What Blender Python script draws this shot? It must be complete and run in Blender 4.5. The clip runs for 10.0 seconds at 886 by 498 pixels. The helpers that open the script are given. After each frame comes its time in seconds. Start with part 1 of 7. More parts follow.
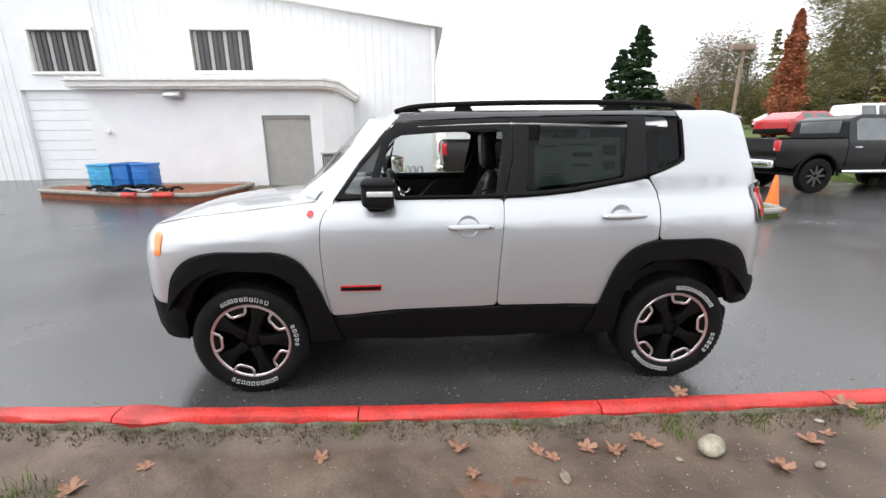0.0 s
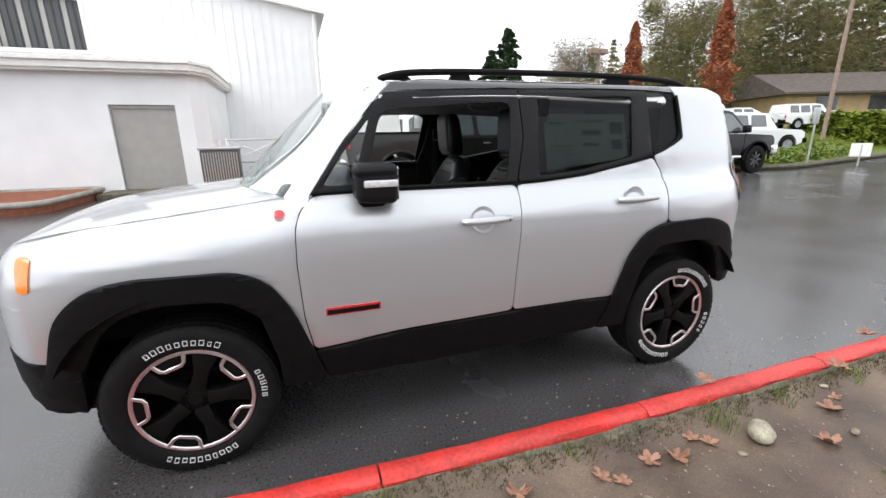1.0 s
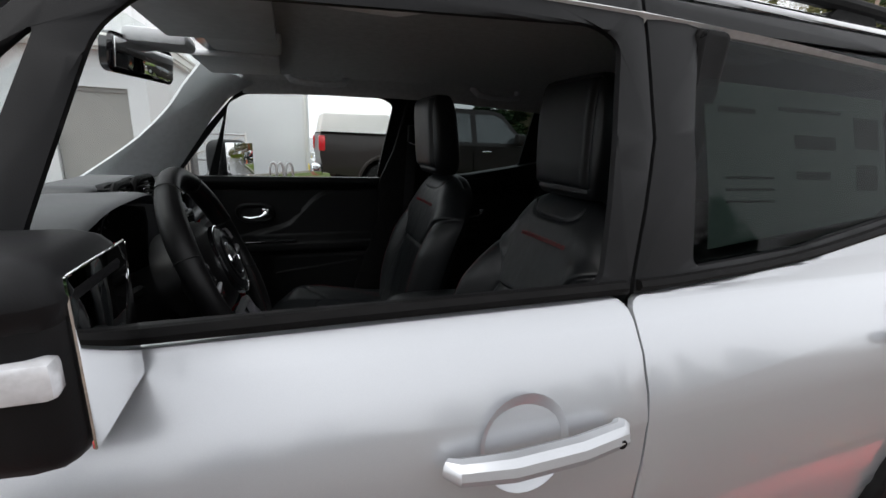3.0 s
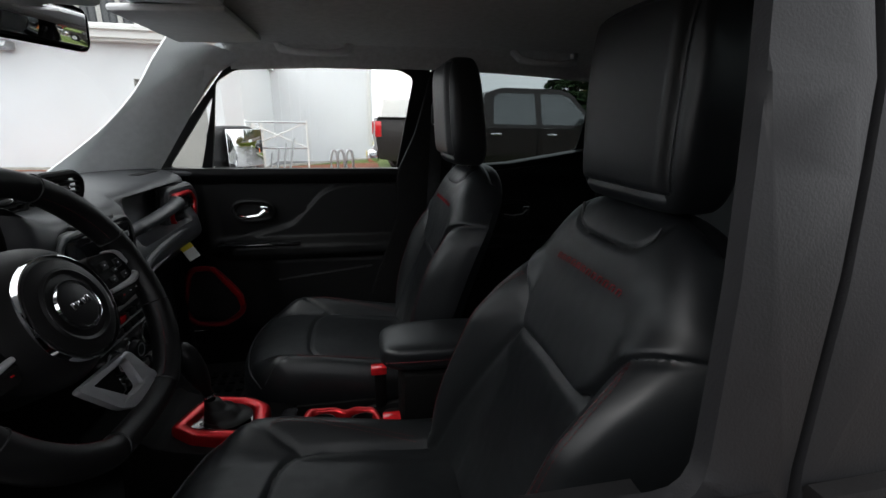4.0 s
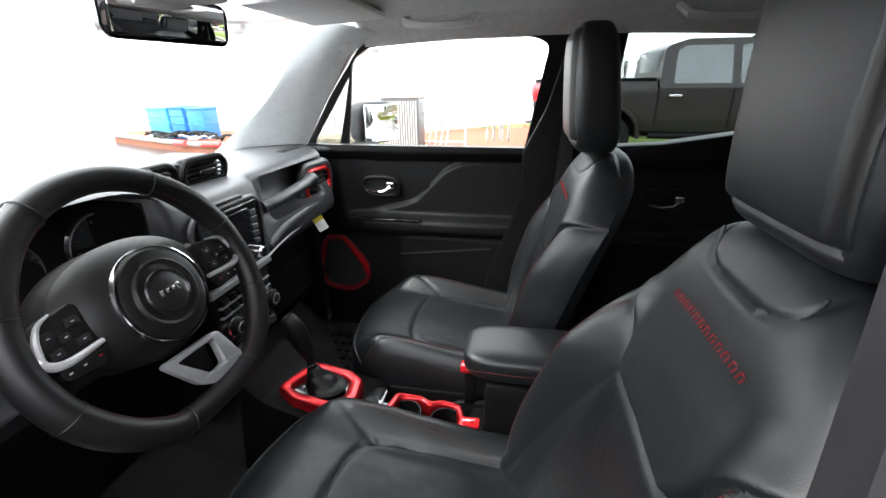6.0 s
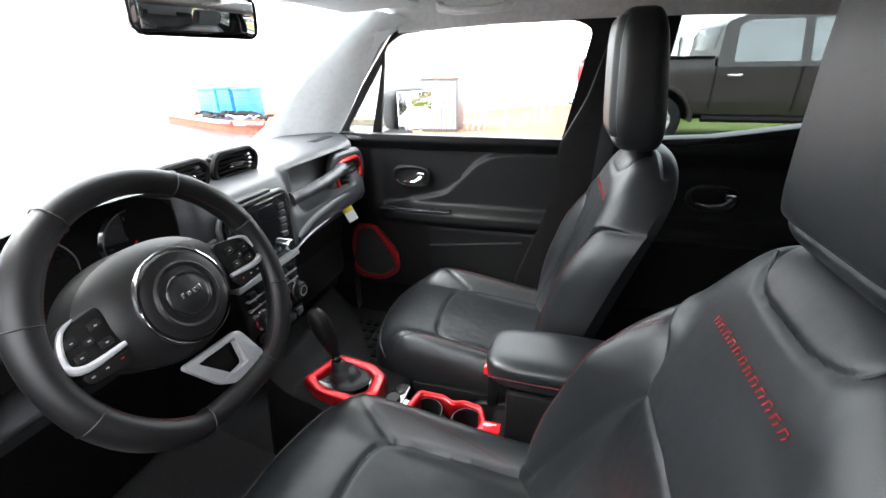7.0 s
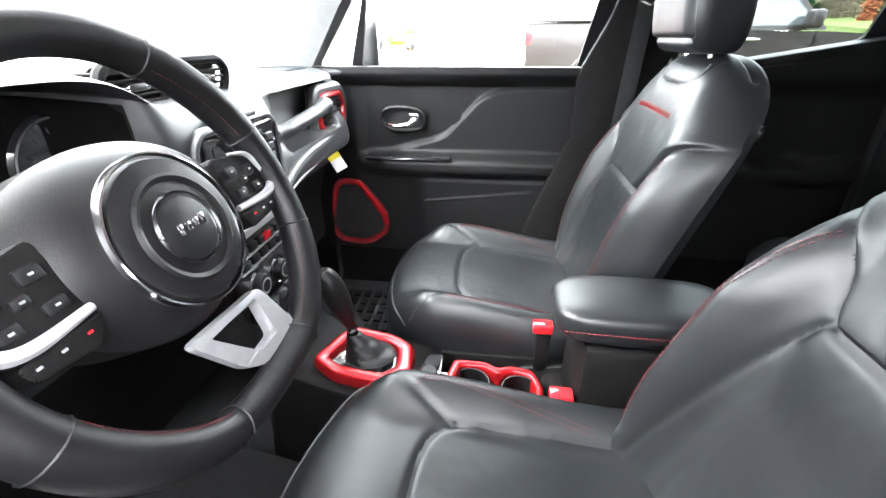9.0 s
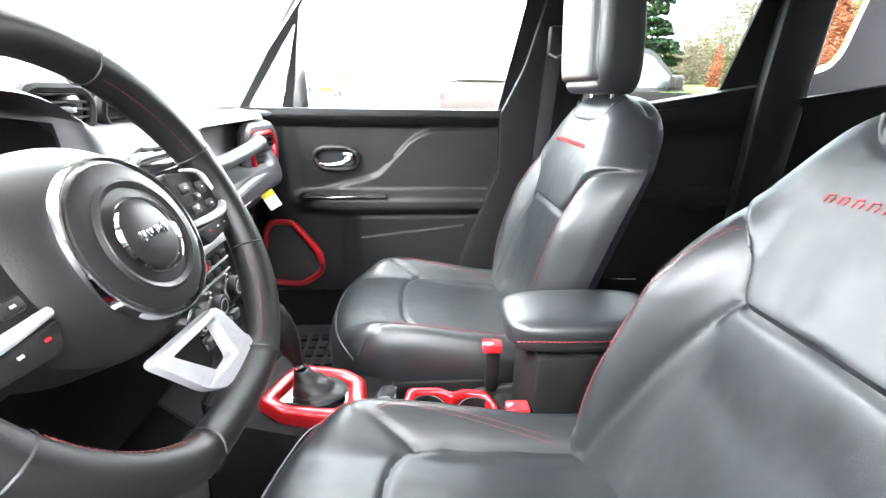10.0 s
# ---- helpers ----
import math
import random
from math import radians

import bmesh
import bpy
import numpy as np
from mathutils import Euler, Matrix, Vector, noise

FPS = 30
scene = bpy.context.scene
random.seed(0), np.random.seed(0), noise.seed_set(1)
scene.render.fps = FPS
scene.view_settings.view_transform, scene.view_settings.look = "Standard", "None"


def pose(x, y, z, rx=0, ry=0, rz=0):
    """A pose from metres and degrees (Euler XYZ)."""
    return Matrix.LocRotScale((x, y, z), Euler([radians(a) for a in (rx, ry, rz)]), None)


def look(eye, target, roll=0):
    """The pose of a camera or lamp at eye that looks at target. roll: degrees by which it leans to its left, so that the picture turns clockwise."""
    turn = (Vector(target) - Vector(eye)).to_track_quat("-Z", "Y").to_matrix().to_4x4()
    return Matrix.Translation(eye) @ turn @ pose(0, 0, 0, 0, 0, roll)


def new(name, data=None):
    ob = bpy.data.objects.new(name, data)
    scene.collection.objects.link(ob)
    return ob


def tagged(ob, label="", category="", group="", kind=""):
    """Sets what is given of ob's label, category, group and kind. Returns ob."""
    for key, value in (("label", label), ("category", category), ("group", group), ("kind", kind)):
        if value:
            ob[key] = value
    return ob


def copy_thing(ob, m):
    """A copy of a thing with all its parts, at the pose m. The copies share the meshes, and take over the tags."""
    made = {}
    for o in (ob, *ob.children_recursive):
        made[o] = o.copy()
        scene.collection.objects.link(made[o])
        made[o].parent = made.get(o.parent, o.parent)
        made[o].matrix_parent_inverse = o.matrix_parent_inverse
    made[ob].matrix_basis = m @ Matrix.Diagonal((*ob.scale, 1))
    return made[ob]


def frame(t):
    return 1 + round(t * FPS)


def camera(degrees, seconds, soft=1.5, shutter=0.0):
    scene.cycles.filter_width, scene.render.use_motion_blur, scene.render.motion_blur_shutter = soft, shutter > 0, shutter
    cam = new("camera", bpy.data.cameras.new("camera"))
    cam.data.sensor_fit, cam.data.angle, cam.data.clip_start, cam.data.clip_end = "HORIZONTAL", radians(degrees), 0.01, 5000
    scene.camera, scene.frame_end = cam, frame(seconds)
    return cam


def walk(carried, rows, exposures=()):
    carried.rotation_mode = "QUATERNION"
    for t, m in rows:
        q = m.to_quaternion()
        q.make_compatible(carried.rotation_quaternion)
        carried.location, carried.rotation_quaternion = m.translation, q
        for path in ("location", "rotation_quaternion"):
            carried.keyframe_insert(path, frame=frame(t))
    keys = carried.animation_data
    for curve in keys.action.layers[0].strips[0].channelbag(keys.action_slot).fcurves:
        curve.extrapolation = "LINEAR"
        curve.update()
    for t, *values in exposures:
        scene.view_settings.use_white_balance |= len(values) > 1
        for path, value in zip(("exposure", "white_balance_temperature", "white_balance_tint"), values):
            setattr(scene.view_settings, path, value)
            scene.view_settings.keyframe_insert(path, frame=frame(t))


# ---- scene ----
from mathutils.geometry import tessellate_polygon

cam = camera(93.0, 10.0)
PATH = [
    (0, (-0.256, -3.184, 1.5), (-0.158, -1.251, 0.994), -0.5),
    (0.5, (-0.608, -2.937, 1.462), (-0.275, -1.028, 0.966), -0.4),
    (1, (-0.789, -2.634, 1.407), (-0.166, -0.807, 0.882), -0.8),
    (1.5, (-0.78, -2.245, 1.355), (-0.025, -0.467, 0.834), 0.3),
    (2, (-0.658, -1.857, 1.372), (0.277, -0.161, 0.873), 1.3),
    (2.5, (-0.441, -1.533, 1.383), (0.406, 0.227, 0.953), 2.8),
    (2.7, (-0.357, -1.415, 1.383), (0.42, 0.375, 0.93), 2.9),
    (3.8, (-0.049, -1.016, 1.376), (0.374, 0.858, 0.819), 0.9),
    (4, (0.003, -0.948, 1.373), (0.367, 0.934, 0.804), 1.0),
    (4.5, (0.07, -0.874, 1.367), (0.225, 1.023, 0.753), 0.8),
    (5, (0.101, -0.853, 1.374), (0.013, 1.037, 0.726), 0.8),
    (5.5, (0.119, -0.843, 1.395), (-0.113, 1.02, 0.706), 0.1),
    (7, (0.149, -0.784, 1.45), (-0.356, 0.973, 0.637), -0.9),
    (7.5, (0.079, -0.74, 1.434), (-0.45, 0.99, 0.581), -0.9),
    (8, (0.015, -0.7, 1.396), (-0.49, 1.007, 0.485), -1.1),
    (8.5, (-0.044, -0.68, 1.337), (-0.455, 1.03, 0.384), -1.0),
    (9, (-0.093, -0.681, 1.294), (-0.322, 1.086, 0.385), -0.3),
    (9.5, (-0.124, -0.695, 1.266), (-0.132, 1.13, 0.448), 1.0),
    (10, (-0.139, -0.721, 1.256), (-0.017, 1.15, 0.56), 0.8),
]

EXPOSURES = [(0, 0.76), (2.0, 0.67), (2.7, 0.5), (3.8, 0.1), (4.0, 0.92), (4.5, 2.3), (5.5, 2.83), (7.0, 3.7), (7.5, 3.95), (8.5, 4.52), (9.0, 4.97), (9.5, 5.36), (10, 5.6)]
walk(cam, [(t, look(eye, target, roll)) for t, eye, target, roll in PATH], EXPOSURES)

# ---- world and sun ----
world = bpy.data.worlds.new("overcast")
scene.world = world
world.use_nodes = True
wn, wl = world.node_tree.nodes, world.node_tree.links
wn.clear()
w_out = wn.new("ShaderNodeOutputWorld")
w_bg = wn.new("ShaderNodeBackground")
w_sky = wn.new("ShaderNodeTexSky")
w_sky.sky_type, w_sky.sun_disc = "NISHITA", False
w_sky.sun_elevation, w_sky.sun_rotation = radians(52), radians(250)
w_sky.air_density, w_sky.dust_density = 1.0, 4.0
w_sat = wn.new("ShaderNodeHueSaturation")
w_sat.inputs["Saturation"].default_value = 0.14
w_coord = wn.new("ShaderNodeTexCoord")
w_noise = wn.new("ShaderNodeTexNoise")
w_noise.inputs["Scale"].default_value, w_noise.inputs["Detail"].default_value = 2.2, 6
w_ramp = wn.new("ShaderNodeMapRange")
w_ramp.inputs["From Min"].default_value, w_ramp.inputs["From Max"].default_value = 0.3, 0.7
w_ramp.inputs["To Min"].default_value, w_ramp.inputs["To Max"].default_value = 0.115, 0.145
wl.new(w_sky.outputs[0], w_sat.inputs["Color"])
wl.new(w_coord.outputs["Generated"], w_noise.inputs["Vector"])
wl.new(w_noise.outputs[0], w_ramp.inputs["Value"])
w_cloud = wn.new("ShaderNodeMix")
w_cloud.data_type = "RGBA"
w_cloud.inputs[0].default_value = 0.88
w_cloud.inputs[7].default_value = (9.2, 9.4, 9.8, 1)
wl.new(w_sat.outputs[0], w_cloud.inputs[6])
wl.new(w_cloud.outputs[2], w_bg.inputs["Color"])
wl.new(w_ramp.outputs[0], w_bg.inputs["Strength"])
wl.new(w_bg.outputs[0], w_out.inputs["Surface"])

sun = new("sun", bpy.data.lights.new("sun", "SUN"))
sun.data.energy, sun.data.angle, sun.data.color = 0.9, radians(25), (1.0, 0.98, 0.95)
sun.matrix_world = look((-9, -3, 12), (0, 0, 0))


# ---- materials ----
def material(name, color, rough=0.5, metal=0.0, coat=0.0, var=0.12, scale=8.0, bump=0.0, bump_scale=60.0,
             spec=0.5, rough_var=0.0, color2=None, detail=4.0, emit=0.0, grain=0.0, grain_scale=300.0, deep=0.002):
    """A surface with two scales of variation in colour, and grain."""
    m = bpy.data.materials.new(name)
    m.use_nodes = True
    nt = m.node_tree
    b = nt.nodes["Principled BSDF"]
    b.inputs["Roughness"].default_value = rough
    b.inputs["Metallic"].default_value = metal
    b.inputs["Coat Weight"].default_value = coat
    b.inputs["Coat Roughness"].default_value = 0.04
    b.inputs["Specular IOR Level"].default_value = spec
    c = nt.nodes.new("ShaderNodeTexCoord")
    n1 = nt.nodes.new("ShaderNodeTexNoise")
    n1.inputs["Scale"].default_value, n1.inputs["Detail"].default_value = scale, detail
    nt.links.new(c.outputs["Object"], n1.inputs["Vector"])
    mix = nt.nodes.new("ShaderNodeMix")
    mix.data_type = "RGBA"
    ramp = nt.nodes.new("ShaderNodeMapRange")
    ramp.inputs["From Min"].default_value, ramp.inputs["From Max"].default_value = 0.32, 0.68
    nt.links.new(n1.outputs[0], ramp.inputs["Value"])
    nt.links.new(ramp.outputs[0], mix.inputs[0])
    c2 = color2 or tuple(min(1, v * (1 + var)) for v in color)
    c1 = color if color2 else tuple(v * (1 - var) for v in color)
    mix.inputs[6].default_value, mix.inputs[7].default_value = (*c1, 1), (*c2, 1)
    if grain:
        # fine grit: light and dark specks over the slow change of colour
        n3 = nt.nodes.new("ShaderNodeTexNoise")
        n3.inputs["Scale"].default_value, n3.inputs["Detail"].default_value = grain_scale, 2
        nt.links.new(c.outputs["Object"], n3.inputs["Vector"])
        g = nt.nodes.new("ShaderNodeMapRange")
        g.inputs["From Min"].default_value, g.inputs["From Max"].default_value = 0.3, 0.7
        g.inputs["To Min"].default_value, g.inputs["To Max"].default_value = 1 - grain, 1 + grain
        nt.links.new(n3.outputs[0], g.inputs["Value"])
        mg = nt.nodes.new("ShaderNodeMix")
        mg.data_type, mg.blend_type = "RGBA", "MULTIPLY"
        mg.inputs[0].default_value = 1.0
        nt.links.new(mix.outputs[2], mg.inputs[6])
        nt.links.new(g.outputs[0], mg.inputs[7])
        nt.links.new(mg.outputs[2], b.inputs["Base Color"])
    else:
        nt.links.new(mix.outputs[2], b.inputs["Base Color"])
    if bump or rough_var:
        n2 = nt.nodes.new("ShaderNodeTexNoise")
        n2.inputs["Scale"].default_value, n2.inputs["Detail"].default_value = bump_scale, 3
        nt.links.new(c.outputs["Object"], n2.inputs["Vector"])
        if bump:
            bp = nt.nodes.new("ShaderNodeBump")
            bp.inputs["Strength"].default_value, bp.inputs["Distance"].default_value = bump, deep
            nt.links.new(n2.outputs[0], bp.inputs["Height"])
            nt.links.new(bp.outputs[0], b.inputs["Normal"])
        if rough_var:
            r = nt.nodes.new("ShaderNodeMapRange")
            r.inputs["To Min"].default_value, r.inputs["To Max"].default_value = rough - rough_var, rough + rough_var
            nt.links.new(n1.outputs[0], r.inputs["Value"])
            nt.links.new(r.outputs[0], b.inputs["Roughness"])
    if emit:
        b.inputs["Emission Color"].default_value, b.inputs["Emission Strength"].default_value = (*color, 1), emit
    return m


def glass(name, tint, gloss=1.0):
    """A thin pane: tinted see-through with a mirror gloss by Fresnel."""
    m = bpy.data.materials.new(name)
    m.use_nodes = True
    nt = m.node_tree
    nt.nodes.clear()
    out = nt.nodes.new("ShaderNodeOutputMaterial")
    t, g = nt.nodes.new("ShaderNodeBsdfTransparent"), nt.nodes.new("ShaderNodeBsdfGlossy")
    t.inputs["Color"].default_value = (*tint, 1)
    g.inputs["Roughness"].default_value = 0.02
    f, mix = nt.nodes.new("ShaderNodeLayerWeight"), nt.nodes.new("ShaderNodeMixShader")
    pw, mul = nt.nodes.new("ShaderNodeMath"), nt.nodes.new("ShaderNodeMath")
    pw.operation, mul.operation = "POWER", "MULTIPLY_ADD"
    f.inputs["Blend"].default_value, pw.inputs[1].default_value = 0.5, 5.0
    mul.inputs[1].default_value, mul.inputs[2].default_value = 0.5 * gloss, 0.025 * gloss
    nt.links.new(f.outputs["Facing"], pw.inputs[0])
    nt.links.new(pw.outputs[0], mul.inputs[0])
    nt.links.new(mul.outputs[0], mix.inputs[0])
    nt.links.new(t.outputs[0], mix.inputs[1])
    nt.links.new(g.outputs[0], mix.inputs[2])
    nt.links.new(mix.outputs[0], out.inputs["Surface"])
    return m


SILVER = material("silver_paint", (0.50, 0.512, 0.535), 0.36, 0.6, 1.0, 0.02, 900, detail=2)
BLACK_PLASTIC = material("black_plastic", (0.0045, 0.0042, 0.0043), 0.62, 0, 0, 0.25, 30, 0.25, 900, 0.12)
GLOSS_BLACK = material("gloss_black", (0.012, 0.012, 0.014), 0.12, 0, 1.0, 0.1, 5)
PILLAR_BLACK = material("satin_black_vinyl", (0.0065, 0.0065, 0.0072), 0.5, 0, 0, 0.1, 40, 0.1, 600, 0.2)
RUBBER = material("tyre_rubber", (0.007, 0.007, 0.0072), 0.7, 0, 0, 0.25, 25, 0.3, 300, 0.15)
TYRE_WHITE = material("white_tyre_lettering", (0.72, 0.72, 0.72), 0.6, 0, 0, 0.08, 60)
RIM_BLACK = material("black_alloy", (0.004, 0.0038, 0.0038), 0.5, 0.0, 0.0, 0.1, 20, spec=0.14)
RIM_SILVER = material("machined_alloy", (0.68, 0.66, 0.66), 0.28, 0.9, 0, 0.05, 40)
CHROME = material("chrome", (0.82, 0.82, 0.84), 0.08, 1.0, 0, 0.02, 4)
SPOKE_SILVER = material("brushed_spoke_silver", (0.29, 0.29, 0.30), 0.4, 0.5, 0, 0.04, 60)
SATIN_SILVER = material("satin_silver_plastic", (0.46, 0.46, 0.47), 0.36, 0.5, 0, 0.03, 60)
AMBER = material("amber_lens", (0.9, 0.22, 0.01), 0.15, 0, 1.0, 0.1, 30)
RED_LENS = material("red_lens", (0.55, 0.015, 0.02), 0.12, 0, 1.0, 0.2, 40)
WHITE_LENS = material("clear_lens", (0.7, 0.7, 0.72), 0.15, 0.2, 1.0, 0.15, 80)
RED_TRIM = material("red_anodised_trim", (0.55, 0.014, 0.02), 0.34, 0.75, 0.4, 0.08, 30)
# the trim red with footwell shade put into its colour
RED_SHADED = material("shaded_red_trim", (0.26, 0.008, 0.012), 0.45, 0.4, 0.1, 0.08, 30)
RED_THREAD = material("dark_red_thread", (0.085, 0.005, 0.007), 0.7, 0, 0, 0.1, 200)
RED_FLAT = material("red_thread", (0.24, 0.008, 0.012), 0.7, 0, 0, 0.1, 200)
LEATHER = material("black_leather", (0.0084, 0.0096, 0.0110), 0.41, 0, 0, 0.12, 14, 0.12, 750, 0.50, rough_var=0.05)
GRIP = material("black_rim_leather", (0.0056, 0.0054, 0.0058), 0.44, 0, 0, 0.15, 30, 0.12, 900, 0.28, rough_var=0.05)
LEATHER2 = material("black_leather_insert", (0.014, 0.0145, 0.016), 0.41, 0, 0, 0.1, 14, 0.1, 900, 0.5, rough_var=0.04)
DASH = material("soft_dash_plastic", (0.036, 0.037, 0.041), 0.45, 0, 0, 0.1, 30, 0.2, 1100, 0.6)
TRIM = material("hard_black_trim", (0.0052, 0.0052, 0.0056), 0.48, 0, 0, 0.12, 30, 0.12, 1000, 0.30)
SATIN_TRIM = material("grey_satin_trim", (0.07, 0.072, 0.075), 0.4, 0.1, 0, 0.05, 30, 0.1, 900)
HEADLINER = material("grey_headliner_fabric", (0.50, 0.50, 0.50), 0.95, 0, 0, 0.08, 60, 0.4, 1400)
PILLAR_TRIM = material("light_grey_pillar_trim", (0.62, 0.63, 0.64), 0.8, 0, 0, 0.05, 50, 0.25, 1200)
CARPET = material("black_carpet", (0.014, 0.014, 0.015), 0.98, 0, 0, 0.3, 200, 0.8, 900)
SCREEN = material("dark_screen", (0.01, 0.011, 0.013), 0.1, 0, 0.5, 0.05, 3)
CLEAR = glass("clear_glass", (0.965, 0.985, 0.98))
TINT = glass("privacy_glass", (0.45, 0.48, 0.48), 0.5)
MIRROR = material("mirror_glass", (0.9, 0.9, 0.9), 0.01, 1.0, 0, 0.01, 2)
PAPER = material("printed_sheet", (0.27, 0.33, 0.285), 0.8, 0, 0, 0.06, 20)
INK = material("dark_print", (0.05, 0.055, 0.05), 0.8, 0, 0, 0.1, 20)
TAG_WHITE = material("white_tag", (0.8, 0.8, 0.78), 0.6, 0, 0, 0.03, 20)
TAG_YELLOW = material("yellow_tag", (0.75, 0.6, 0.02), 0.6, 0, 0, 0.03, 20)
ASPHALT = material("wet_asphalt", (0.038, 0.036, 0.036), 0.25, 0, 0, 0, 0.7, 0.11, 160, 1.0, 0.08, (0.066, 0.064, 0.066), 9, grain=0.35, grain_scale=85, deep=0.003)
KERB_RED = material("red_kerb_paint", (0.66, 0.04, 0.032), 0.42, 0, 0, 0, 5, 0.8, 90, 0.5, 0.12, (0.36, 0.03, 0.025), 12, grain=0.25, grain_scale=60, deep=0.004)
KERB_GREY = material("weathered_concrete", (0.07, 0.062, 0.04), 0.85, 0, 0, 0, 9, 0.9, 120, 0.3, 0.05, (0.15, 0.135, 0.10), 10, grain=0.4, grain_scale=70, deep=0.005)
DIRT = material("damp_soil", (0.060, 0.040, 0.029), 0.62, 0, 0, 0, 2.6, 0.9, 45, 0.45, 0.16, (0.145, 0.104, 0.076), 12, grain=0.22, grain_scale=140, deep=0.005)
KERB_PALE = material("pale_concrete", (0.36, 0.34, 0.31), 0.8, 0, 0, 0, 6, 0.6, 80, 0.4, 0, (0.24, 0.22, 0.19), 8, grain=0.2, grain_scale=60)
MOSS = material("moss", (0.05, 0.055, 0.018), 0.9, 0, 0, 0, 6, 0, 0, 0.2, 0, (0.11, 0.10, 0.045), 8)
GRIT = material("grit", (0.12, 0.09, 0.065), 0.8, 0, 0, 0, 20, 0, 0, 0.4, 0, (0.34, 0.29, 0.23), 3)
MUD = material("muddy_water", (0.13, 0.075, 0.05), 0.28, 0, 0, 0.15, 6)
GRASS = material("grass_blades", (0.075, 0.13, 0.02), 0.6, 0, 0, 0, 3, 0, 0, 0.3, 0, (0.16, 0.20, 0.04))
TURF = material("turf", (0.06, 0.10, 0.02), 0.9, 0, 0, 0, 2, 1.0, 120, 0.2, 0, (0.13, 0.16, 0.05), 9)
MULCH = material("red_bark_mulch", (0.16, 0.055, 0.03), 0.9, 0, 0, 0, 12, 1.0, 80, 0.2, 0, (0.26, 0.10, 0.06), 9)
LEAF_BROWN = material("fallen_leaf", (0.17, 0.075, 0.045), 0.6, 0, 0, 0, 38, 0.5, 120, 0.35, 0, (0.36, 0.20, 0.13), 7)
STONE = material("pale_stone", (0.40, 0.36, 0.28), 0.7, 0, 0, 0, 16, 0.8, 90, 0.4, 0, (0.20, 0.18, 0.13), 10, grain=0.25, grain_scale=150, deep=0.003)
WHITE_WALL = material("white_metal_siding", (0.80, 0.81, 0.82), 0.5, 0, 0, 0.03, 1.5)
WHITE_TRIM = material("white_trim", (0.80, 0.79, 0.76), 0.5, 0, 0, 0.05, 5)
GREY_DOOR = material("grey_steel_door", (0.36, 0.35, 0.33), 0.55, 0, 0, 0.05, 4)
WINDOW_DARK = material("dark_window_pane", (0.055, 0.06, 0.065), 0.2, 0, 0.4, 0.35, 2)
BLUE = material("blue_plastic", (0.02, 0.16, 0.50), 0.45, 0, 0, 0.2, 8)
LIGHT_BLUE = material("light_blue_plastic", (0.06, 0.36, 0.62), 0.45, 0, 0, 0.2, 8)
ORANGE = material("orange_cone_plastic", (0.85, 0.17, 0.02), 0.5, 0, 0, 0.08, 8)
TRUCK_GREY = material("grey_truck_paint", (0.026, 0.022, 0.021), 0.28, 0.1, 0.12, 0.03, 200, spec=0.3)
TRUCK_BLACK = material("black_truck_paint", (0.004, 0.004, 0.0045), 0.25, 0.0, 0.15, 0.03, 200, spec=0.3)
CAR_WHITE = material("white_car_paint", (0.75, 0.76, 0.77), 0.25, 0, 1.0, 0.02, 50)
CAR_RED = material("red_car_paint", (0.45, 0.015, 0.02), 0.22, 0.1, 1.0, 0.03, 50)
CAR_GLASS = material("dark_car_glass", (0.13, 0.14, 0.145), 0.06, 0.5, 0.0, 0.1, 3, spec=0.8)
BARK = material("bark", (0.13, 0.10, 0.08), 0.9, 0, 0, 0, 8, 1.0, 40, 0.2, 0, (0.20, 0.17, 0.14), 7)
WOOD_POLE = material("weathered_pole_wood", (0.26, 0.19, 0.15), 0.85, 0, 0, 0.2, 6, 0.6, 50)
FIR = material("fir_needles", (0.018, 0.042, 0.018), 0.7, 0, 0, 0, 0.8, 0, 0, 0.2, 0, (0.05, 0.085, 0.035))
TWIG = material("bare_twigs", (0.20, 0.165, 0.12), 0.9, 0, 0, 0, 0.5, 0, 0, 0.1, 0, (0.30, 0.26, 0.19))
OLIVE = material("olive_twigs", (0.13, 0.125, 0.055), 0.9, 0, 0, 0, 0.35, 0, 0, 0.1, 0, (0.25, 0.225, 0.11))
RUST_LEAF = material("rusty_leaves", (0.26, 0.085, 0.04), 0.8, 0, 0, 0, 1.5, 0, 0, 0.1, 0, (0.38, 0.15, 0.08))
SHRUB = material("shrub_leaves", (0.10, 0.15, 0.02), 0.6, 0, 0, 0, 2, 0, 0, 0.2, 0, (0.22, 0.25, 0.03))
ROOF_BROWN = material("brown_shingles", (0.085, 0.07, 0.06), 0.85, 0, 0, 0.25, 3, 0.6, 40)
TAN_WALL = material("tan_wall", (0.45, 0.32, 0.17), 0.8, 0, 0, 0.12, 2)
GREY_METAL = material("galvanised_metal", (0.45, 0.46, 0.47), 0.45, 0.7, 0, 0.12, 6)


# ---- mesh helpers ----
def finish(name, bm, mat, parent=None, label="", sharp=35, smooth=True):
    me = bpy.data.meshes.new(name)
    bm.to_mesh(me)
    bm.free()
    me.materials.append(mat)
    if smooth:
        me.polygons.foreach_set("use_smooth", [True] * len(me.polygons))
        me.set_sharp_from_angle(angle=radians(sharp))
    ob = new(name, me)
    if parent:
        ob.parent = parent
    if label:
        ob["label"] = label
    return ob


def part(name, bm, mat, parent, label="", sharp=35):
    return finish(name, bm, mat, parent, label, sharp)


def thing(name, label, category, group="", m=None, kind=""):
    ob = new(name)
    if m is not None:
        ob.matrix_world = m
    return tagged(ob, label, category, group, kind)


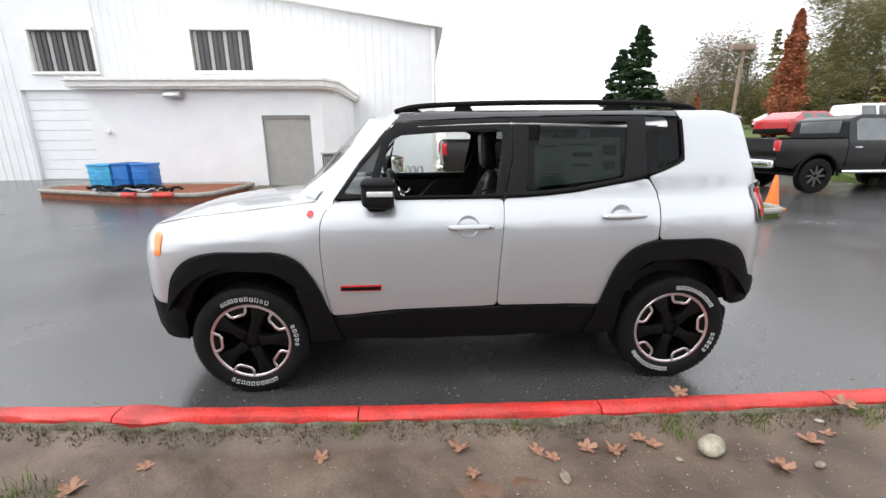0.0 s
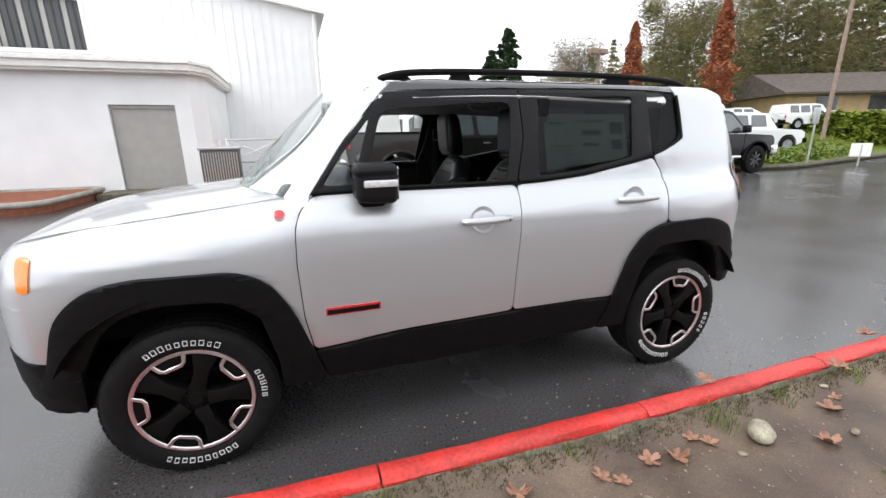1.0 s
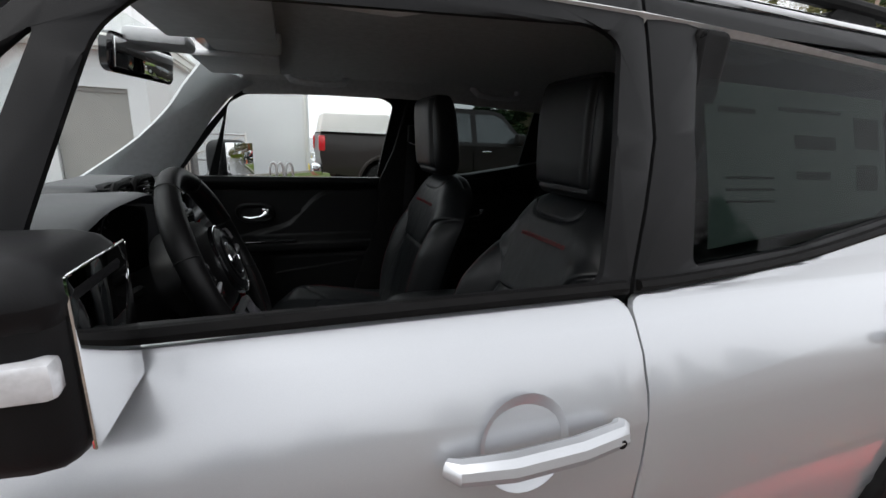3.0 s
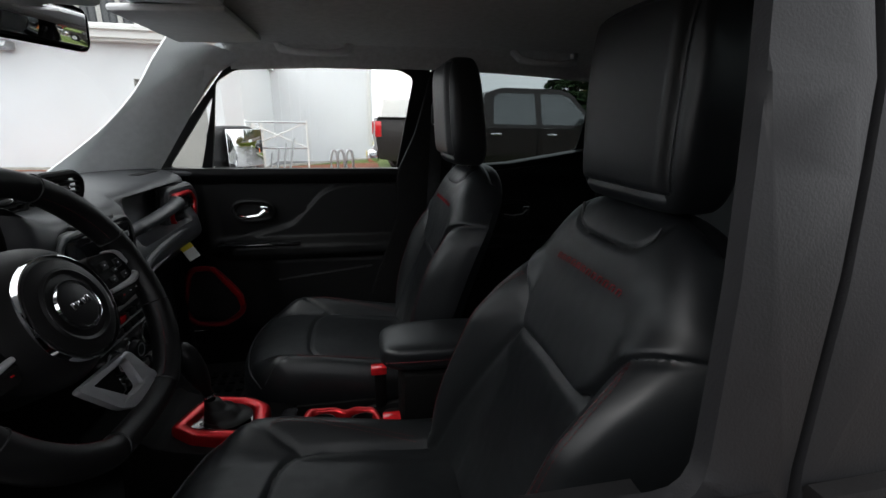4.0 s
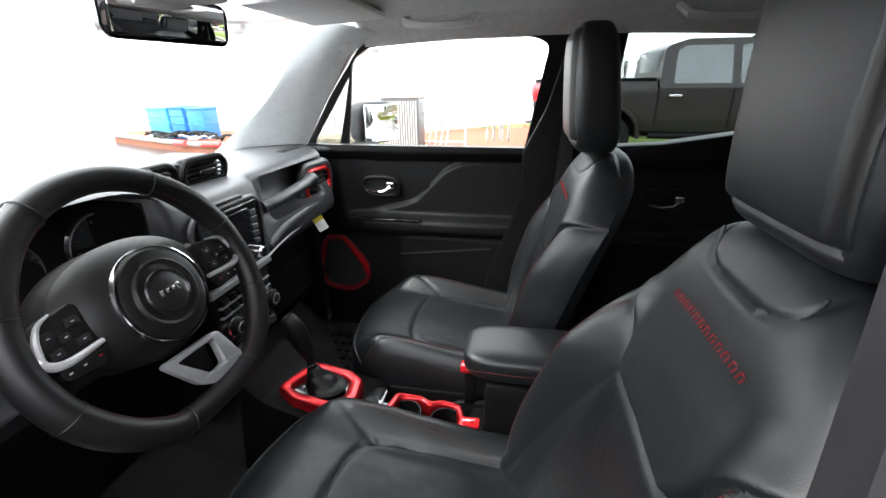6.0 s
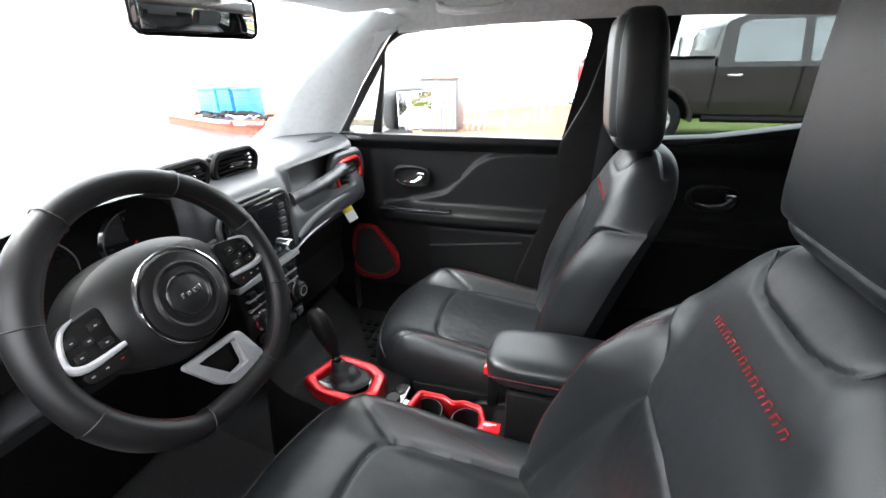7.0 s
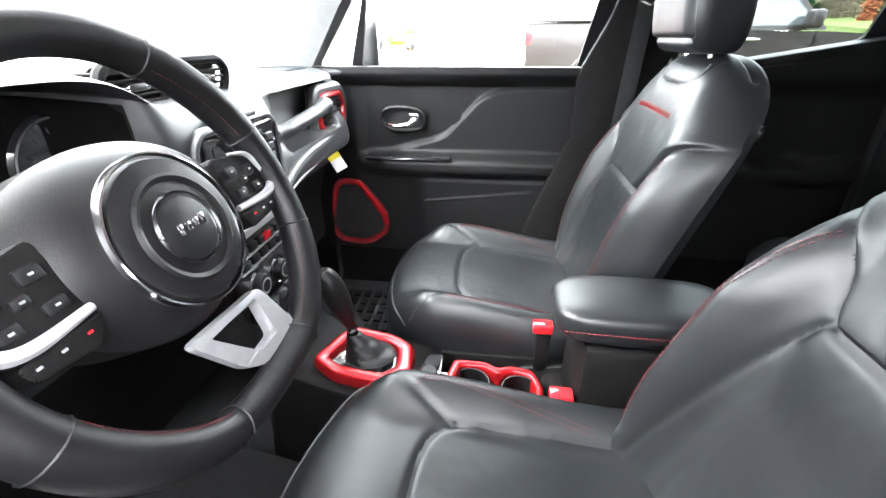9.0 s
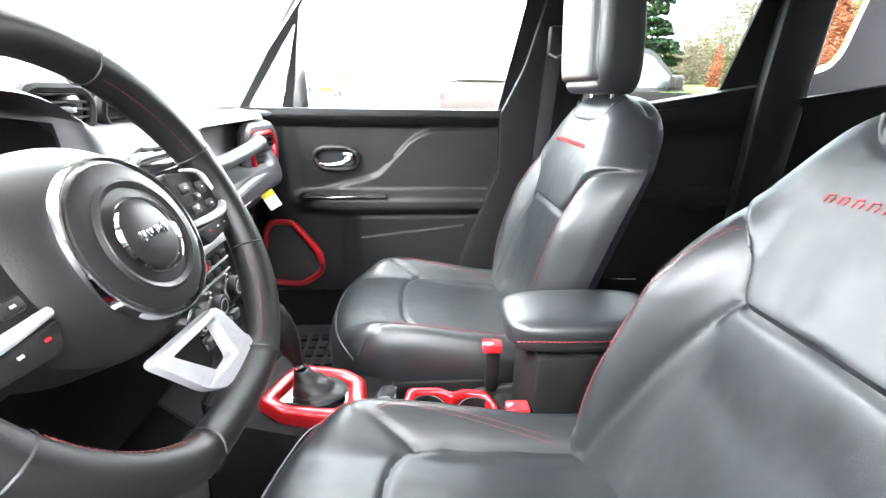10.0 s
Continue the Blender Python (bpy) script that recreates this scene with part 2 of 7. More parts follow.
def spline(xs, ys):
    """A smooth curve through points (monotone between them)."""
    xs, ys = np.array(xs, float), np.array(ys, float)
    d = np.diff(ys) / np.diff(xs)
    s = np.zeros(len(xs))
    s[0], s[-1] = d[0], d[-1]
    for i in range(1, len(xs) - 1):
        if d[i - 1] * d[i] > 0:
            s[i] = 2 * d[i - 1] * d[i] / (d[i - 1] + d[i])

    def at(x):
        x = min(max(x, xs[0]), xs[-1])
        i = min(int(np.searchsorted(xs, x, side="right")) - 1, len(xs) - 2)
        h = xs[i + 1] - xs[i]
        t = (x - xs[i]) / h
        return float((2 * t ** 3 - 3 * t * t + 1) * ys[i] + (t ** 3 - 2 * t * t + t) * h * s[i]
                     + (3 * t * t - 2 * t ** 3) * ys[i + 1] + (t ** 3 - t * t) * h * s[i + 1])
    return at


def smoothstep(a, b, x):
    t = min(max((x - a) / (b - a), 0.0), 1.0)
    return t * t * (3 - 2 * t)


def fillet(poly, r, n=4):
    """Rounds the corners of a closed 2D polygon."""
    out, k = [], len(poly)
    for i in range(k):
        p, a, b = Vector(poly[i]), Vector(poly[i - 1]), Vector(poly[(i + 1) % k])
        u, v = a - p, b - p
        d = min(r(*p) if callable(r) else r, u.length * 0.45, v.length * 0.45)
        s, e = p + u.normalized() * d, p + v.normalized() * d
        for j in range(n + 1):
            t = j / n
            out.append(tuple(s * (1 - t) ** 2 + p * 2 * t * (1 - t) + e * t * t))
    return out


def sheet(loops, surf, grid=0.05, thick=0.012, inward=(0, 1, 0), plane="xz", lip=0.003):
    """A panel cut from a curved surface: 2D outline and holes in a plane, laid on surf(a, b) -> place, with thickness."""
    flat = [[Vector((p[0], p[1], 0)) for p in lp] for lp in loops]
    tris = tessellate_polygon(flat)
    pts = [v for lp in flat for v in lp]
    bm = bmesh.new()
    vs = [bm.verts.new(p) for p in pts]
    for t in tris:
        try:
            bm.faces.new([vs[i] for i in t])
        except ValueError:
            pass
    lo = [min(p[i] for p in pts) for i in (0, 1)]
    hi = [max(p[i] for p in pts) for i in (0, 1)]
    for i, no in ((0, (1, 0, 0)), (1, (0, 1, 0))):
        c = math.ceil(lo[i] / grid + 0.01) * grid
        while c < hi[i] - 0.002:
            co = [0, 0, 0]
            co[i] = c
            bmesh.ops.bisect_plane(bm, geom=bm.verts[:] + bm.edges[:] + bm.faces[:], dist=1e-5, plane_co=co, plane_no=no)
            c += grid
    bmesh.ops.remove_doubles(bm, verts=bm.verts[:], dist=1e-5)
    inw = Vector(inward)
    bound = {v for e in bm.edges if len(e.link_faces) == 1 for v in e.verts}
    edges = [(e.verts[0], e.verts[1]) for e in bm.edges if len(e.link_faces) == 1]
    inner = {}
    faces = [[v for v in f.verts] for f in bm.faces]
    for v in list(bm.verts):
        p = Vector(surf(v.co.x, v.co.y))
        inner[v] = bm.verts.new(p + inw * thick)
        v.co = p + (inw * lip if v in bound else Vector((0, 0, 0)))
    for f in faces:
        bm.faces.new([inner[v] for v in reversed(f)])
    for a, b in edges:
        bm.faces.new([a, b, inner[b], inner[a]])
    bmesh.ops.recalc_face_normals(bm, faces=bm.faces[:])
    return bm


def relief(nu, nv, f, back):
    """A shaped front f(u, v), u and v from 0 to 1, closed behind by the offset back."""
    bm = bmesh.new()
    fr = [[bm.verts.new(f(i / nu, j / nv)) for i in range(nu + 1)] for j in range(nv + 1)]
    bk = {}
    off = Vector(back)
    for j in range(nv):
        for i in range(nu):
            bm.faces.new((fr[j][i], fr[j][i + 1], fr[j + 1][i + 1], fr[j + 1][i]))
    ring = [fr[0][i] for i in range(nu)] + [fr[j][nu] for j in range(nv)] + [fr[nv][i] for i in range(nu, 0, -1)] + [fr[j][0] for j in range(nv, 0, -1)]
    rb = [bm.verts.new(v.co + off) for v in ring]
    for k in range(len(ring)):
        n = (k + 1) % len(ring)
        bm.faces.new((ring[k], rb[k], rb[n], ring[n]))
    bm.faces.new(rb)
    bmesh.ops.recalc_face_normals(bm, faces=bm.faces[:])
    return bm


def box(x0, x1, y0, y1, z0, z1, bevel=0.0, seg=2, m=None):
    bm = bmesh.new()
    bmesh.ops.create_cube(bm, size=1, matrix=Matrix.Translation(((x0 + x1) / 2, (y0 + y1) / 2, (z0 + z1) / 2)) @ Matrix.Diagonal((x1 - x0, y1 - y0, z1 - z0, 1)))
    if bevel:
        bmesh.ops.bevel(bm, geom=bm.edges[:], offset=bevel, segments=seg, profile=0.5, affect="EDGES")
    if m is not None:
        bm.transform(m)
    return bm


def lathe(profile, n=48, axis="y"):
    """Turns a profile of (radius, along) about an axis."""
    bm = bmesh.new()
    rows = []
    for r, a in profile:
        row = []
        for k in range(n):
            c, s = math.cos(2 * math.pi * k / n) * r, math.sin(2 * math.pi * k / n) * r
            row.append(bm.verts.new({"y": (c, a, s), "z": (c, s, a), "x": (a, c, s)}[axis]))
        rows.append(row)
    for j in range(len(rows) - 1):
        for k in range(n):
            bm.faces.new((rows[j][k], rows[j][(k + 1) % n], rows[j + 1][(k + 1) % n], rows[j + 1][k]))
    bmesh.ops.remove_doubles(bm, verts=bm.verts[:], dist=1e-6)
    bmesh.ops.recalc_face_normals(bm, faces=bm.faces[:])
    return bm


def tube(points, r, n=8, closed=False, flat=1.0, up=(0, 0, 1)):
    """A tube along points; r one radius or one for each point; flat squeezes it along up."""
    bm = bmesh.new()
    pts = [Vector(p) for p in points]
    k = len(pts)
    rows = []
    for i, p in enumerate(pts):
        a, b = pts[i - 1] if (i or closed) else p, pts[(i + 1) % k] if (i < k - 1 or closed) else p
        d = (b - a).normalized()
        s = d.cross(Vector(up))
        s = s.normalized() if s.length > 1e-4 else Vector((1, 0, 0))
        t = s.cross(d).normalized()
        rr = r[i] if isinstance(r, (list, tuple)) else r
        rows.append([bm.verts.new(p + s * math.cos(2 * math.pi * j / n) * rr + t * math.sin(2 * math.pi * j / n) * rr * flat) for j in range(n)])
    for i in range(k if closed else k - 1):
        q = rows[(i + 1) % k]
        for j in range(n):
            bm.faces.new((rows[i][j], rows[i][(j + 1) % n], q[(j + 1) % n], q[j]))
    if not closed:
        bm.faces.new(rows[0])
        bm.faces.new(rows[-1])
    bmesh.ops.recalc_face_normals(bm, faces=bm.faces[:])
    return bm


def bezel(outer, inner, z, h, w=.006):
    """A raised rim between two outlines of equal count, lying on the height z(x)."""
    bm = bmesh.new()
    n = len(outer)

    def lerp(k, i):
        a, b = outer[i], inner[i]
        return (a[0] + (b[0] - a[0]) * k, a[1] + (b[1] - a[1]) * k)
    rows = []
    for k, dz in ((0, -.035), (0, h * .1), (.05, h * .5), (.13, h * .8), (.24, h * .96), (.5, h), (.8, h * .9), (.9, h * .7), (1, h * .3), (1, -.035)):
        rows.append([bm.verts.new((*lerp(k, i), z(lerp(k, i)[0]) + dz)) for i in range(n)])
    for a, b in zip(rows, rows[1:]):
        for i in range(n):
            bm.faces.new((a[i], a[(i + 1) % n], b[(i + 1) % n], b[i]))
    bmesh.ops.recalc_face_normals(bm, faces=bm.faces[:])
    return bm


def pillow(c, h, e=.4, nu=44, nv=28):
    """A padded block: a ball squared off by e, about c with half sizes h."""
    bm = bmesh.new()
    sq = lambda v: math.copysign(abs(v) ** e, v)
    rows = []
    for j in range(nv + 1):
        b = -math.pi / 2 + math.pi * (.02 + .96 * j / nv)
        rows.append([bm.verts.new((c[0] + h[0] * sq(math.cos(2 * math.pi * i / nu)) * sq(math.cos(b)), c[1] + h[1] * sq(math.sin(2 * math.pi * i / nu)) * sq(math.cos(b)), c[2] + h[2] * sq(math.sin(b)))) for i in range(nu)])
    for a, b in zip(rows, rows[1:]):
        for i in range(nu):
            bm.faces.new((a[i], a[(i + 1) % nu], b[(i + 1) % nu], b[i]))
    bm.faces.new(rows[0])
    bm.faces.new(rows[-1])
    bmesh.ops.recalc_face_normals(bm, faces=bm.faces[:])
    return bm


def join(*bms):
    """Several bmeshes as one."""
    out = bmesh.new()
    for b in bms:
        me = bpy.data.meshes.new("tmp")
        b.to_mesh(me)
        b.free()
        out.from_mesh(me)
        bpy.data.meshes.remove(me)
    return out


def prism(poly, y0, y1, bevel=0.0, plane="xz"):
    """A 2D outline given depth along the third axis."""
    bm = bmesh.new()
    def at(p, d):
        return {"xz": (p[0], d, p[1]), "yz": (d, p[0], p[1]), "xy": (p[0], p[1], d)}[plane]
    a = [bm.verts.new(at(p, y0)) for p in poly]
    b = [bm.verts.new(at(p, y1)) for p in poly]
    n = len(poly)
    bm.faces.new(a)
    bm.faces.new(b)
    for i in range(n):
        bm.faces.new((a[i], a[(i + 1) % n], b[(i + 1) % n], b[i]))
    bmesh.ops.recalc_face_normals(bm, faces=bm.faces[:])
    if bevel:
        bmesh.ops.bevel(bm, geom=bm.edges[:], offset=bevel, segments=2, profile=0.5, affect="EDGES")
    return bm


def catmull(pts, n=6, closed=False):
    """A smooth line through points."""
    P = [Vector(p) for p in pts]
    k, out = len(P), []
    for i in range(k if closed else k - 1):
        p0, p1 = P[i - 1] if (i or closed) else P[0], P[i]
        p2, p3 = P[(i + 1) % k], P[(i + 2) % k] if (closed or i + 2 < k) else P[-1]
        for j in range(n):
            t = j / n
            out.append(0.5 * (2 * p1 + (p2 - p0) * t + (2 * p0 - 5 * p1 + 4 * p2 - p3) * t * t + (3 * p1 - p0 - 3 * p2 + p3) * t ** 3))
    if not closed:
        out.append(P[-1])
    return out


# ---- the silver car: shape ----
SEC = spline([.2, .42, .5, .6, .75, .92, 1.0, 1.06, 1.11, 1.14, 1.165, 1.30, 1.45, 1.58, 1.62, 1.645, 1.66],
             [.80, .86, .876, .888, .899, .903, .898, .884, .858, .836, .815, .785, .745, .708, .692, .672, .645])
PLAN = spline([-2.0, -1.95, -1.9, -1.8, -1.65, -1.4, -1.1, -.7, .9, 1.3, 1.5, 1.65, 1.75, 1.83, 1.88, 1.92],
              [.56, .68, .76, .855, .905, .95, .98, 1.0, 1.0, .985, .962, .93, .89, .83, .76, .66])
FENDER_TOP = spline([-2.0, -1.92, -1.85, -1.6, -1.2, -.95, -.75], [.93, .98, 1.02, 1.07, 1.115, 1.145, 1.172])
FENDER_SEC = spline([0, .02, .05, .1, .16, .3, .5, .9], [.74, .79, .836, .872, .893, .900, .885, .84])


def body(x, z):
    return SEC(z) * PLAN(x)


def fender(x, z):
    t = smoothstep(-1.0, -.78, x)
    return FENDER_SEC(max(FENDER_TOP(x) - z, 0)) * PLAN(x) * (1 - t) + body(x, z) * t


def on_side(side, off=0.0, width=body):
    return lambda x, z: (x, side * (width(x, z) + off), z)


def side_panel(name, loops, mat, parent, side, off=0.0, width=body, thick=0.014, grid=0.05, label="", lip=0.003):
    if not isinstance(loops[0][0], (tuple, list)):
        loops = [loops]
    bm = sheet(loops, on_side(side, off, width), grid, thick, (0, -side, 0), lip=lip)
    return part(name, bm, mat, parent, label)


car = thing("compact_suv", "silver compact off-road car, its driver window lowered", "car")

FRONT_DOOR = [(-.735, 1.168), (-.79, 1.115), (-.815, 1.05), (-.822, .9), (-.813, .666), (-.785, .506), (-.6, .52), (-.42, .538), (.174, .549), (.182, .78), (.2, 1.0), (.212, 1.168)]
REAR_DOOR = [(.216, 1.168), (.204, 1.0), (.186, .78), (.178, .549), (.6, .546), (.79, .535), (.86, .765), (.948, .876), (1.07, .924), (1.1, .926), (1.106, 1.027), (1.116, 1.13), (1.115, 1.19), (1.06, 1.272), (.92, 1.243), (.6, 1.192), (.33, 1.172)]
FENDER = [(-.739, 1.168), (-.794, 1.115), (-.819, 1.05), (-.826, .9), (-.817, .666), (-.790, .506), (-.861, .702), (-.943, .836), (-1.06, .895), (-1.437, .895), (-1.59, .856), (-1.70, .755), (-1.765, .57), (-1.86, .57), (-1.95, .62), (-1.965, .80), (-1.93, .965), (-1.85, 1.018), (-1.6, 1.068), (-1.2, 1.113), (-.95, 1.143)]
QUARTER = [(1.107, .926), (1.113, 1.027), (1.123, 1.13), (1.122, 1.19), (1.068, 1.278), (1.15, 1.305), (1.265, 1.352), (1.285, 1.40), (1.27, 1.60), (1.245, 1.655), (1.55, 1.652), (1.66, 1.61), (1.70, 1.48), (1.74, 1.36), (1.80, 1.24), (1.83, 1.10), (1.85, .80), (1.87, .66), (1.755, .668), (1.645, .858), (1.462, .926)]
FRAME_F = [(-.748, 1.172), (-.60, 1.372), (-.425, 1.566), (-.385, 1.592), (0, 1.608), (.262, 1.614), (.268, 1.4), (.215, 1.172)]
OPEN_F = [(-.522, 1.190), (-.43, 1.475), (-.385, 1.52), (.172, 1.555), (.217, 1.535), (.200, 1.40), (.168, 1.190)]
OPEN_FF = [(-.555, 1.190), (-.483, 1.50), (-.415, 1.54), (-.145, 1.556), (.15, 1.56), (.202, 1.535), (.14, 1.190)]
VENT_F = [(-.692, 1.205), (-.565, 1.206), (-.472, 1.48), (-.60, 1.335)]
VENT_FF = [(-.70, 1.203), (-.592, 1.190), (-.50, 1.455), (-.60, 1.33)]
FRAME_R = [(.223, 1.172), (.275, 1.4), (.269, 1.614), (.65, 1.62), (1.05, 1.622), (1.055, 1.278), (.92, 1.248), (.6, 1.197), (.33, 1.176)]
OPEN_R = [(.345, 1.203), (.352, 1.4), (.375, 1.578), (.945, 1.59), (.93, 1.43), (.915, 1.277), (.6, 1.222)]
QUARTER_GLASS = [(1.06, 1.288), (1.056, 1.62), (1.235, 1.612), (1.262, 1.59), (1.27, 1.40), (1.25, 1.362), (1.15, 1.315)]
ROOF_BAND = [(-.42, 1.574), (-.385, 1.6), (0, 1.615), (.265, 1.621), (.65, 1.627), (1.05, 1.629), (1.25, 1.62), (1.24, 1.658), (.6, 1.66), (-.2, 1.656), (-.36, 1.635)]
A_PILLAR = [(-.752, 1.17), (-.60, 1.38), (-.43, 1.572), (-.37, 1.63), (-.405, 1.645), (-.475, 1.595), (-.665, 1.41), (-.85, 1.165), (-.845, 1.13), (-.76, 1.13)]
FLARE_F = [(-1.80, .37), (-1.83, .47), (-1.772, .553), (-1.70, .76), (-1.59, .862), (-1.437, .9), (-1.057, .9), (-.936, .842), (-.855, .705), (-.787, .5), (-.74, .345), (-.93, .33), (-.935, .486), (-.985, .70), (-1.1, .787), (-1.354, .793), (-1.53, .73), (-1.655, .52), (-1.68, .33)]
FLARE_R = [(.72, .345), (.785, .53), (.855, .768), (.944, .88), (1.072, .93), (1.462, .93), (1.645, .862), (1.755, .672), (1.81, .66), (1.868, .60), (1.855, .53), (1.78, .492), (1.64, .495), (1.622, .52), (1.513, .735), (1.369, .812), (1.054, .808), (.953, .705), (.913, .527), (.905, .335)]
SILL = [(-.785, .50), (-.6, .514), (-.42, .531), (.178, .543), (.6, .54), (.788, .528), (.72, .345), (.3, .335), (-.4, .335), (-.74, .345)]


def a_pillar(x, z):
    # turns in from the door line to the windscreen
    line = -.752 + (z - 1.17) * .8
    u = min(max((line - x) / .14, 0), 1)
    return body(x, z) - .085 * u ** 1.6


def arch_round(x, z):
    # wide corners on the wheel arches, tight ones elsewhere
    return .085 if .70 < z < .94 and (x < -.84 or .84 < x < 1.7) else .02


for side in (-1, 1):
    near = side < 0
    opening, vent_f, frame_f = (OPEN_F, VENT_F, FRAME_F) if near else (OPEN_FF, VENT_FF, FRAME_F)
    open_r, frame_r, q_glass = OPEN_R, FRAME_R, QUARTER_GLASS
    fd = side_panel("front_door", fillet(FRONT_DOOR, .03), SILVER, car, side, label="silver front door")
    rd = side_panel("rear_door", fillet(REAR_DOOR, lambda x, z: max(.03, arch_round(x, z))), SILVER, car, side, label="silver rear door")
    side_panel("front_fender", fillet(FENDER, arch_round), SILVER, car, side, width=fender, label="silver front wing")
    side_panel("rear_quarter", fillet(QUARTER, arch_round), SILVER, car, side, label="silver rear quarter panel")
    side_panel("window_frame", [frame_f, fillet(opening, .022), fillet(vent_f, .02)], PILLAR_BLACK, fd, side, .003, label="satin black window frame")
    side_panel("window_frame", [frame_r, fillet(open_r, .02)], PILLAR_BLACK, rd, side, .003, label="satin black window frame")
    side_panel("vent_glass", fillet(vent_f, .02), CLEAR, fd, side, -.006, thick=.004)
    side_panel("rear_door_glass", fillet(open_r, .02), TINT, rd, side, -.006, thick=.004, label="dark privacy glass")
    side_panel("quarter_glass", fillet(q_glass, .015), TINT, car, side, -.002, thick=.004, label="dark privacy glass")
    if side > 0:
        side_panel("front_door_glass", fillet(opening, .022), CLEAR, fd, side, -.008, thick=.004, label="clear raised window glass")
    side_panel("roof_band", ROOF_BAND, GLOSS_BLACK, car, side, label="gloss black roof edge")
    side_panel("a_pillar", A_PILLAR, SILVER, car, side, .002, a_pillar, label="silver windscreen pillar")
    fl = side_panel("front_flare", fillet(FLARE_F, arch_round), BLACK_PLASTIC, car, side, .022, thick=.05, label="black plastic wheel arch flare", lip=.008)
    fl = side_panel("rear_flare", fillet(FLARE_R, arch_round), BLACK_PLASTIC, car, side, .022, thick=.05, label="black plastic wheel arch flare", lip=.008)
    side_panel("sill_cladding", fillet(SILL, .015), BLACK_PLASTIC, car, side, .012, thick=.05, label="black plastic sill cladding", lip=.008)
    if near:
        side_panel("bumper_corner", fillet([(-1.765, .575), (-1.86, .575), (-1.955, .615), (-1.975, .55), (-1.945, .42), (-1.87, .345), (-1.72, .325), (-1.70, .45)], .03), BLACK_PLASTIC, car, side, .012, thick=.05, lip=.01, label="black bumper corner")
    # belt moulding along the windows
    for pts, p in () if not near else (([(-.735, 1.181), (-.3, 1.185), (.205, 1.186)], fd), ([(.228, 1.186), (.33, 1.189), (.6, 1.209), (.92, 1.262), (1.05, 1.291)], rd), ([(1.06, 1.294), (1.15, 1.32), (1.255, 1.366), (1.272, 1.40), (1.262, 1.6)], car)):
        line = [(x, side * (body(x, z) + .006), z) for x, z in [tuple(q) for q in catmull([Vector((a, b)) for a, b in pts], 5)]]
        part("belt_moulding", tube(line, .009, 6), BLACK_PLASTIC, p)
    # door handles with their recess bowls
    for hx, hz, p in ((.018, 1.027, fd), (.893, 1.072, rd)):
        yb = body(hx, hz)
        bowl = lathe([(.0, .016), (.03, .014), (.05, .006), (.058, 0.0), (.062, -.002)], 28)
        bowl.transform(Matrix.Translation((hx - .015, side * (yb + .003), hz)) @ pose(0, 0, 0, side * 12) @ Matrix.Diagonal((1, -side, 1, 1)))
        part("handle_recess", bowl, SILVER, p)
        hw = .122
        line = [(hx - hw, yb + .012), (hx - hw + .012, yb + .024), (hx - .05, yb + .034), (hx + .04, yb + .035), (hx + hw - .014, yb + .027), (hx + hw, yb + .014)]
        grip = tube([(x, side * y, hz + .002 * math.sin((x - hx) * 9)) for x, y in line], [.011, .015, .0165, .0165, .016, .012], 10)
        h = part("door_handle", grip, SILVER, p, "silver door handle")
        if p is fd:
            kb = lathe([(0, 0), (.006, 0), (.007, -.003)], 14)
            kb.transform(Matrix.Translation((hx + .1, side * (yb + .0435), hz)) @ Matrix.Diagonal((1, side, 1, 1)))
            part("keyhole", kb, BLACK_PLASTIC, fd)
    # name bar on the front door: a dark strip edged in red
    q = [(-.728, .664), (-.726, .699), (-.493, .699), (-.494, .664)]
    bar = side_panel("badge_bar", fillet(q, .004), RED_LENS, fd, side, .006, thick=.006, label="red and black name bar")
    side_panel("badge_face", [(-.722, .668), (-.72, .69), (-.499, .69), (-.5, .668)], BLACK_PLASTIC, fd, side, .009, thick=.004)
    # round red badge on the wing
    rb = lathe([(0, .004), (.020, .004), (.025, .002), (.026, 0)], 28)
    rb.transform(Matrix.Translation((-.872, side * (fender(-.872, 1.105) + .003), 1.105)) @ pose(0, 0, 0, side * 36) @ Matrix.Diagonal((1, side, 1, 1)))
    b = part("round_badge", rb, SATIN_SILVER, car, "round red and silver badge")
    rb = lathe([(.0, .0052), (.004, .0055), (.019, .0055), (.0215, .004)], 28)
    rb.transform(Matrix.Translation((-.872, side * (fender(-.872, 1.105) + .003), 1.105)) @ pose(0, 0, 0, side * 36) @ Matrix.Diagonal((1, side, 1, 1)))
    part("badge_ring", rb, RED_LENS, b)
    # amber side marker and tail lamp
    side_panel("side_marker", fillet([(-1.795, .865), (-1.80, .99), (-1.765, .995), (-1.742, .985), (-1.755, .865)], .02), AMBER, car, side, .008, fender, .012, label="amber side marker lamp")
    lamp = side_panel("tail_lamp", fillet([(1.785, 1.045), (1.765, 1.185), (1.82, 1.21), (1.88, 1.17), (1.885, 1.05), (1.82, 1.02)], .02), RED_LENS, car, side, .012, thick=.03, label="red tail lamp in a black housing")
    side_panel("lamp_housing", [fillet([(1.755, 1.0), (1.73, 1.215), (1.82, 1.245), (1.905, 1.19), (1.905, 1.01), (1.82, .985)], .02), fillet([(1.787, 1.047), (1.767, 1.183), (1.82, 1.208), (1.878, 1.168), (1.883, 1.052), (1.82, 1.022)], .02)], GLOSS_BLACK, lamp, side, .010, thick=.03)
    # roof rail with its feet
    rail = catmull([(-.40, side * .625, 1.652), (-.30, side * .618, 1.678), (-.12, side * .614, 1.692), (.3, side * .612, 1.702), (.85, side * .612, 1.702), (1.2, side * .612, 1.690), (1.34, side * .61, 1.676), (1.40, side * .61, 1.655)], 5)
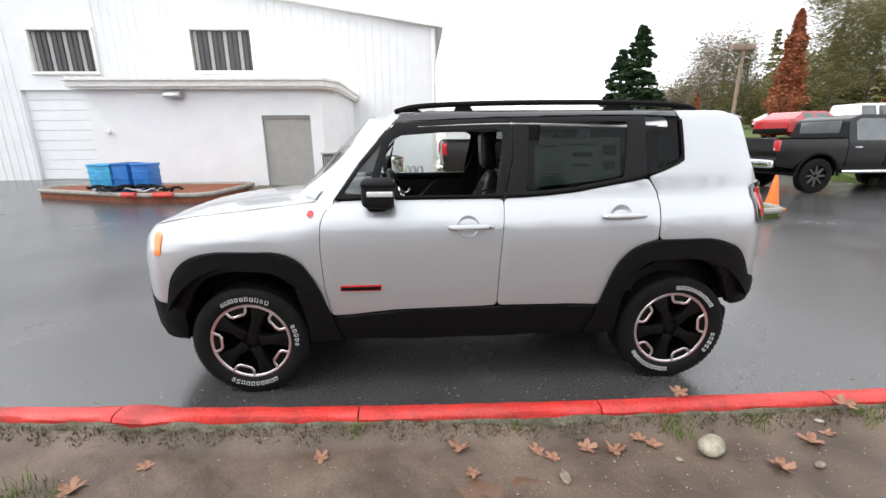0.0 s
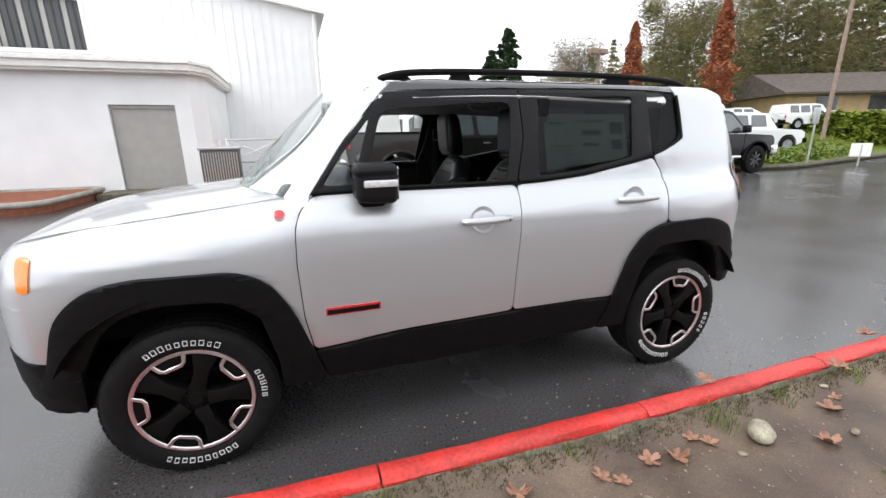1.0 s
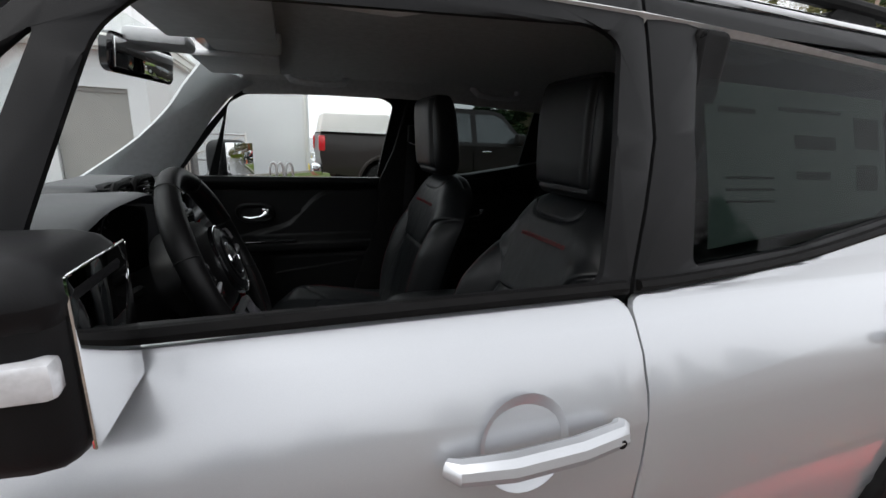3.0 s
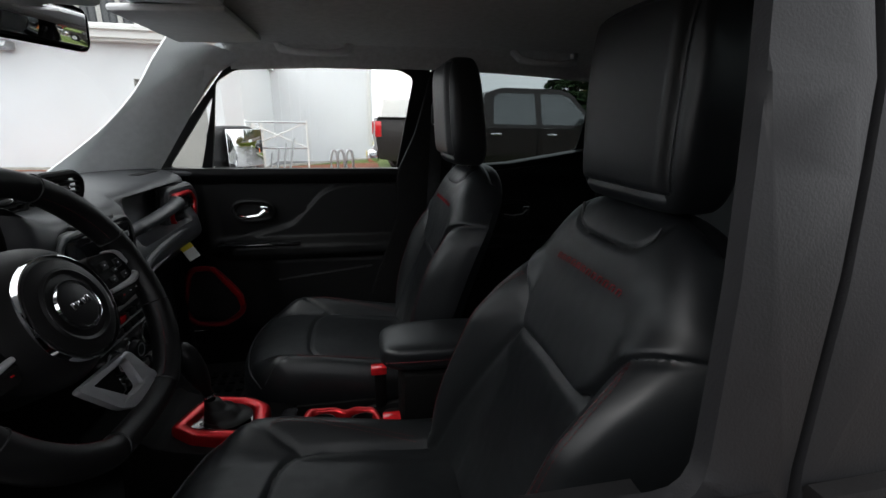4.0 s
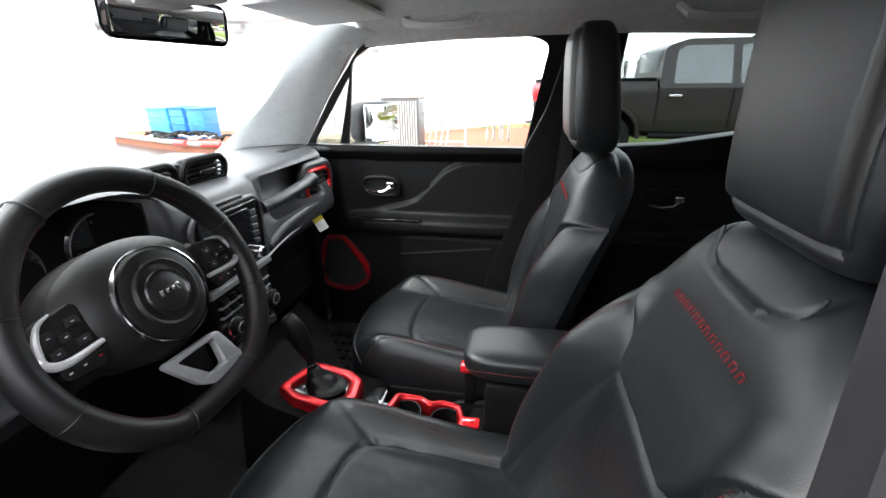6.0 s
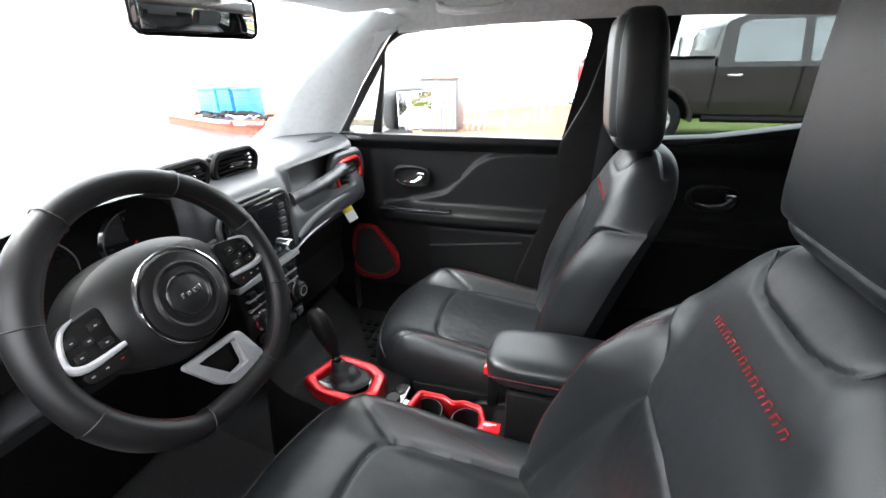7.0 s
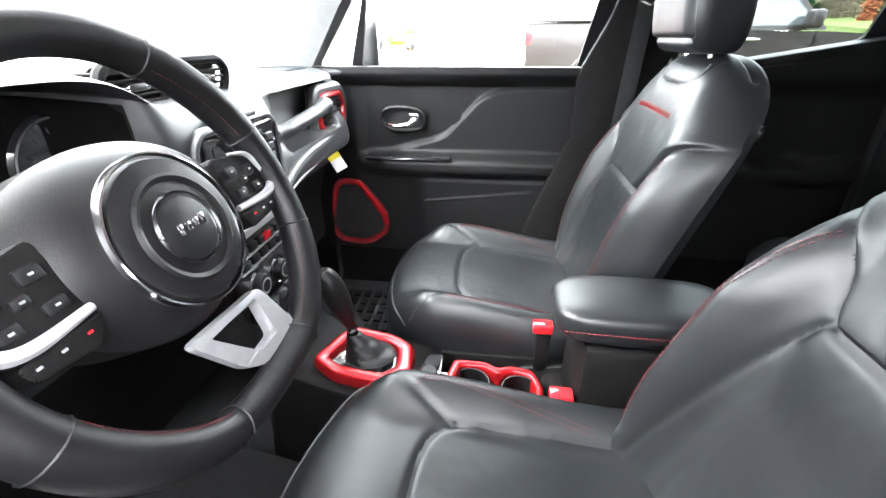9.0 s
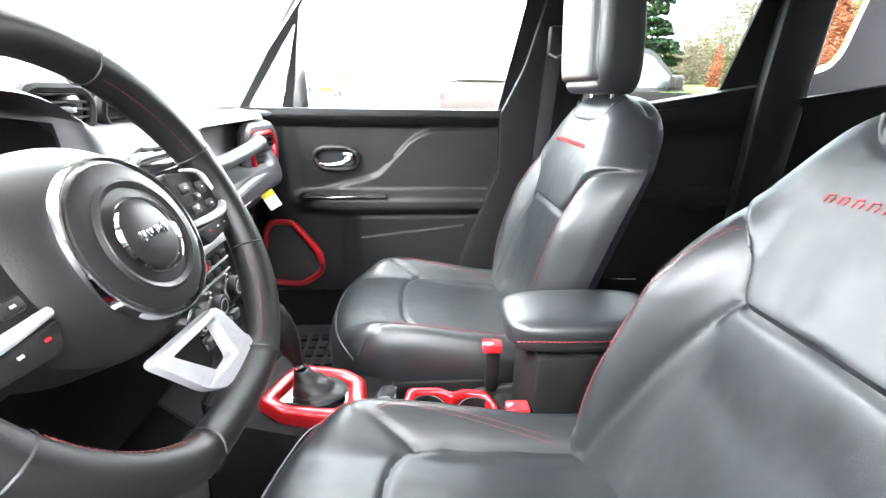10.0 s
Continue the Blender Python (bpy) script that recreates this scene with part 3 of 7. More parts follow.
    rr = part("roof_rail", tube(rail, [.012] + [.0155] * (len(rail) - 2) + [.014], 10), BLACK_PLASTIC, car, "black roof rail")
    for fx, w in ((-.31, .14), (.0, .12), (.92, .2), (1.3, .14)):
        part("rail_foot", prism(fillet([(fx - w / 2, 1.652), (fx - w / 3, 1.688 if abs(fx) < 1 and fx > -.2 else 1.670), (fx + w / 3, 1.688 if abs(fx) < 1 and fx > -.2 else 1.670), (fx + w / 2, 1.652)], .01), side * .605 - .014, side * .605 + .014), BLACK_PLASTIC, rr)
    # door mirror
    def my(a, b):
        return (min(side * a, side * b), max(side * a, side * b))
    if not near:
        continue
    mm = box(-.088, .088, -.075, .075, -.083, .083, .034, 4)
    for v in mm.verts:
        k = (v.co.x + .088) / .176
        v.co.y *= 1 - .12 * (1 - k)
        v.co.z *= 1 - .14 * (1 - k)
    mm.transform(Matrix.Translation((-.488, side * .888, 1.216)))
    mir = part("door_mirror", mm, PILLAR_BLACK, car, "black door mirror with turn lamp")
    part("mirror_foot", prism(fillet([(-.565, 1.165), (-.43, 1.165), (-.445, 1.118), (-.55, 1.118)], .02), side * .80, side * .89, .008), BLACK_PLASTIC, mir)
    part("mirror_cap", box(-.5785, -.3975, *my(.825, .9655), 1.240, 1.3010, .03, 3), PILLAR_BLACK, mir)
    part("turn_lamp", box(-.543, -.405, *my(.948, .968), 1.207, 1.236, .006), WHITE_LENS, mir, "clear turn lamp strip")
    part("mirror_glass", box(-.4025, -.3985, *my(.831, .943), 1.150, 1.286, .002), MIRROR, mir, "mirror glass")

# the far mirror, turned towards the driver
fm = Matrix.Translation((-.480, 1.008, 1.262)) @ Matrix.Rotation(math.atan2(-.54, .84), 4, "Z")
b = pillow((-.064, 0, 0), (.06, .104, .09), .5)
b.transform(fm)
mir = part("door_mirror", b, PILLAR_BLACK, car, "black door mirror with bright glass")
b = box(-.002, .004, -.092, .092, -.077, .077, .002)
b.transform(fm)
part("mirror_glass", b, MIRROR, mir, "mirror glass")
part("mirror_foot", prism(fillet([(-.61, 1.165), (-.46, 1.165), (-.48, 1.19), (-.58, 1.19)], .01), .80, .95, .006), BLACK_PLASTIC, mir)

# roof, bonnet, screens
ROOFZ = spline([-.5, -.36, -.1, .6, 1.2, 1.6, 1.75], [1.60, 1.642, 1.668, 1.682, 1.678, 1.662, 1.63])


def roof_at(x, y):
    return (x, y, ROOFZ(x) - .022 * (abs(y) / .64) ** 3)


part("roof_panel", sheet([[(-.40, -.60), (-.36, -.652), (1.245, -.652), (1.6, -.62), (1.72, -.58), (1.72, .58), (1.6, .62), (1.245, .652), (-.36, .652), (-.40, .60), (-.45, .3), (-.46, 0), (-.45, -.3)]], roof_at, .08, .012, (0, 0, -1)), SILVER, car, "silver roof")


def bonnet_at(x, y):
    w = .74 * PLAN(x)
    return (x, y, FENDER_TOP(x) + .045 * (1 - min(abs(y) / w, 1) ** 2.2) * smoothstep(-1.98, -1.75, x) + .004)


hood_edge = [(x, .735 * PLAN(x)) for x in (-1.93, -1.88, -1.8, -1.6, -1.3, -1.0, -.86)]
part("bonnet", sheet([[(x, -y) for x, y in hood_edge] + [(-.95, -.5), (-.99, 0), (-.95, .5)] + [(x, y) for x, y in reversed(hood_edge)]], bonnet_at, .06, .014, (0, 0, -1)), SILVER, car, "silver bonnet")
part("cowl", sheet([[(-.90, -.60), (-.93, -.60), (-1.06, -.35), (-1.13, 0), (-1.06, .35), (-.93, .60), (-.90, .60), (-1.0, .3), (-1.06, 0), (-1.0, -.3)]], lambda x, y: (x, y, 1.135 + .01 * (1 - abs(y))), .08, .02, (0, 0, -1)), BLACK_PLASTIC, car, "black wiper cowl")


def screen_at(u, v):
    # u across -1..1, v up 0..1
    y = u * (.70 - .085 * v)
    return (-1.12 + .515 * v + .21 * u * u + .01 * math.sin(math.pi * v) * -1, y, 1.148 + .50 * v - .012 * u * u * v)


part("windscreen", sheet([[(-1.05, 0), (1.05, 0), (1.05, 1), (-1.05, 1)]], screen_at, .1, .004, (.6, 0, -.6), lip=0), CLEAR, car, "clear windscreen")
for s in (-1, 1):
    part("wing_shoulder", sheet([[(-1.02, s * .60), (-.90, s * .64), (-.78, s * .66), (-.735, s * .80), (-.85, s * .80), (-.98, s * .735)]], lambda x, y: (x, y, FENDER_TOP(x) - .002 + .03 * smoothstep(.72, .62, abs(y)) * .3), .05, .02, (0, 0, -1)), SILVER, car)
# nose and tail
part("front_bumper", relief(40, 24, lambda u, v: (-1.955 - .10 * (1 - (2 * u - 1) ** 2) - .03 * math.sin(math.pi * v) + .04 * v, (2 * u - 1) * .55, .33 + .65 * v), (.12, 0, 0)), SILVER, car, "silver nose with upright grille")
for k in range(7):
    y = (k - 3) * .115
    face = -1.94 - .10 * (1 - (y / .55) ** 2)
    part("grille_slot", box(face - .006, face + .06, y - .035, y + .035, .78, .93, .02), GLOSS_BLACK, car)
for s in (-1, 1):
    hl = lathe([(0, -.012), (.07, -.012), (.088, 0), (.09, .05)], 36, "x")
    hl.transform(Matrix.Translation((-1.955, s * .44, .865)))
    part("headlamp", hl, WHITE_LENS, car, "round headlamp")
part("lower_bumper", relief(40, 8, lambda u, v: (-1.93 - .09 * (1 - (2 * u - 1) ** 2) + .05 * (1 - v) ** 2, (2 * u - 1) * .60, .33 + .24 * v), (.2, 0, 0)), BLACK_PLASTIC, car, "black lower bumper")
part("tailgate", relief(30, 30, lambda u, v: (1.90 + .05 * (1 - (2 * u - 1) ** 2) - .24 * smoothstep(.45, 1, v), (2 * u - 1) * (.62 - .03 * v), .62 + 1.02 * v), (-.05, 0, 0)), SILVER, car, "silver tailgate")
part("rear_screen", relief(20, 10, lambda u, v: (1.955 - .24 * smoothstep(.45, 1, .55 + .4 * v), (2 * u - 1) * .52, 1.2 + .37 * v), (-.006, 0, 0)), TINT, car, "dark rear window")
part("rear_bumper", relief(40, 10, lambda u, v: (1.83 + .12 * (1 - (2 * u - 1) ** 4) - .05 * (1 - v) ** 2, (2 * u - 1) * .70, .48 + .20 * v), (-.2, 0, 0)), BLACK_PLASTIC, car, "black rear bumper")
part("underbody", box(-1.75, 1.75, -.70, .70, .30, .42, .03), BLACK_PLASTIC, car)
for x in (-1.285, 1.285):
    for s in (-1, 1):
        # dark wheel house behind the tyre
        arch = [(x + .47 * math.cos(a), .355 + .47 * math.sin(a)) for a in [radians(26) + radians(128) * k / 14 for k in range(15)]]
        bm = bmesh.new()
        r0 = [bm.verts.new((p[0], s * .885, p[1])) for p in arch]
        r1 = [bm.verts.new((p[0], s * .58, p[1])) for p in arch]
        for k in range(14):
            bm.faces.new((r0[k], r0[k + 1], r1[k + 1], r1[k]))
        bm.faces.new(r1)
        part("wheel_house", bm, BLACK_PLASTIC, car)


def wheel(parent):
    """Tyre with block tread and white sidewall marks on a black five-spoke alloy with machined edges; axle along y, outside at -y."""
    w = part("wheel", lathe([(.246, -.092), (.250, -.098), (.242, -.102), (.232, -.096), (.224, -.07), (.22, .0), (.225, .08), (.12, .08), (.0, .08)], 60), RIM_BLACK, parent, "black five-spoke alloy wheel with white-lettered tyre")
    prof = [(.243, -.085), (.250, -.1), (.265, -.110), (.305, -.1145), (.33, -.108), (.347, -.095), (.353, -.08), (.3545, 0), (.353, .08), (.347, .095), (.33, .108), (.25, .112), (.243, .085)]
    part("tyre", lathe(prof, 72), RUBBER, w, "black all-terrain tyre")
    blocks = []
    for k in range(60):
        a = 2 * math.pi * k / 60
        for yy, hw, top in ((-.080, .016, .3535), (-.04, .017, .3566), (.008, .017, .3566), (.056, .018, .3556)):
            blocks.append(box(-.0145, .0145, yy - hw, yy + hw, .346, top, .0, 1, Matrix.Rotation(a + yy * 2, 4, "Y")))
    part("tread", join(*blocks), RUBBER, w)
    part("rim_lip", lathe([(.229, -.0985), (.234, -.1030), (.2445, -.1045), (.2475, -.1005)], 60), RIM_SILVER, w, "machined silver rim edge")
    part("hub", lathe([(0, -.085), (.028, -.085), (.032, -.078), (.06, -.07), (.066, -.05), (.066, .0)], 30), RIM_BLACK, w)
    for k in range(5):
        a = 2 * math.pi * k / 5 + .31
        sp = prism([(-.034, .05), (-.028, .13), (-.055, .232), (.055, .232), (.028, .13), (.034, .05)], -.092, -.04, .005)
        sp.transform(Matrix.Rotation(a, 4, "Y"))
        part("spoke", sp, RIM_BLACK, w)
        # machined frame of the pocket at the rim, between two spokes
        a2 = a + math.pi / 5
        u = tube([(-.066, -.100, .230), (-.050, -.1, .192), (-.034, -.099, .180), (.034, -.099, .180), (.050, -.1, .192), (.066, -.100, .230)], .0085, 8, flat=.5, up=(0, 1, 0))
        u.transform(Matrix.Rotation(a2, 4, "Y"))
        part("spoke_edge", u, RIM_SILVER, w, "machined silver edge")
        pk = prism([(-.062, .23), (-.048, .19), (.048, .19), (.062, .23)], -.094, -.05)
        pk.transform(Matrix.Rotation(a2, 4, "Y"))
        part("pocket", pk, RIM_BLACK, w)
        ln = lathe([(0, -.083), (.008, -.083), (.009, -.07)], 12)
        ln.transform(Matrix.Rotation(a, 4, "Y") @ Matrix.Translation((0, 0, .045)))
        part("lug_nut", ln, RIM_BLACK, w)
    # white sidewall marks as outlined bars round the tyre
    rt = random.Random(2)
    for start, count in ((64, 10), (-4, 5), (-118, 10)):
        for i in range(count):
            m = Matrix.Rotation(radians(90 - start - i * 6.1), 4, "Y")
            hw, z0, z1 = rt.uniform(.007, .0105), .274, rt.uniform(.295, .300)
            for a0, a1, b0, b1 in ((-hw, -hw + .0022, z0, z1), (hw - .0022, hw, z0, z1), (-hw, hw, z1 - .0022, z1), (-hw, hw, z0, z0 + .0022)):
                part("sidewall_mark", box(a0, a1, -.1165, -.112, b0, b1, .0, 1, m), TYRE_WHITE, w)
    return w


w0 = wheel(car)
WS = Matrix.Scale(.955, 4)
w0.matrix_basis = Matrix.Translation((-1.285, -.748, .343)) @ WS
for x, s in ((1.285, -1), (-1.285, 1), (1.285, 1)):
    copy_thing(w0, Matrix.Translation((x, s * .748, .343)) @ Matrix.Rotation(0 if s < 0 else math.pi, 4, "Z") @ Matrix.Rotation(.4 * x, 4, "Y"))



# ---- inside of the car ----
def groove(p, lines, width=.006):
    """How deep a seam cuts at the 2D place p: 0..1."""
    best = 0.0
    for ln in lines:
        for a, b in zip(ln, ln[1:]):
            ax, ay, bx, by = a[0], a[1], b[0], b[1]
            dx, dy = bx - ax, by - ay
            t = min(max(((p[0] - ax) * dx + (p[1] - ay) * dy) / (dx * dx + dy * dy), 0), 1)
            d2 = (p[0] - ax - t * dx) ** 2 + (p[1] - ay - t * dy) ** 2
            g = math.exp(-d2 / (width * width))
            best = max(best, g)
    return best


def soft(pts, n=5):
    return [tuple(p) for p in catmull([Vector(p) for p in pts], n)]


def both(line):
    return [line, [(-a, b) for a, b in line]]


# seat back: a across (half width .25), b height above the cushion joint
CHEST_LINE = spline([0, .06, .105, .125, .15, .178, .21, .26], [.292, .290, .289, .305, .352, .392, .415, .438])
V_SEAM = both([(a, CHEST_LINE(a)) for a in [.262 * k / 40 for k in range(41)]])
YOKE_SEAM = both(soft([(0, .502), (.05, .504), (.085, .515), (.103, .54), (.108, .575)]))
BOLSTER_SEAM = both(soft([(.168, -.02), (.160, .1), (.150, .2), (.135, .27), (.118, .295)]))
STITCH_BACK = soft([(.205, .02), (.208, .12), (.206, .2), (.205, .29), (.196, .36), (.180, .388)], 8)
BACK_H = .582
BACK_W = spline([0, .1, .3, .36, .42, .5, .56, .6], [.248, .257, .262, .260, .250, .218, .185, .155])
BOL = spline([0, .08, .15, .27, .33, .38, .42, .46, .6], [.060, .086, .098, .102, .080, .046, .018, .004, .0])
RECLINE_DRIVER = spline([-.1, 0, .15, .29, .37, .45, .55, .6], [.135, .180, .250, .310, .345, .375, .400, .405])
RECLINE_GUEST = spline([-.1, 0, .15, .29, .37, .45, .55, .6], [.105, .130, .170, .215, .242, .267, .300, .315])


def back_front(a, b, bs=1.0):
    """How far forward the leather stands at (a, b)."""
    w = BACK_W(b)
    u = min(abs(a) / w, 1)
    d = BOL(b) * bs * smoothstep(.50, .80, u) * (1 - .45 * smoothstep(.86, 1.0, u))
    d += .012 * smoothstep(-.008, .014, b - CHEST_LINE(min(abs(a), .26))) * (1 - .6 * smoothstep(.45, .55, b))
    d -= .010 * smoothstep(.28, .16, b) * (1 - smoothstep(.4, .6, u))
    d += .0011 * noise.noise((a * 18, b * 13, 4.0)) + .0005 * noise.noise((a * 60, b * 45, 8.0))
    d -= .009 * groove((a, b), V_SEAM, .0075) + .005 * groove((a, b), YOKE_SEAM, .0045) + .006 * groove((a, b), BOLSTER_SEAM, .0055)
    return d


def seat_back(origin, bs, lean):
    ox, oy, oz = origin
    bm = bmesh.new()
    nb, na, rows = 140, 144, []
    for j in range(nb + 1):
        b = -.04 + (BACK_H + .04) * j / nb
        w = BACK_W(max(b, 0))
        top = math.sqrt(max(0, 1 - max(0, (b - .52) / .063) ** 2)) if b > .52 else 1
        row = []
        for i in range(na + 1):
            u = -1 + 2 * i / na
            a = w * u
            edge = (1 - abs(u) ** 6) ** .5
            f = back_front(a, b, bs) * (edge * .75 + .25)
            row.append((ox + lean(b) - f + .075 * (1 - edge), oy + a, oz + b - .02 * (1 - top) - .05 * abs(u) ** 3 * smoothstep(.34, .55, b)))
        for i in range(25):
            u = 1 - 2 * (i + 1) / 26
            edge = (1 - abs(u) ** 4) ** .5
            row.append((ox + lean(b) + .08 + .035 * edge, oy + w * u, oz + b - .03 * (1 - top) - .05 * abs(u) ** 3 * smoothstep(.34, .55, b)))
        # the top rounds over from front to back
        mid, thick = ox + lean(b) + .05, max(.06, math.sqrt(max(0, 1 - max(0, (b - .49) / .0925) ** 2)))
        rows.append([bm.verts.new((mid + (p[0] - mid) * thick, p[1], p[2])) for p in row])
    k = len(rows[0])
    for j in range(nb):
        for i in range(k):
            bm.faces.new((rows[j][i], rows[j][(i + 1) % k], rows[j + 1][(i + 1) % k], rows[j + 1][i]))
    bm.faces.new(rows[-1])
    bm.faces.new(rows[0])
    bmesh.ops.recalc_face_normals(bm, faces=bm.faces[:])
    return bm


# cushion: a across, c from the front edge (0) to the back (.56)
CU_SEAM = both(soft([(0, .200), (.06, .201), (.11, .207), (.142, .228), (.152, .27), (.157, .35), (.16, .48), (.163, .61)]))
CU_EDGE = both(soft([(.15, .245), (.175, .19), (.21, .12), (.238, .055)]))
CU_STITCH = soft([(.196, .165), (.207, .185), (.206, .24), (.198, .32), (.185, .42), (.172, .50)], 8)


def cushion_top(a, c):
    u = min(abs(a) / .25, 1)
    z = .046 * smoothstep(.52, .86, u) * smoothstep(.0, .12, c) * (1 - .35 * smoothstep(.88, 1, u))
    z += .014 * smoothstep(0, .12, c) - .050 * smoothstep(.12, .55, c)
    z += .006 * math.cos(a / .25 * 1.5) + .0010 * noise.noise((a * 17, c * 15, 2.0)) + .0005 * noise.noise((a * 55, c * 50, 6.0))
    z -= .006 * groove((a, c), CU_SEAM, .006) + .005 * groove((a, c), CU_EDGE, .005)
    return z


def cushion_mesh(origin, half=.25):
    ox, oy, oz = origin
    bm = bmesh.new()
    nc, na, rows = 110, 100, []
    for j in range(nc + 1):
        c = .60 * j / nc
        w = half - .035 * (1 - min(c / .12, 1)) ** 2
        row = []
        for i in range(na + 1):
            u = -1 + 2 * i / na
            side, fr = (1 - abs(u) ** 9), 1 - max(0, 1 - c / .06) ** 2.2
            z = cushion_top(w * u * .25 / half, c) - .055 * (1 - side ** .5) - .06 * (1 - fr ** .5)
            row.append(bm.verts.new((ox + c + .018 * (1 - side) + .045 * u * u * (1 - c / .52), oy + w * u, oz + z)))
        rows.append(row)
    for j in range(nc):
        for i in range(na):
            bm.faces.new((rows[j][i], rows[j][i + 1], rows[j + 1][i + 1], rows[j + 1][i]))
    ring = rows[0][:-1] + [r[-1] for r in rows[:-1]] + rows[-1][:0:-1] + [r[0] for r in rows[:0:-1]]
    low = []
    for dz, s in ((-.085, 1.004), (-.10, .99), (-.16, .95)):
        low.append([bm.verts.new((ox + .26 + (v.co.x - ox - .26) * s, oy + (v.co.y - oy) * s, oz + dz)) for v in ring])
    prev = ring
    n = len(ring)
    for lv in low:
        for i in range(n):
            bm.faces.new((prev[i], lv[i], lv[(i + 1) % n], prev[(i + 1) % n]))
        prev = lv
    bm.faces.new(prev)
    bmesh.ops.recalc_face_normals(bm, faces=bm.faces[:])
    return bm


def headrest_mesh(cx, cy, z0, h, lean, ws=1.0):
    """Rounded restraint with an inset face panel and piping groove."""
    bm = bmesh.new()
    nj, ni, rows = 84, 200, []
    for j in range(nj + 1):
        v = j / nj
        k = (1 - abs(2 * v - 1) ** 5) ** .5
        row = []
        for i in range(ni):
            t = 2 * math.pi * i / ni
            ct, st = math.cos(t), math.sin(t)
            e = .42
            x, y = math.copysign(abs(ct) ** e, ct), math.copysign(abs(st) ** e, st)
            hw, hd = (.125 + .012 * math.sin(v * 3)) * (.82 + .18 * k), (.062 - .012 * v) * (.55 + .45 * k)
            px, py = x * hd, y * hw * ws
            if x < -.5:
                py_, pz_ = abs(y) * hw, abs(v - .53) * h
                inset = smoothstep(.112, .098, py_) * smoothstep(h * .46, h * .40, pz_)
                px -= .007 * inset - .009 * math.exp(-((py_ - .105) / .006) ** 2 if pz_ < h * .43 else -((pz_ - h * .43) / .007) ** 2 if py_ < .105 else -9)
            row.append(bm.verts.new((cx + px + lean * v, cy + py, z0 + h * v)))
        rows.append(row)
    for j in range(nj):
        for i in range(ni):
            bm.faces.new((rows[j][i], rows[j][(i + 1) % ni], rows[j + 1][(i + 1) % ni], rows[j + 1][i]))
    bm.faces.new(rows[0])
    bm.faces.new(rows[-1])
    bmesh.ops.recalc_face_normals(bm, faces=bm.faces[:])
    return bm


def stitches(points, parent, mat=RED_FLAT, r=.0008, dash=.006, gap=.0035):
    """A sewn line as short raised dashes, joined."""
    pts = [Vector(p) for p in points]
    bms, acc = [], 0.0
    seg = [(a, b, (b - a).length) for a, b in zip(pts, pts[1:])]
    total = sum(s[2] for s in seg)

    def at(d):
        for a, b, l in seg:
            if d <= l:
                return a + (b - a) * (d / l)
            d -= l
        return pts[-1]
    while acc + dash < total:
        bms.append(tube([at(acc), at(acc + dash / 2), at(acc + dash)], r, 4))
        acc += dash + gap
    return part("stitching", join(*bms), mat, parent, "red stitching")


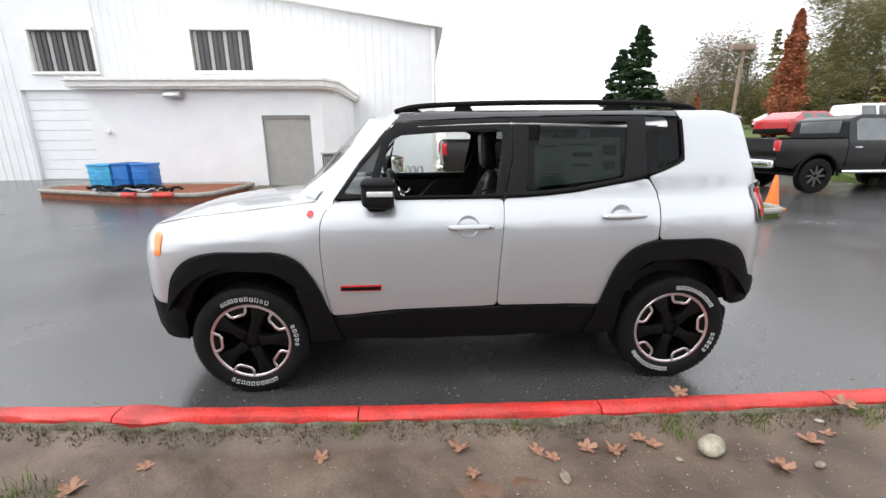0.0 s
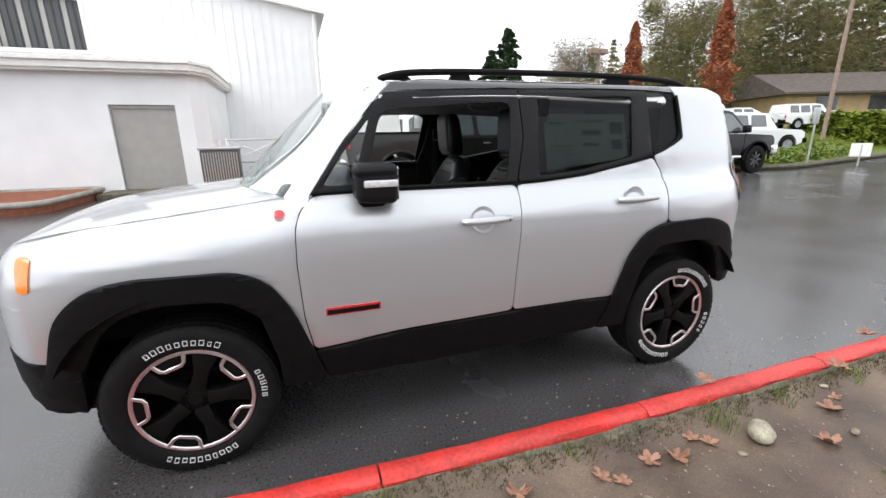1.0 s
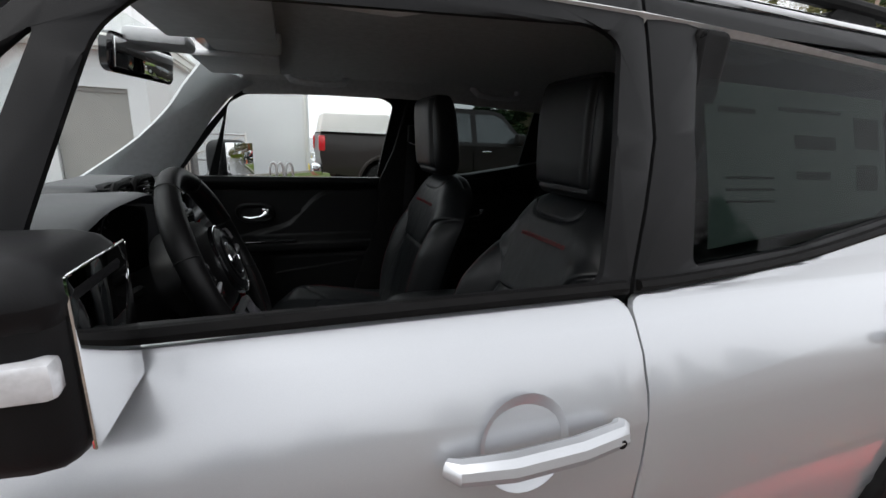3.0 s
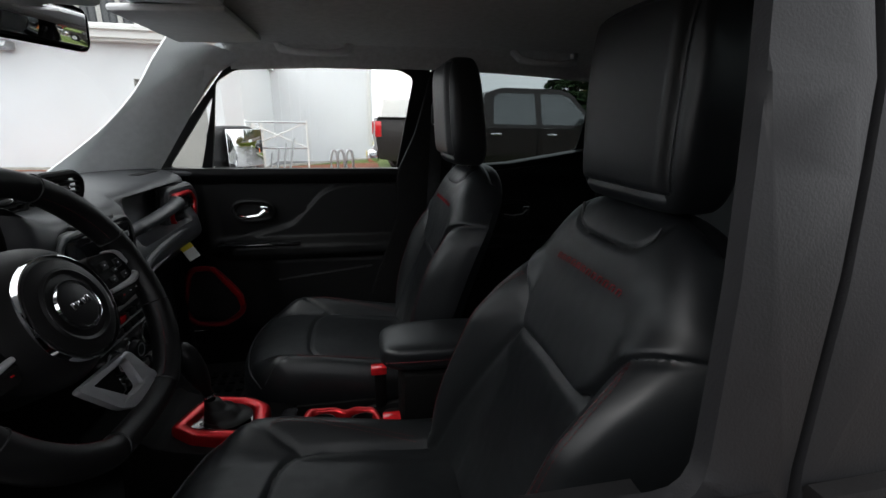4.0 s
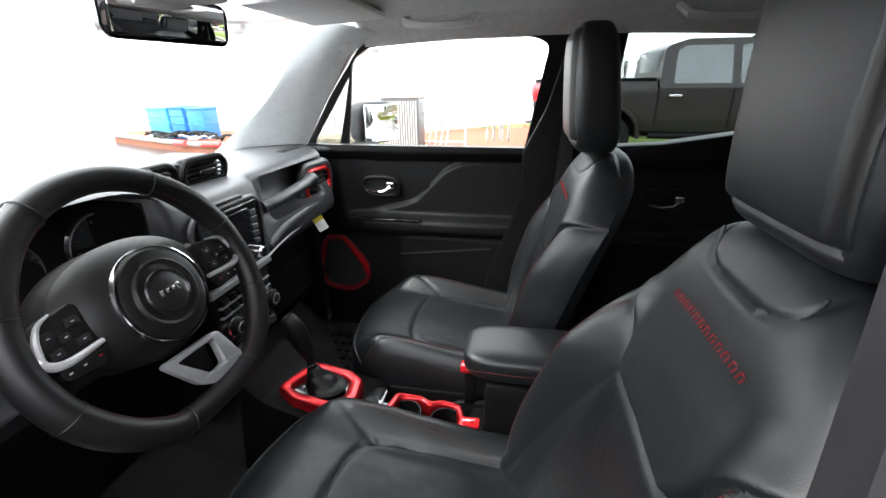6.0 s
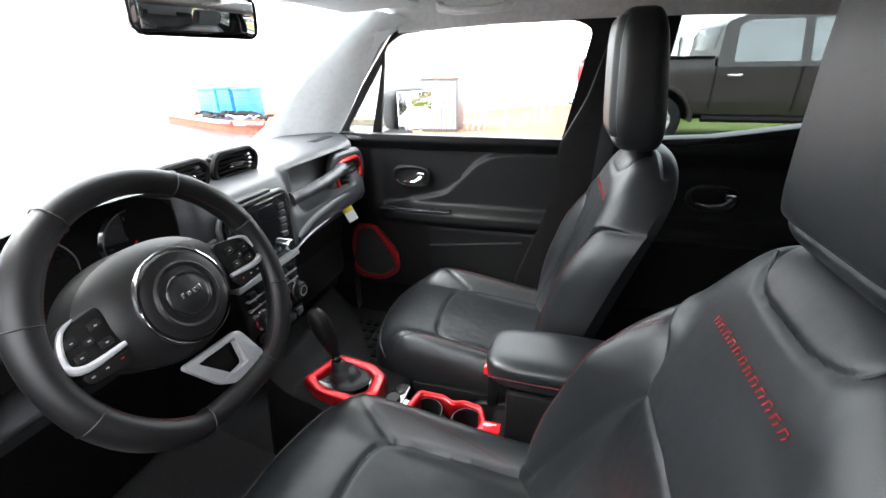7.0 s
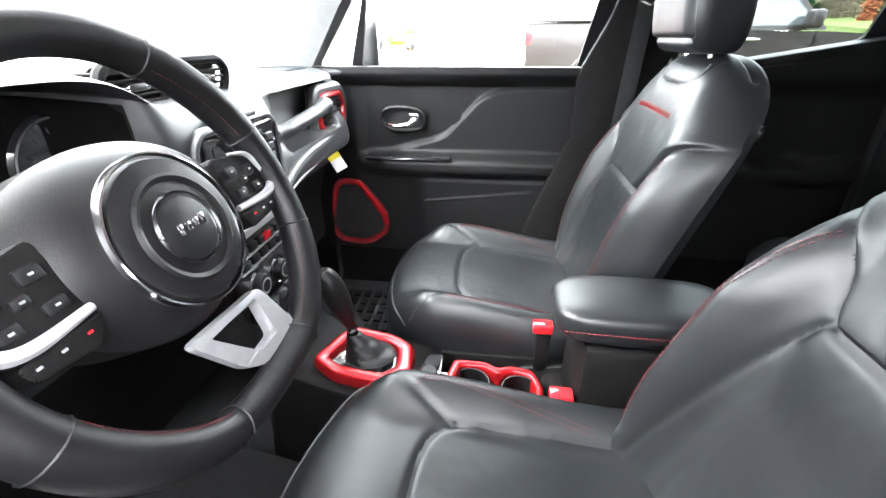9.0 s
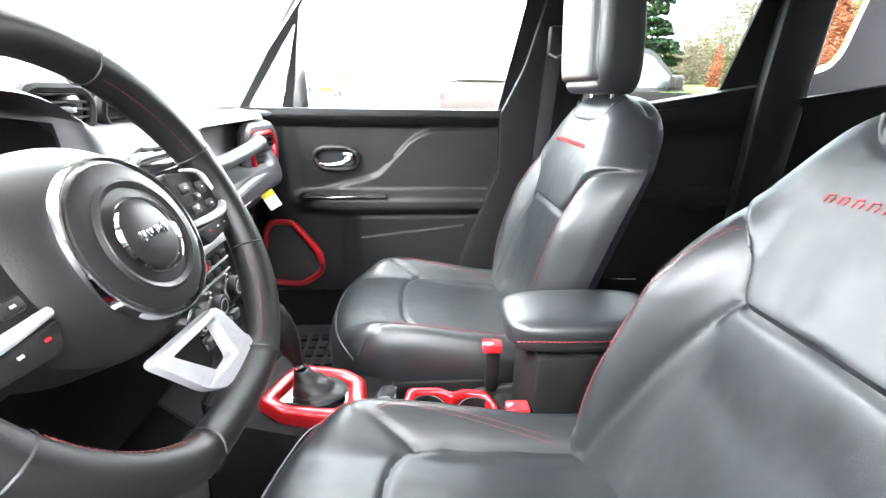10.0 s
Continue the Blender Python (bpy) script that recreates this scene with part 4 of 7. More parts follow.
def front_seat(cy, lean, cz, fx, half, bs, hx, tip):
    """Front seat about the line y = cy; lean gives the backrest's place over its height, hx and tip the headrest's."""
    o = (0, cy, .695)
    cu = part("front_seat", cushion_mesh((fx, cy, cz), half), LEATHER, car, "black leather front seat with red stitching")
    part("seat_back", seat_back(o, bs, lean), LEATHER, cu, "black leather backrest")
    part("headrest", headrest_mesh(hx, cy, 1.258, .290, tip), LEATHER, cu, "black leather headrest")
    for s in (-1, 1):
        part("headrest_post", tube([(hx + .01, cy + s * .06, 1.20), (hx + .01, cy + s * .06, 1.285)], .006, 8), CHROME, cu)
    part("seat_base", box(fx + .12, .22, cy - .22, cy + .22, .40, cz - .10, .03), TRIM, cu)
    # hard side shield and recliner cover beside the tunnel
    part("side_shield", prism(fillet([(-.05, .50), (-.02, .60), (.16, .625), (.24, .66), (.30, .62), (.27, .48)], .03), cy + (.27 if cy < 0 else -.285), cy + (.285 if cy < 0 else -.27), .004), TRIM, cu)

    def on_back(a, b, off=.002):
        w = BACK_W(max(b, 0))
        edge = (1 - min(abs(a) / w, 1) ** 6) ** .5
        return (lean(b) - back_front(a, b, bs) * (edge * .75 + .25) + .075 * (1 - edge) - off, cy + a, o[2] + b - .05 * (abs(a) / w) ** 3 * smoothstep(.34, .55, b))

    def on_cushion(a, c, off=.001):
        q = min(abs(a) / .25, 1)
        return (fx + c + .018 * q ** 9 + .045 * q * q * (1 - c / .52), cy + a * half / .25, cz + cushion_top(a, c) - .055 * (1 - (1 - q ** 9) ** .5) + off)
    for s in (-1, 1):
        for d in (-.004, .004):
            stitches([on_back(s * (a + d), b, .001) for a, b in STITCH_BACK], cu, RED_THREAD)
            stitches([on_cushion(s * (a + d), c) for a, c in CU_STITCH], cu, RED_THREAD)
        # piping beside the shoulder panel, round the yoke and along the cushion seams
        for seam, r in ((V_SEAM, .0022), ([[q for q in ln if q[1] < .555] for ln in YOKE_SEAM], .0022), (BOLSTER_SEAM, .0018)):
            ln = seam[0 if s > 0 else 1]
            part("piping", tube([on_back(a, b, -.004) for a, b in ln if abs(a) < .24], r, 6), LEATHER2, cu)
        for seam in (CU_SEAM, CU_EDGE):
            part("piping", tube([on_cushion(a, c, -.003) for a, c in seam[0 if s > 0 else 1] if c < .56], .002, 6), LEATHER2, cu)
    rim = [on_cushion(.246 * math.sin(t) * 1.0, .018 + .03 * (1 - math.cos(t)), -.010) for t in [-1.35 + 2.7 * k / 30 for k in range(31)]]
    part("front_piping", tube(rim, .0028, 6), LEATHER2, cu)
    # embroidered red name as a row of small upright bars
    k = 12
    for i in range(k):
        a = .098 - .188 * i / (k - 1)
        zb = .449
        for a0, a1, b0, b1 in ((a + .002, a - .001, zb - .0048, zb + .0048), (a - .001, a - .008, zb + .0048, zb + .0048), (a - .006, a - .009, zb - .0048, zb + .0020)):
            part("embroidery", tube([on_back(a0, b0, .001), on_back(a1, b1, .001)], .0011, 5), RED_FLAT, cu)
    return cu


front_seat(-.345, RECLINE_DRIVER, .690, -.398, .275, 1.0, .452, -.015)
front_seat(.365, RECLINE_GUEST, .688, -.383, .255, .55, .312, -.030)

# rear bench
rb = part("rear_bench", relief(30, 12, lambda u, v: (.72 + .45 * v, (2 * u - 1) * .62, .73 - .02 * math.sin(6 * math.pi * u) ** 2 - .06 * max(0, 1 - v * 6) ** 2), (0, 0, -.18)), LEATHER, car, "black leather rear bench")
part("bench_back", relief(40, 14, lambda u, v: (1.14 + .22 * v - .02 * math.cos(4 * math.pi * u), (2 * u - 1) * .62, .73 + .45 * v), (.1, 0, 0)), LEATHER, rb)
for y in (-.36, .36):
    part("headrest", headrest_mesh(1.36, y, 1.19, .17, .02), LEATHER, rb, "black leather headrest")

# doors, inner side: far door with handle, armrest, switches, red speaker ring
CREASE = spline([-.60, -.54, -.435, -.28, -.206, -.153, -.084, -.02, .20], [.895, .90, .94, .984, 1.053, 1.105, 1.136, 1.143, 1.147])


def front_liner(x, z, ledge=1):
    """Depth of the inner front door towards the cabin."""
    d = .035 * smoothstep(1.142, 1.185, z) * ledge
    # panel round the handle, sunk behind a rising edge
    d -= .014 * smoothstep(-.010, .014, z - CREASE(x)) * smoothstep(1.158, 1.142, z) * smoothstep(-.585, -.535, x)
    d += .052 * math.exp(-((z - .893) / .034) ** 4) * smoothstep(-.585, -.47, x) * (1 - .25 * smoothstep(-.15, .2, x))
    d += .020 * smoothstep(.885, .83, z) * smoothstep(-.42, -.33, x)
    d -= .012 * smoothstep(-.58, -.68, x)
    return d


def rear_liner(x, z):
    return .035 * smoothstep(1.12, 1.18, z) + .05 * math.exp(-((z - .90) / .035) ** 4) * smoothstep(.40, .50, x)


for side in (-1, 1):
    Y = .7475
    top = .655 if side > 0 else .60
    fdl = part("front_door_liner", relief(220 if side > 0 else 90, 150 if side > 0 else 70, lambda u, v: ((-.70 + .87 * u), side * (Y - front_liner(-.70 + .87 * u, .55 + top * v, side > 0)), .55 + top * v), (0, side * .04, 0)), TRIM, car, "black inner door panel with armrest")
    rdl = part("rear_door_liner", relief(50, 40, lambda u, v: ((.30 + .74 * u), side * (Y - rear_liner(.30 + .74 * u, .58 + (.605 + .10 * u * u) * v)), .58 + (.605 + .10 * u * u) * v), (0, side * .04, 0)), TRIM, car, "black inner rear door panel")
    if side > 0:
        # lighter plastic than the rear caps: window light on the sill put into colour
        part("sill_cap", box(-.70, .15, .7135, .79, 1.178, 1.199, .008), DASH, fdl)
        # upper edge of the door pocket
        edge = [(x, Y - front_liner(x, .761 + .119 * (x + .34)), .761 + .119 * (x + .34)) for x in [-.34 + .037 * k for k in range(11)]]
        part("pocket_edge", tube(edge, .0035, 8), TRIM, fdl)
        part("pocket_gap", tube([(x, y, z + .005) for x, y, z in edge], .0024, 6), CARPET, fdl)
    part("kick_panel", box(-.94, -.685, min(side * .7, side * .745), max(side * .7, side * .745), .42, 1.10, .006), BLACK_PLASTIC, car, "black footwell side panel")
    part("sill_cap", prism([(.30, 1.170), (.30, 1.206), (.60, 1.226), (1.03, 1.296), (1.03, 1.25)], side * .79, side * .7135, .006), TRIM, rdl)
    # inner handle bowl and chrome lever
    for hx, hz, p in ((-.408, 1.043, fdl), (.64, 1.025, rdl)):
        ring = catmull([(hx - .075, side * .742, hz), (hx - .05, side * .742, hz + .034), (hx + .04, side * .742, hz + .034), (hx + .068, side * .742, hz + .005), (hx + .05, side * .742, hz - .032), (hx - .04, side * .742, hz - .034)], 6, True)
        part("handle_bezel", tube(ring, .0085, 8, True, up=(0, 1, 0)), TRIM, p)
        part("handle_bowl", prism([(q.x, q.z) for q in ring], side * .752, side * .757), CARPET, p)
        part("lever", join(tube([(hx - .055, side * .718, hz - .012), (hx - .02, side * .710, hz - .018), (hx + .02, side * .710, hz - .012), (hx + .045, side * .716, hz + .005)], [.004, .007, .008, .009], 8), box(hx + .025, hx + .058, min(side * .711, side * .735), max(side * .711, side * .735), hz - .005, hz + .024, .006)), CHROME, p, "chrome inner door lever")
    # switch plate on the armrest
    part("switch_plate", box(-.535, -.245, min(side * .688, side * .728), max(side * .688, side * .728), .916, .924, .004), GLOSS_BLACK, fdl, "gloss black switch plate")
    for sx in (-.515, -.40, -.315):
        part("switch", box(sx, sx + .07, min(side * .695, side * .715), max(side * .695, side * .715), .922, .929, .003), TRIM, fdl)
    # speaker: red six-sided ring round a black grille
    ring = fillet([(-.70, .66), (-.665, .80), (-.645, .826), (-.575, .828), (-.485, .712), (-.482, .64), (-.56, .588), (-.67, .598)], .03, 3)
    # ring in the shade-darkened red, its lit side in the full trim red
    part("speaker_ring", tube([(x, side * .718, z) for x, z in ring], .011, 8, True, up=(0, 1, 0)), RED_SHADED, fdl, "red speaker ring")
    part("speaker_flash", prism(fillet([(-.585, .832), (-.572, .834), (-.478, .714), (-.474, .672), (-.492, .668), (-.50, .706)], .008), side * .704, side * .722, .003), RED_TRIM, fdl, "broad red edge of the speaker ring, its lit side")
    part("speaker_grille", prism(ring, side * .728, side * .742), CARPET, fdl, "black speaker grille")
    # pillars and header trim inside
    part("b_pillar_trim", prism(fillet([(.0, .42), (.015, .68), (.133, 1.01), (.133, 1.19), (.205, 1.34), (.27, 1.575), (.44, 1.575), (.40, 1.19), (.34, .42)], .02) if side > 0 else fillet([(.355, .42), (.355, 1.19), (.36, 1.34), (.365, 1.575), (.44, 1.575), (.40, 1.19), (.36, .42)], .02), side * .725, side * .70, .01), BLACK_PLASTIC, car, "black centre pillar trim")
    part("c_pillar_trim", prism(fillet([(1.0, .6), (.985, 1.2), (1.0, 1.57), (1.16, 1.57), (1.15, 1.2), (1.14, .6)], .02), side * .715, side * .675, .01), TRIM, car, "black rear pillar trim")
    edge_door = catmull([(-.76, side * .745, 1.13), (-.705, side * .742, 1.205), (-.59, side * .728, 1.37), (-.50, side * .712, 1.50), (-.445, side * .70, 1.545), (-.36, side * .69, 1.575)], 6)
    edge_screen = catmull([(-.985, side * .57, 1.19), (-.92, side * .572, 1.235), (-.775, side * .568, 1.345), (-.665, side * .562, 1.455), (-.60, side * .556, 1.545), (-.54, side * .55, 1.62)], 6)

    def pillar_at(u, v):
        k = v * (len(edge_door) - 1)
        i = min(int(k), len(edge_door) - 2)
        p, q = edge_door[i].lerp(edge_door[i + 1], k - i), edge_screen[i].lerp(edge_screen[i + 1], k - i)
        r = p.lerp(q, u)
        return (r.x + .028 * math.sin(math.pi * u), r.y, r.z - .004 * math.sin(math.pi * u))
    part("a_pillar_trim", relief(14, 40, pillar_at, (-.012, side * .012, .0)), PILLAR_TRIM, car, "light grey windscreen pillar trim")
    part("roof_side_trim", relief(50, 10, lambda u, v: (-.42 + 1.6 * u, side * (.695 - .13 * v * v), 1.540 + .022 * math.sin(math.pi * min(1, u * 1.15)) + .085 * v), (0, side * .02, .02)), HEADLINER, car, "grey roof edge trim")
    # grab handle
    for gx in (-.135, .66):
        part("grab_handle", tube([(gx - .115, side * .60, 1.622), (gx - .10, side * .565, 1.592), (gx - .05, side * .548, 1.582), (gx + .05, side * .548, 1.582), (gx + .10, side * .565, 1.592), (gx + .115, side * .60, 1.622)], [.016, .013, .010, .010, .013, .016], 8), PILLAR_TRIM, car, "grey roof grab handle")
    # sun visor
    part("sun_visor", box(-.50, -.27, min(side * .12, side * .48), max(side * .12, side * .48), 1.588, 1.605, .008, 2, Matrix.Translation((-.38, 0, 1.60)) @ pose(0, 0, 0, 0, -3) @ Matrix.Translation((.38, 0, -1.60))), PILLAR_TRIM, car, "grey sun visor")
    # belt
    bx = .29 if side > 0 else .415
    part("seat_belt", tube([(bx, side * .688, 1.40), (bx - .015, side * .685, 1.1), (bx - .035, side * .68, .7)], .024, 8, flat=.12, up=(0, 1, 0)), CARPET, car, "black seat belt")
    bg = part("belt_guide", box(bx - .025, bx + .025, min(side * .665, side * .695), max(side * .665, side * .695), 1.37, 1.45, .01), TRIM, car)
    part("guide_loop", tube([(bx - .022, side * .668, 1.372), (bx, side * .662, 1.362), (bx + .022, side * .668, 1.372)], .004, 6), CHROME, bg)

part("headliner", sheet([[(-.45, -.60), (1.7, -.58), (1.7, .58), (-.45, .60)]], lambda x, y: (x, y, 1.612 + .022 * math.sin(min(max((x + .5) / 2.2, 0), 1) * math.pi) - .012 * (abs(y) / .6) ** 4), .08, .02, (0, 0, 1)), HEADLINER, car, "light grey headliner")
part("overhead_console", box(-.44, -.26, -.10, .10, 1.597, 1.63, .015), PILLAR_TRIM, car, "grey overhead console")
# rear view mirror
rv = box(-.014, .014, -.135, .135, -.042, .042, .022, 3)
rv.transform(Matrix.Translation((-.585, .01, 1.545)) @ pose(0, 0, 0, 0, 6, -14))
rvm = part("rear_view_mirror", rv, GLOSS_BLACK, car, "black rear view mirror")
gl = box(.012, .0165, -.12, .12, -.031, .031, .002)
gl.transform(Matrix.Translation((-.585, .01, 1.545)) @ pose(0, 0, 0, 0, 6, -14))
part("mirror_glass", gl, MIRROR, rvm)
part("mirror_stalk", tube([(-.59, 0, 1.54), (-.60, 0, 1.56), (-.61, 0, 1.575)], .014, 8), BLACK_PLASTIC, rvm)
part("sensor_box", box(-.60, -.47, -.06, .06, 1.575, 1.61, .012), PILLAR_TRIM, rvm)

# rear quarter trim
for side in (-1, 1):
    part("quarter_trim", relief(24, 16, lambda u, v: (1.04 + .60 * u, side * (.71 - .06 * u - .03 * smoothstep(.8, 1, v)), .58 + (.66 + .10 * u) * v), (0, side * .03, 0)), TRIM, car, "black rear quarter trim")
# floor and tunnel
part("floor_pan", box(-.95, 1.2, -.70, .70, .40, .425, 0), CARPET, car, "black carpeted floor")
part("bulkhead", box(-.97, -.93, -.70, .70, .42, 1.10, 0), CARPET, car)
part("cargo_wall", box(1.50, 1.53, -.62, .62, .42, 1.1, 0), CARPET, car)

# dashboard
def dash_profile(y):
    """Cross-section of the dash from the screen over the edge and down."""
    h = math.exp(-((y + .355) / .21) ** 4)
    r = smoothstep(.13, .20, y)
    return [(-1.0, 1.190), (-.88, 1.204 + .02 * h), (-.74, 1.208 + .045 * h), (-.64, 1.203 + .056 * h), (-.568 + .03 * h - .03 * r, 1.190 + .068 * h), (-.545 + .02 * h - .045 * r, 1.160 + .05 * h), (-.538 - .047 * r, 1.105 + .02 * h), (-.536 - .022 * r, 1.045), (-.54 - .02 * r, .992), (-.585 - .03 * r, .955), (-.64 - .02 * r, .88), (-.69, .75), (-.72, .60)]


def dash_at(u, v):
    y = (2 * u - 1) * .715
    P = dash_profile(y)
    s = v * (len(P) - 1)
    i = min(int(s), len(P) - 2)
    t = s - i
    p = [Vector(P[max(i - 1, 0)]), Vector(P[i]), Vector(P[i + 1]), Vector(P[min(i + 2, len(P) - 1)])]
    q = .5 * (2 * p[1] + (p[2] - p[0]) * t + (2 * p[0] - 5 * p[1] + 4 * p[2] - p[3]) * t * t + (3 * p[1] - p[0] - 3 * p[2] + p[3]) * t ** 3)
    x, z = q
    # cluster cave in front of the driver
    cave = math.exp(-((y + .355) / .165) ** 8) * smoothstep(.345, .36, v) * smoothstep(.66, .62, v)
    x -= .13 * cave
    # shelf in the passenger face, above and below the grab bar
    x -= .06 * smoothstep(.225, .25, y) * smoothstep(.56, .53, y) * smoothstep(1.052, 1.062, z) * smoothstep(1.180, 1.168, z)
    # ends curve away towards the doors
    x -= .06 * smoothstep(.60, .715, abs(y)) * smoothstep(0, .3, v)
    # the front edge follows the windscreen
    x = max(x, -1.09 + 1.03 * (z - 1.148) + .43 * y * y)
    return (x, y, z)


dash = part("dashboard", relief(180, 100, lambda u, v: dash_at(u, .745 * v), (-.02, 0, -.03)), DASH, car, "black soft-touch dashboard with red vent rings", 50)
part("cluster_well", relief(60, 40, lambda u, v: tuple(Vector(dash_at(.5 + (-.355 + .172 * (2 * u - 1)) / 1.43, .375 + .225 * v)) + Vector((.003, 0, 0))), (-.002, 0, 0)), BLACK_PLASTIC, dash, "black lining round the instruments", 50)
part("knee_panel", relief(60, 30, lambda u, v: dash_at(u, .742 + .258 * v), (-.03, 0, -.01)), BLACK_PLASTIC, dash, "black lower dash panel", 50)
# passenger grab bar, red vent ring, price tag
part("grab_bar", tube(catmull([(-.585, .205, 1.098), (-.572, .25, 1.102), (-.565, .34, 1.110), (-.566, .43, 1.117), (-.582, .50, 1.118)], 5), [.024, .022, .020] + [.019] * 15 + [.021, .024, .028], 14, flat=.9), DASH, dash, "padded grab bar")


def vent(name_ring, cx, cy, cz, w, h, mat, yaw=0.0, label=""):
    m = Matrix.Translation((cx, cy, cz)) @ Matrix.Rotation(yaw, 4, "Z")
    ring = fillet([(-w, -h * .5), (-w * .75, h), (w * .75, h), (w, h * .35), (w * .8, -h), (-w * .8, -h)], .02, 3)
    rg = tube([(0, a, b) for a, b in ring], .0085, 8, True, up=(1, 0, 0))
    rg.transform(m)
    r = part(name_ring, rg, mat, dash, label)
    bk = prism(ring, -.05, -.02, plane="yz")
    bk.transform(m)
    part("vent_back", bk, CARPET, dash)
    for k in range(-2, 3):
        sl = box(-.03, .004, -w * .85, w * .85, k * h * .36 - .002, k * h * .36 + .002, .001)
        sl.transform(m)
        part("vent_slat", sl, BLACK_PLASTIC, dash)
    tb = box(-.01, .010, -.020, .020, -.006, .006, .004)
    tb.transform(m)
    part("vent_tab", tb, TRIM, dash)
    for yy in (-.021, .021):
        cl = box(-.006, .0095, yy - .004, yy + .004, -.003, .003, .001)
        cl.transform(m)
        part("vent_clip", cl, CHROME, dash)


for ys, yaw in ((1, -.10), (-1, .3)):
    vent("vent_ring", -.584, ys * (.566 + .006 * -ys), 1.094, .078, .046, RED_TRIM, yaw, "red vent ring")
    hs_ = tube([(-.008, a, b) for a, b in fillet([(-.095, -.030), (-.075, .062), (.075, .062), (.098, .020), (.080, -.062), (-.080, -.062)], .025, 3)], .017, 10, True, up=(1, 0, 0))
    hs_.transform(Matrix.Translation((-.590, ys * .560, 1.094)) @ Matrix.Rotation(yaw, 4, "Z"))
    part("vent_housing", hs_, DASH, dash, "dark moulding round the vent")
# lower edge of the passenger tray with its bright line
part("tray_lip", tube(catmull([(-.548, .155, 1.0), (-.556, .25, 1.022), (-.562, .40, 1.032), (-.572, .55, 1.028), (-.60, .66, 1.018)], 5), .013, 10), DASH, dash)
part("tray_line", tube(catmull([(-.548, .135, .972), (-.560, .25, .984), (-.566, .40, .992), (-.576, .55, .996), (-.605, .665, .998)], 5), .0035, 6), SATIN_SILVER, dash, "thin bright trim line")
pod = box(-.80, -.652, -.168, .168, 1.165, 1.258, .03, 4)
part("vent_pod", pod, DASH, dash, "raised centre vent pod")
for ys in (-1, 1):
    vent("vent_frame", -.634, ys * .079, 1.226, .072, .030, BLACK_PLASTIC, -.06 * ys)
for k in range(7):
    part("defrost_slot", box(-.70, -.668, .50 + k * .018, .511 + k * .018, 1.2055, 1.2085, .001), TRIM, dash)
TAG = Matrix.Translation((-.555, .485, .962)) @ pose(0, 0, 0, 25, -15, -62)
tg = box(-.001, .001, -.018, .018, -.026, .026, .0005, 1, TAG)
tag = part("hang_tag", tg, TAG_WHITE, dash, "white and yellow hang tag")
part("tag_head", box(-.0016, .0016, -.0183, .0183, .010, .0263, .0005, 1, TAG), TAG_YELLOW, dash)

# centre stack: screen, knobs
st = prism(fillet([(-.10, .80), (-.125, 1.135), (-.10, 1.168), (.10, 1.168), (.128, 1.14), (.120, .98), (.10, .80)], .014), -.565, -.532, .008, "yz")
stack = part("centre_panel", st, TRIM, dash, "black centre stack")
part("screen_frame", box(-.535, -.526, -.108, .112, 1.008, 1.155, .008), GLOSS_BLACK, dash)
part("screen", box(-.5285, -.5245, -.088, .062, 1.035, 1.140, .001), SCREEN, dash, "dark touch screen")
part("stack_bezel", tube([(-.532, y, z) for y, z in fillet([(-.117, 1.0), (-.122, 1.14), (-.10, 1.163), (.10, 1.163), (.122, 1.14), (.117, 1.0)], .014)], .006, 8, up=(1, 0, 0)), SATIN_TRIM, dash, "grey screen surround")
part("top_strip", box(-.55, -.528, -.06, .06, 1.164, 1.176, .004), TRIM, dash)
for k in range(5):
    part("button", box(-.531, -.522, .072, .092, 1.042 + k * .019, 1.055 + k * .019, .002), SATIN_TRIM, dash)
for y in (-.085, .085):
    kn = lathe([(0, .018), (.013, .018), (.015, .015), (.016, 0)], 24, "x")
    kn.transform(Matrix.Translation((-.531, y, 1.016)))
    part("radio_knob", kn, CHROME, dash)
for k in range(7):
    part("button", box(-.533, -.524, -.06 + k * .017, -.047 + k * .017, 1.012, 1.022, .002), SATIN_TRIM, dash)
part("stack_lip", prism(fillet([(-.118, .975), (-.118, .992), (.118, .992), (.122, .975)], .006), -.55, -.519, .004, "yz"), SATIN_SILVER, dash, "satin silver lip")
for z0 in (.925, .950):
    part("switch_row", box(-.535, -.522, -.095, .100, z0 - .011, z0 - .008, .001), SATIN_SILVER, dash)
    for k in range(6):
        part("switch_key", box(-.534, -.521, -.09 + k * .031, -.064 + k * .031, z0 - .006, z0 + .010, .003), TRIM, dash)
part("hazard_button", box(-.533, -.519, -.012, .014, .945, .960, .003), RED_LENS, dash, "red hazard button")
for i, (y, z) in enumerate([(-.055, .875), (.020, .868), (.094, .875)]):
    for prof, mt in (([(0, .026), (.021, .026), (.023, .022), (.024, 0)], TRIM), ([(.0245, .012), (.0295, .010), (.030, 0)], CHROME), ([(.012, .027), (.014, .028), (.016, .027)], SATIN_SILVER)):
        kn = lathe(prof, 28, "x")
        kn.transform(Matrix.Translation((-.535, y, z)))
        part("climate_knob", kn, mt, dash)
part("toggle_bank", box(-.54, -.519, -.09, .095, .805, .838, .006), GLOSS_BLACK, dash)
for k in range(5):
    part("toggle", box(-.523, -.511, -.08 + k * .035, -.055 + k * .035, .812, .831, .003), SATIN_TRIM, dash)

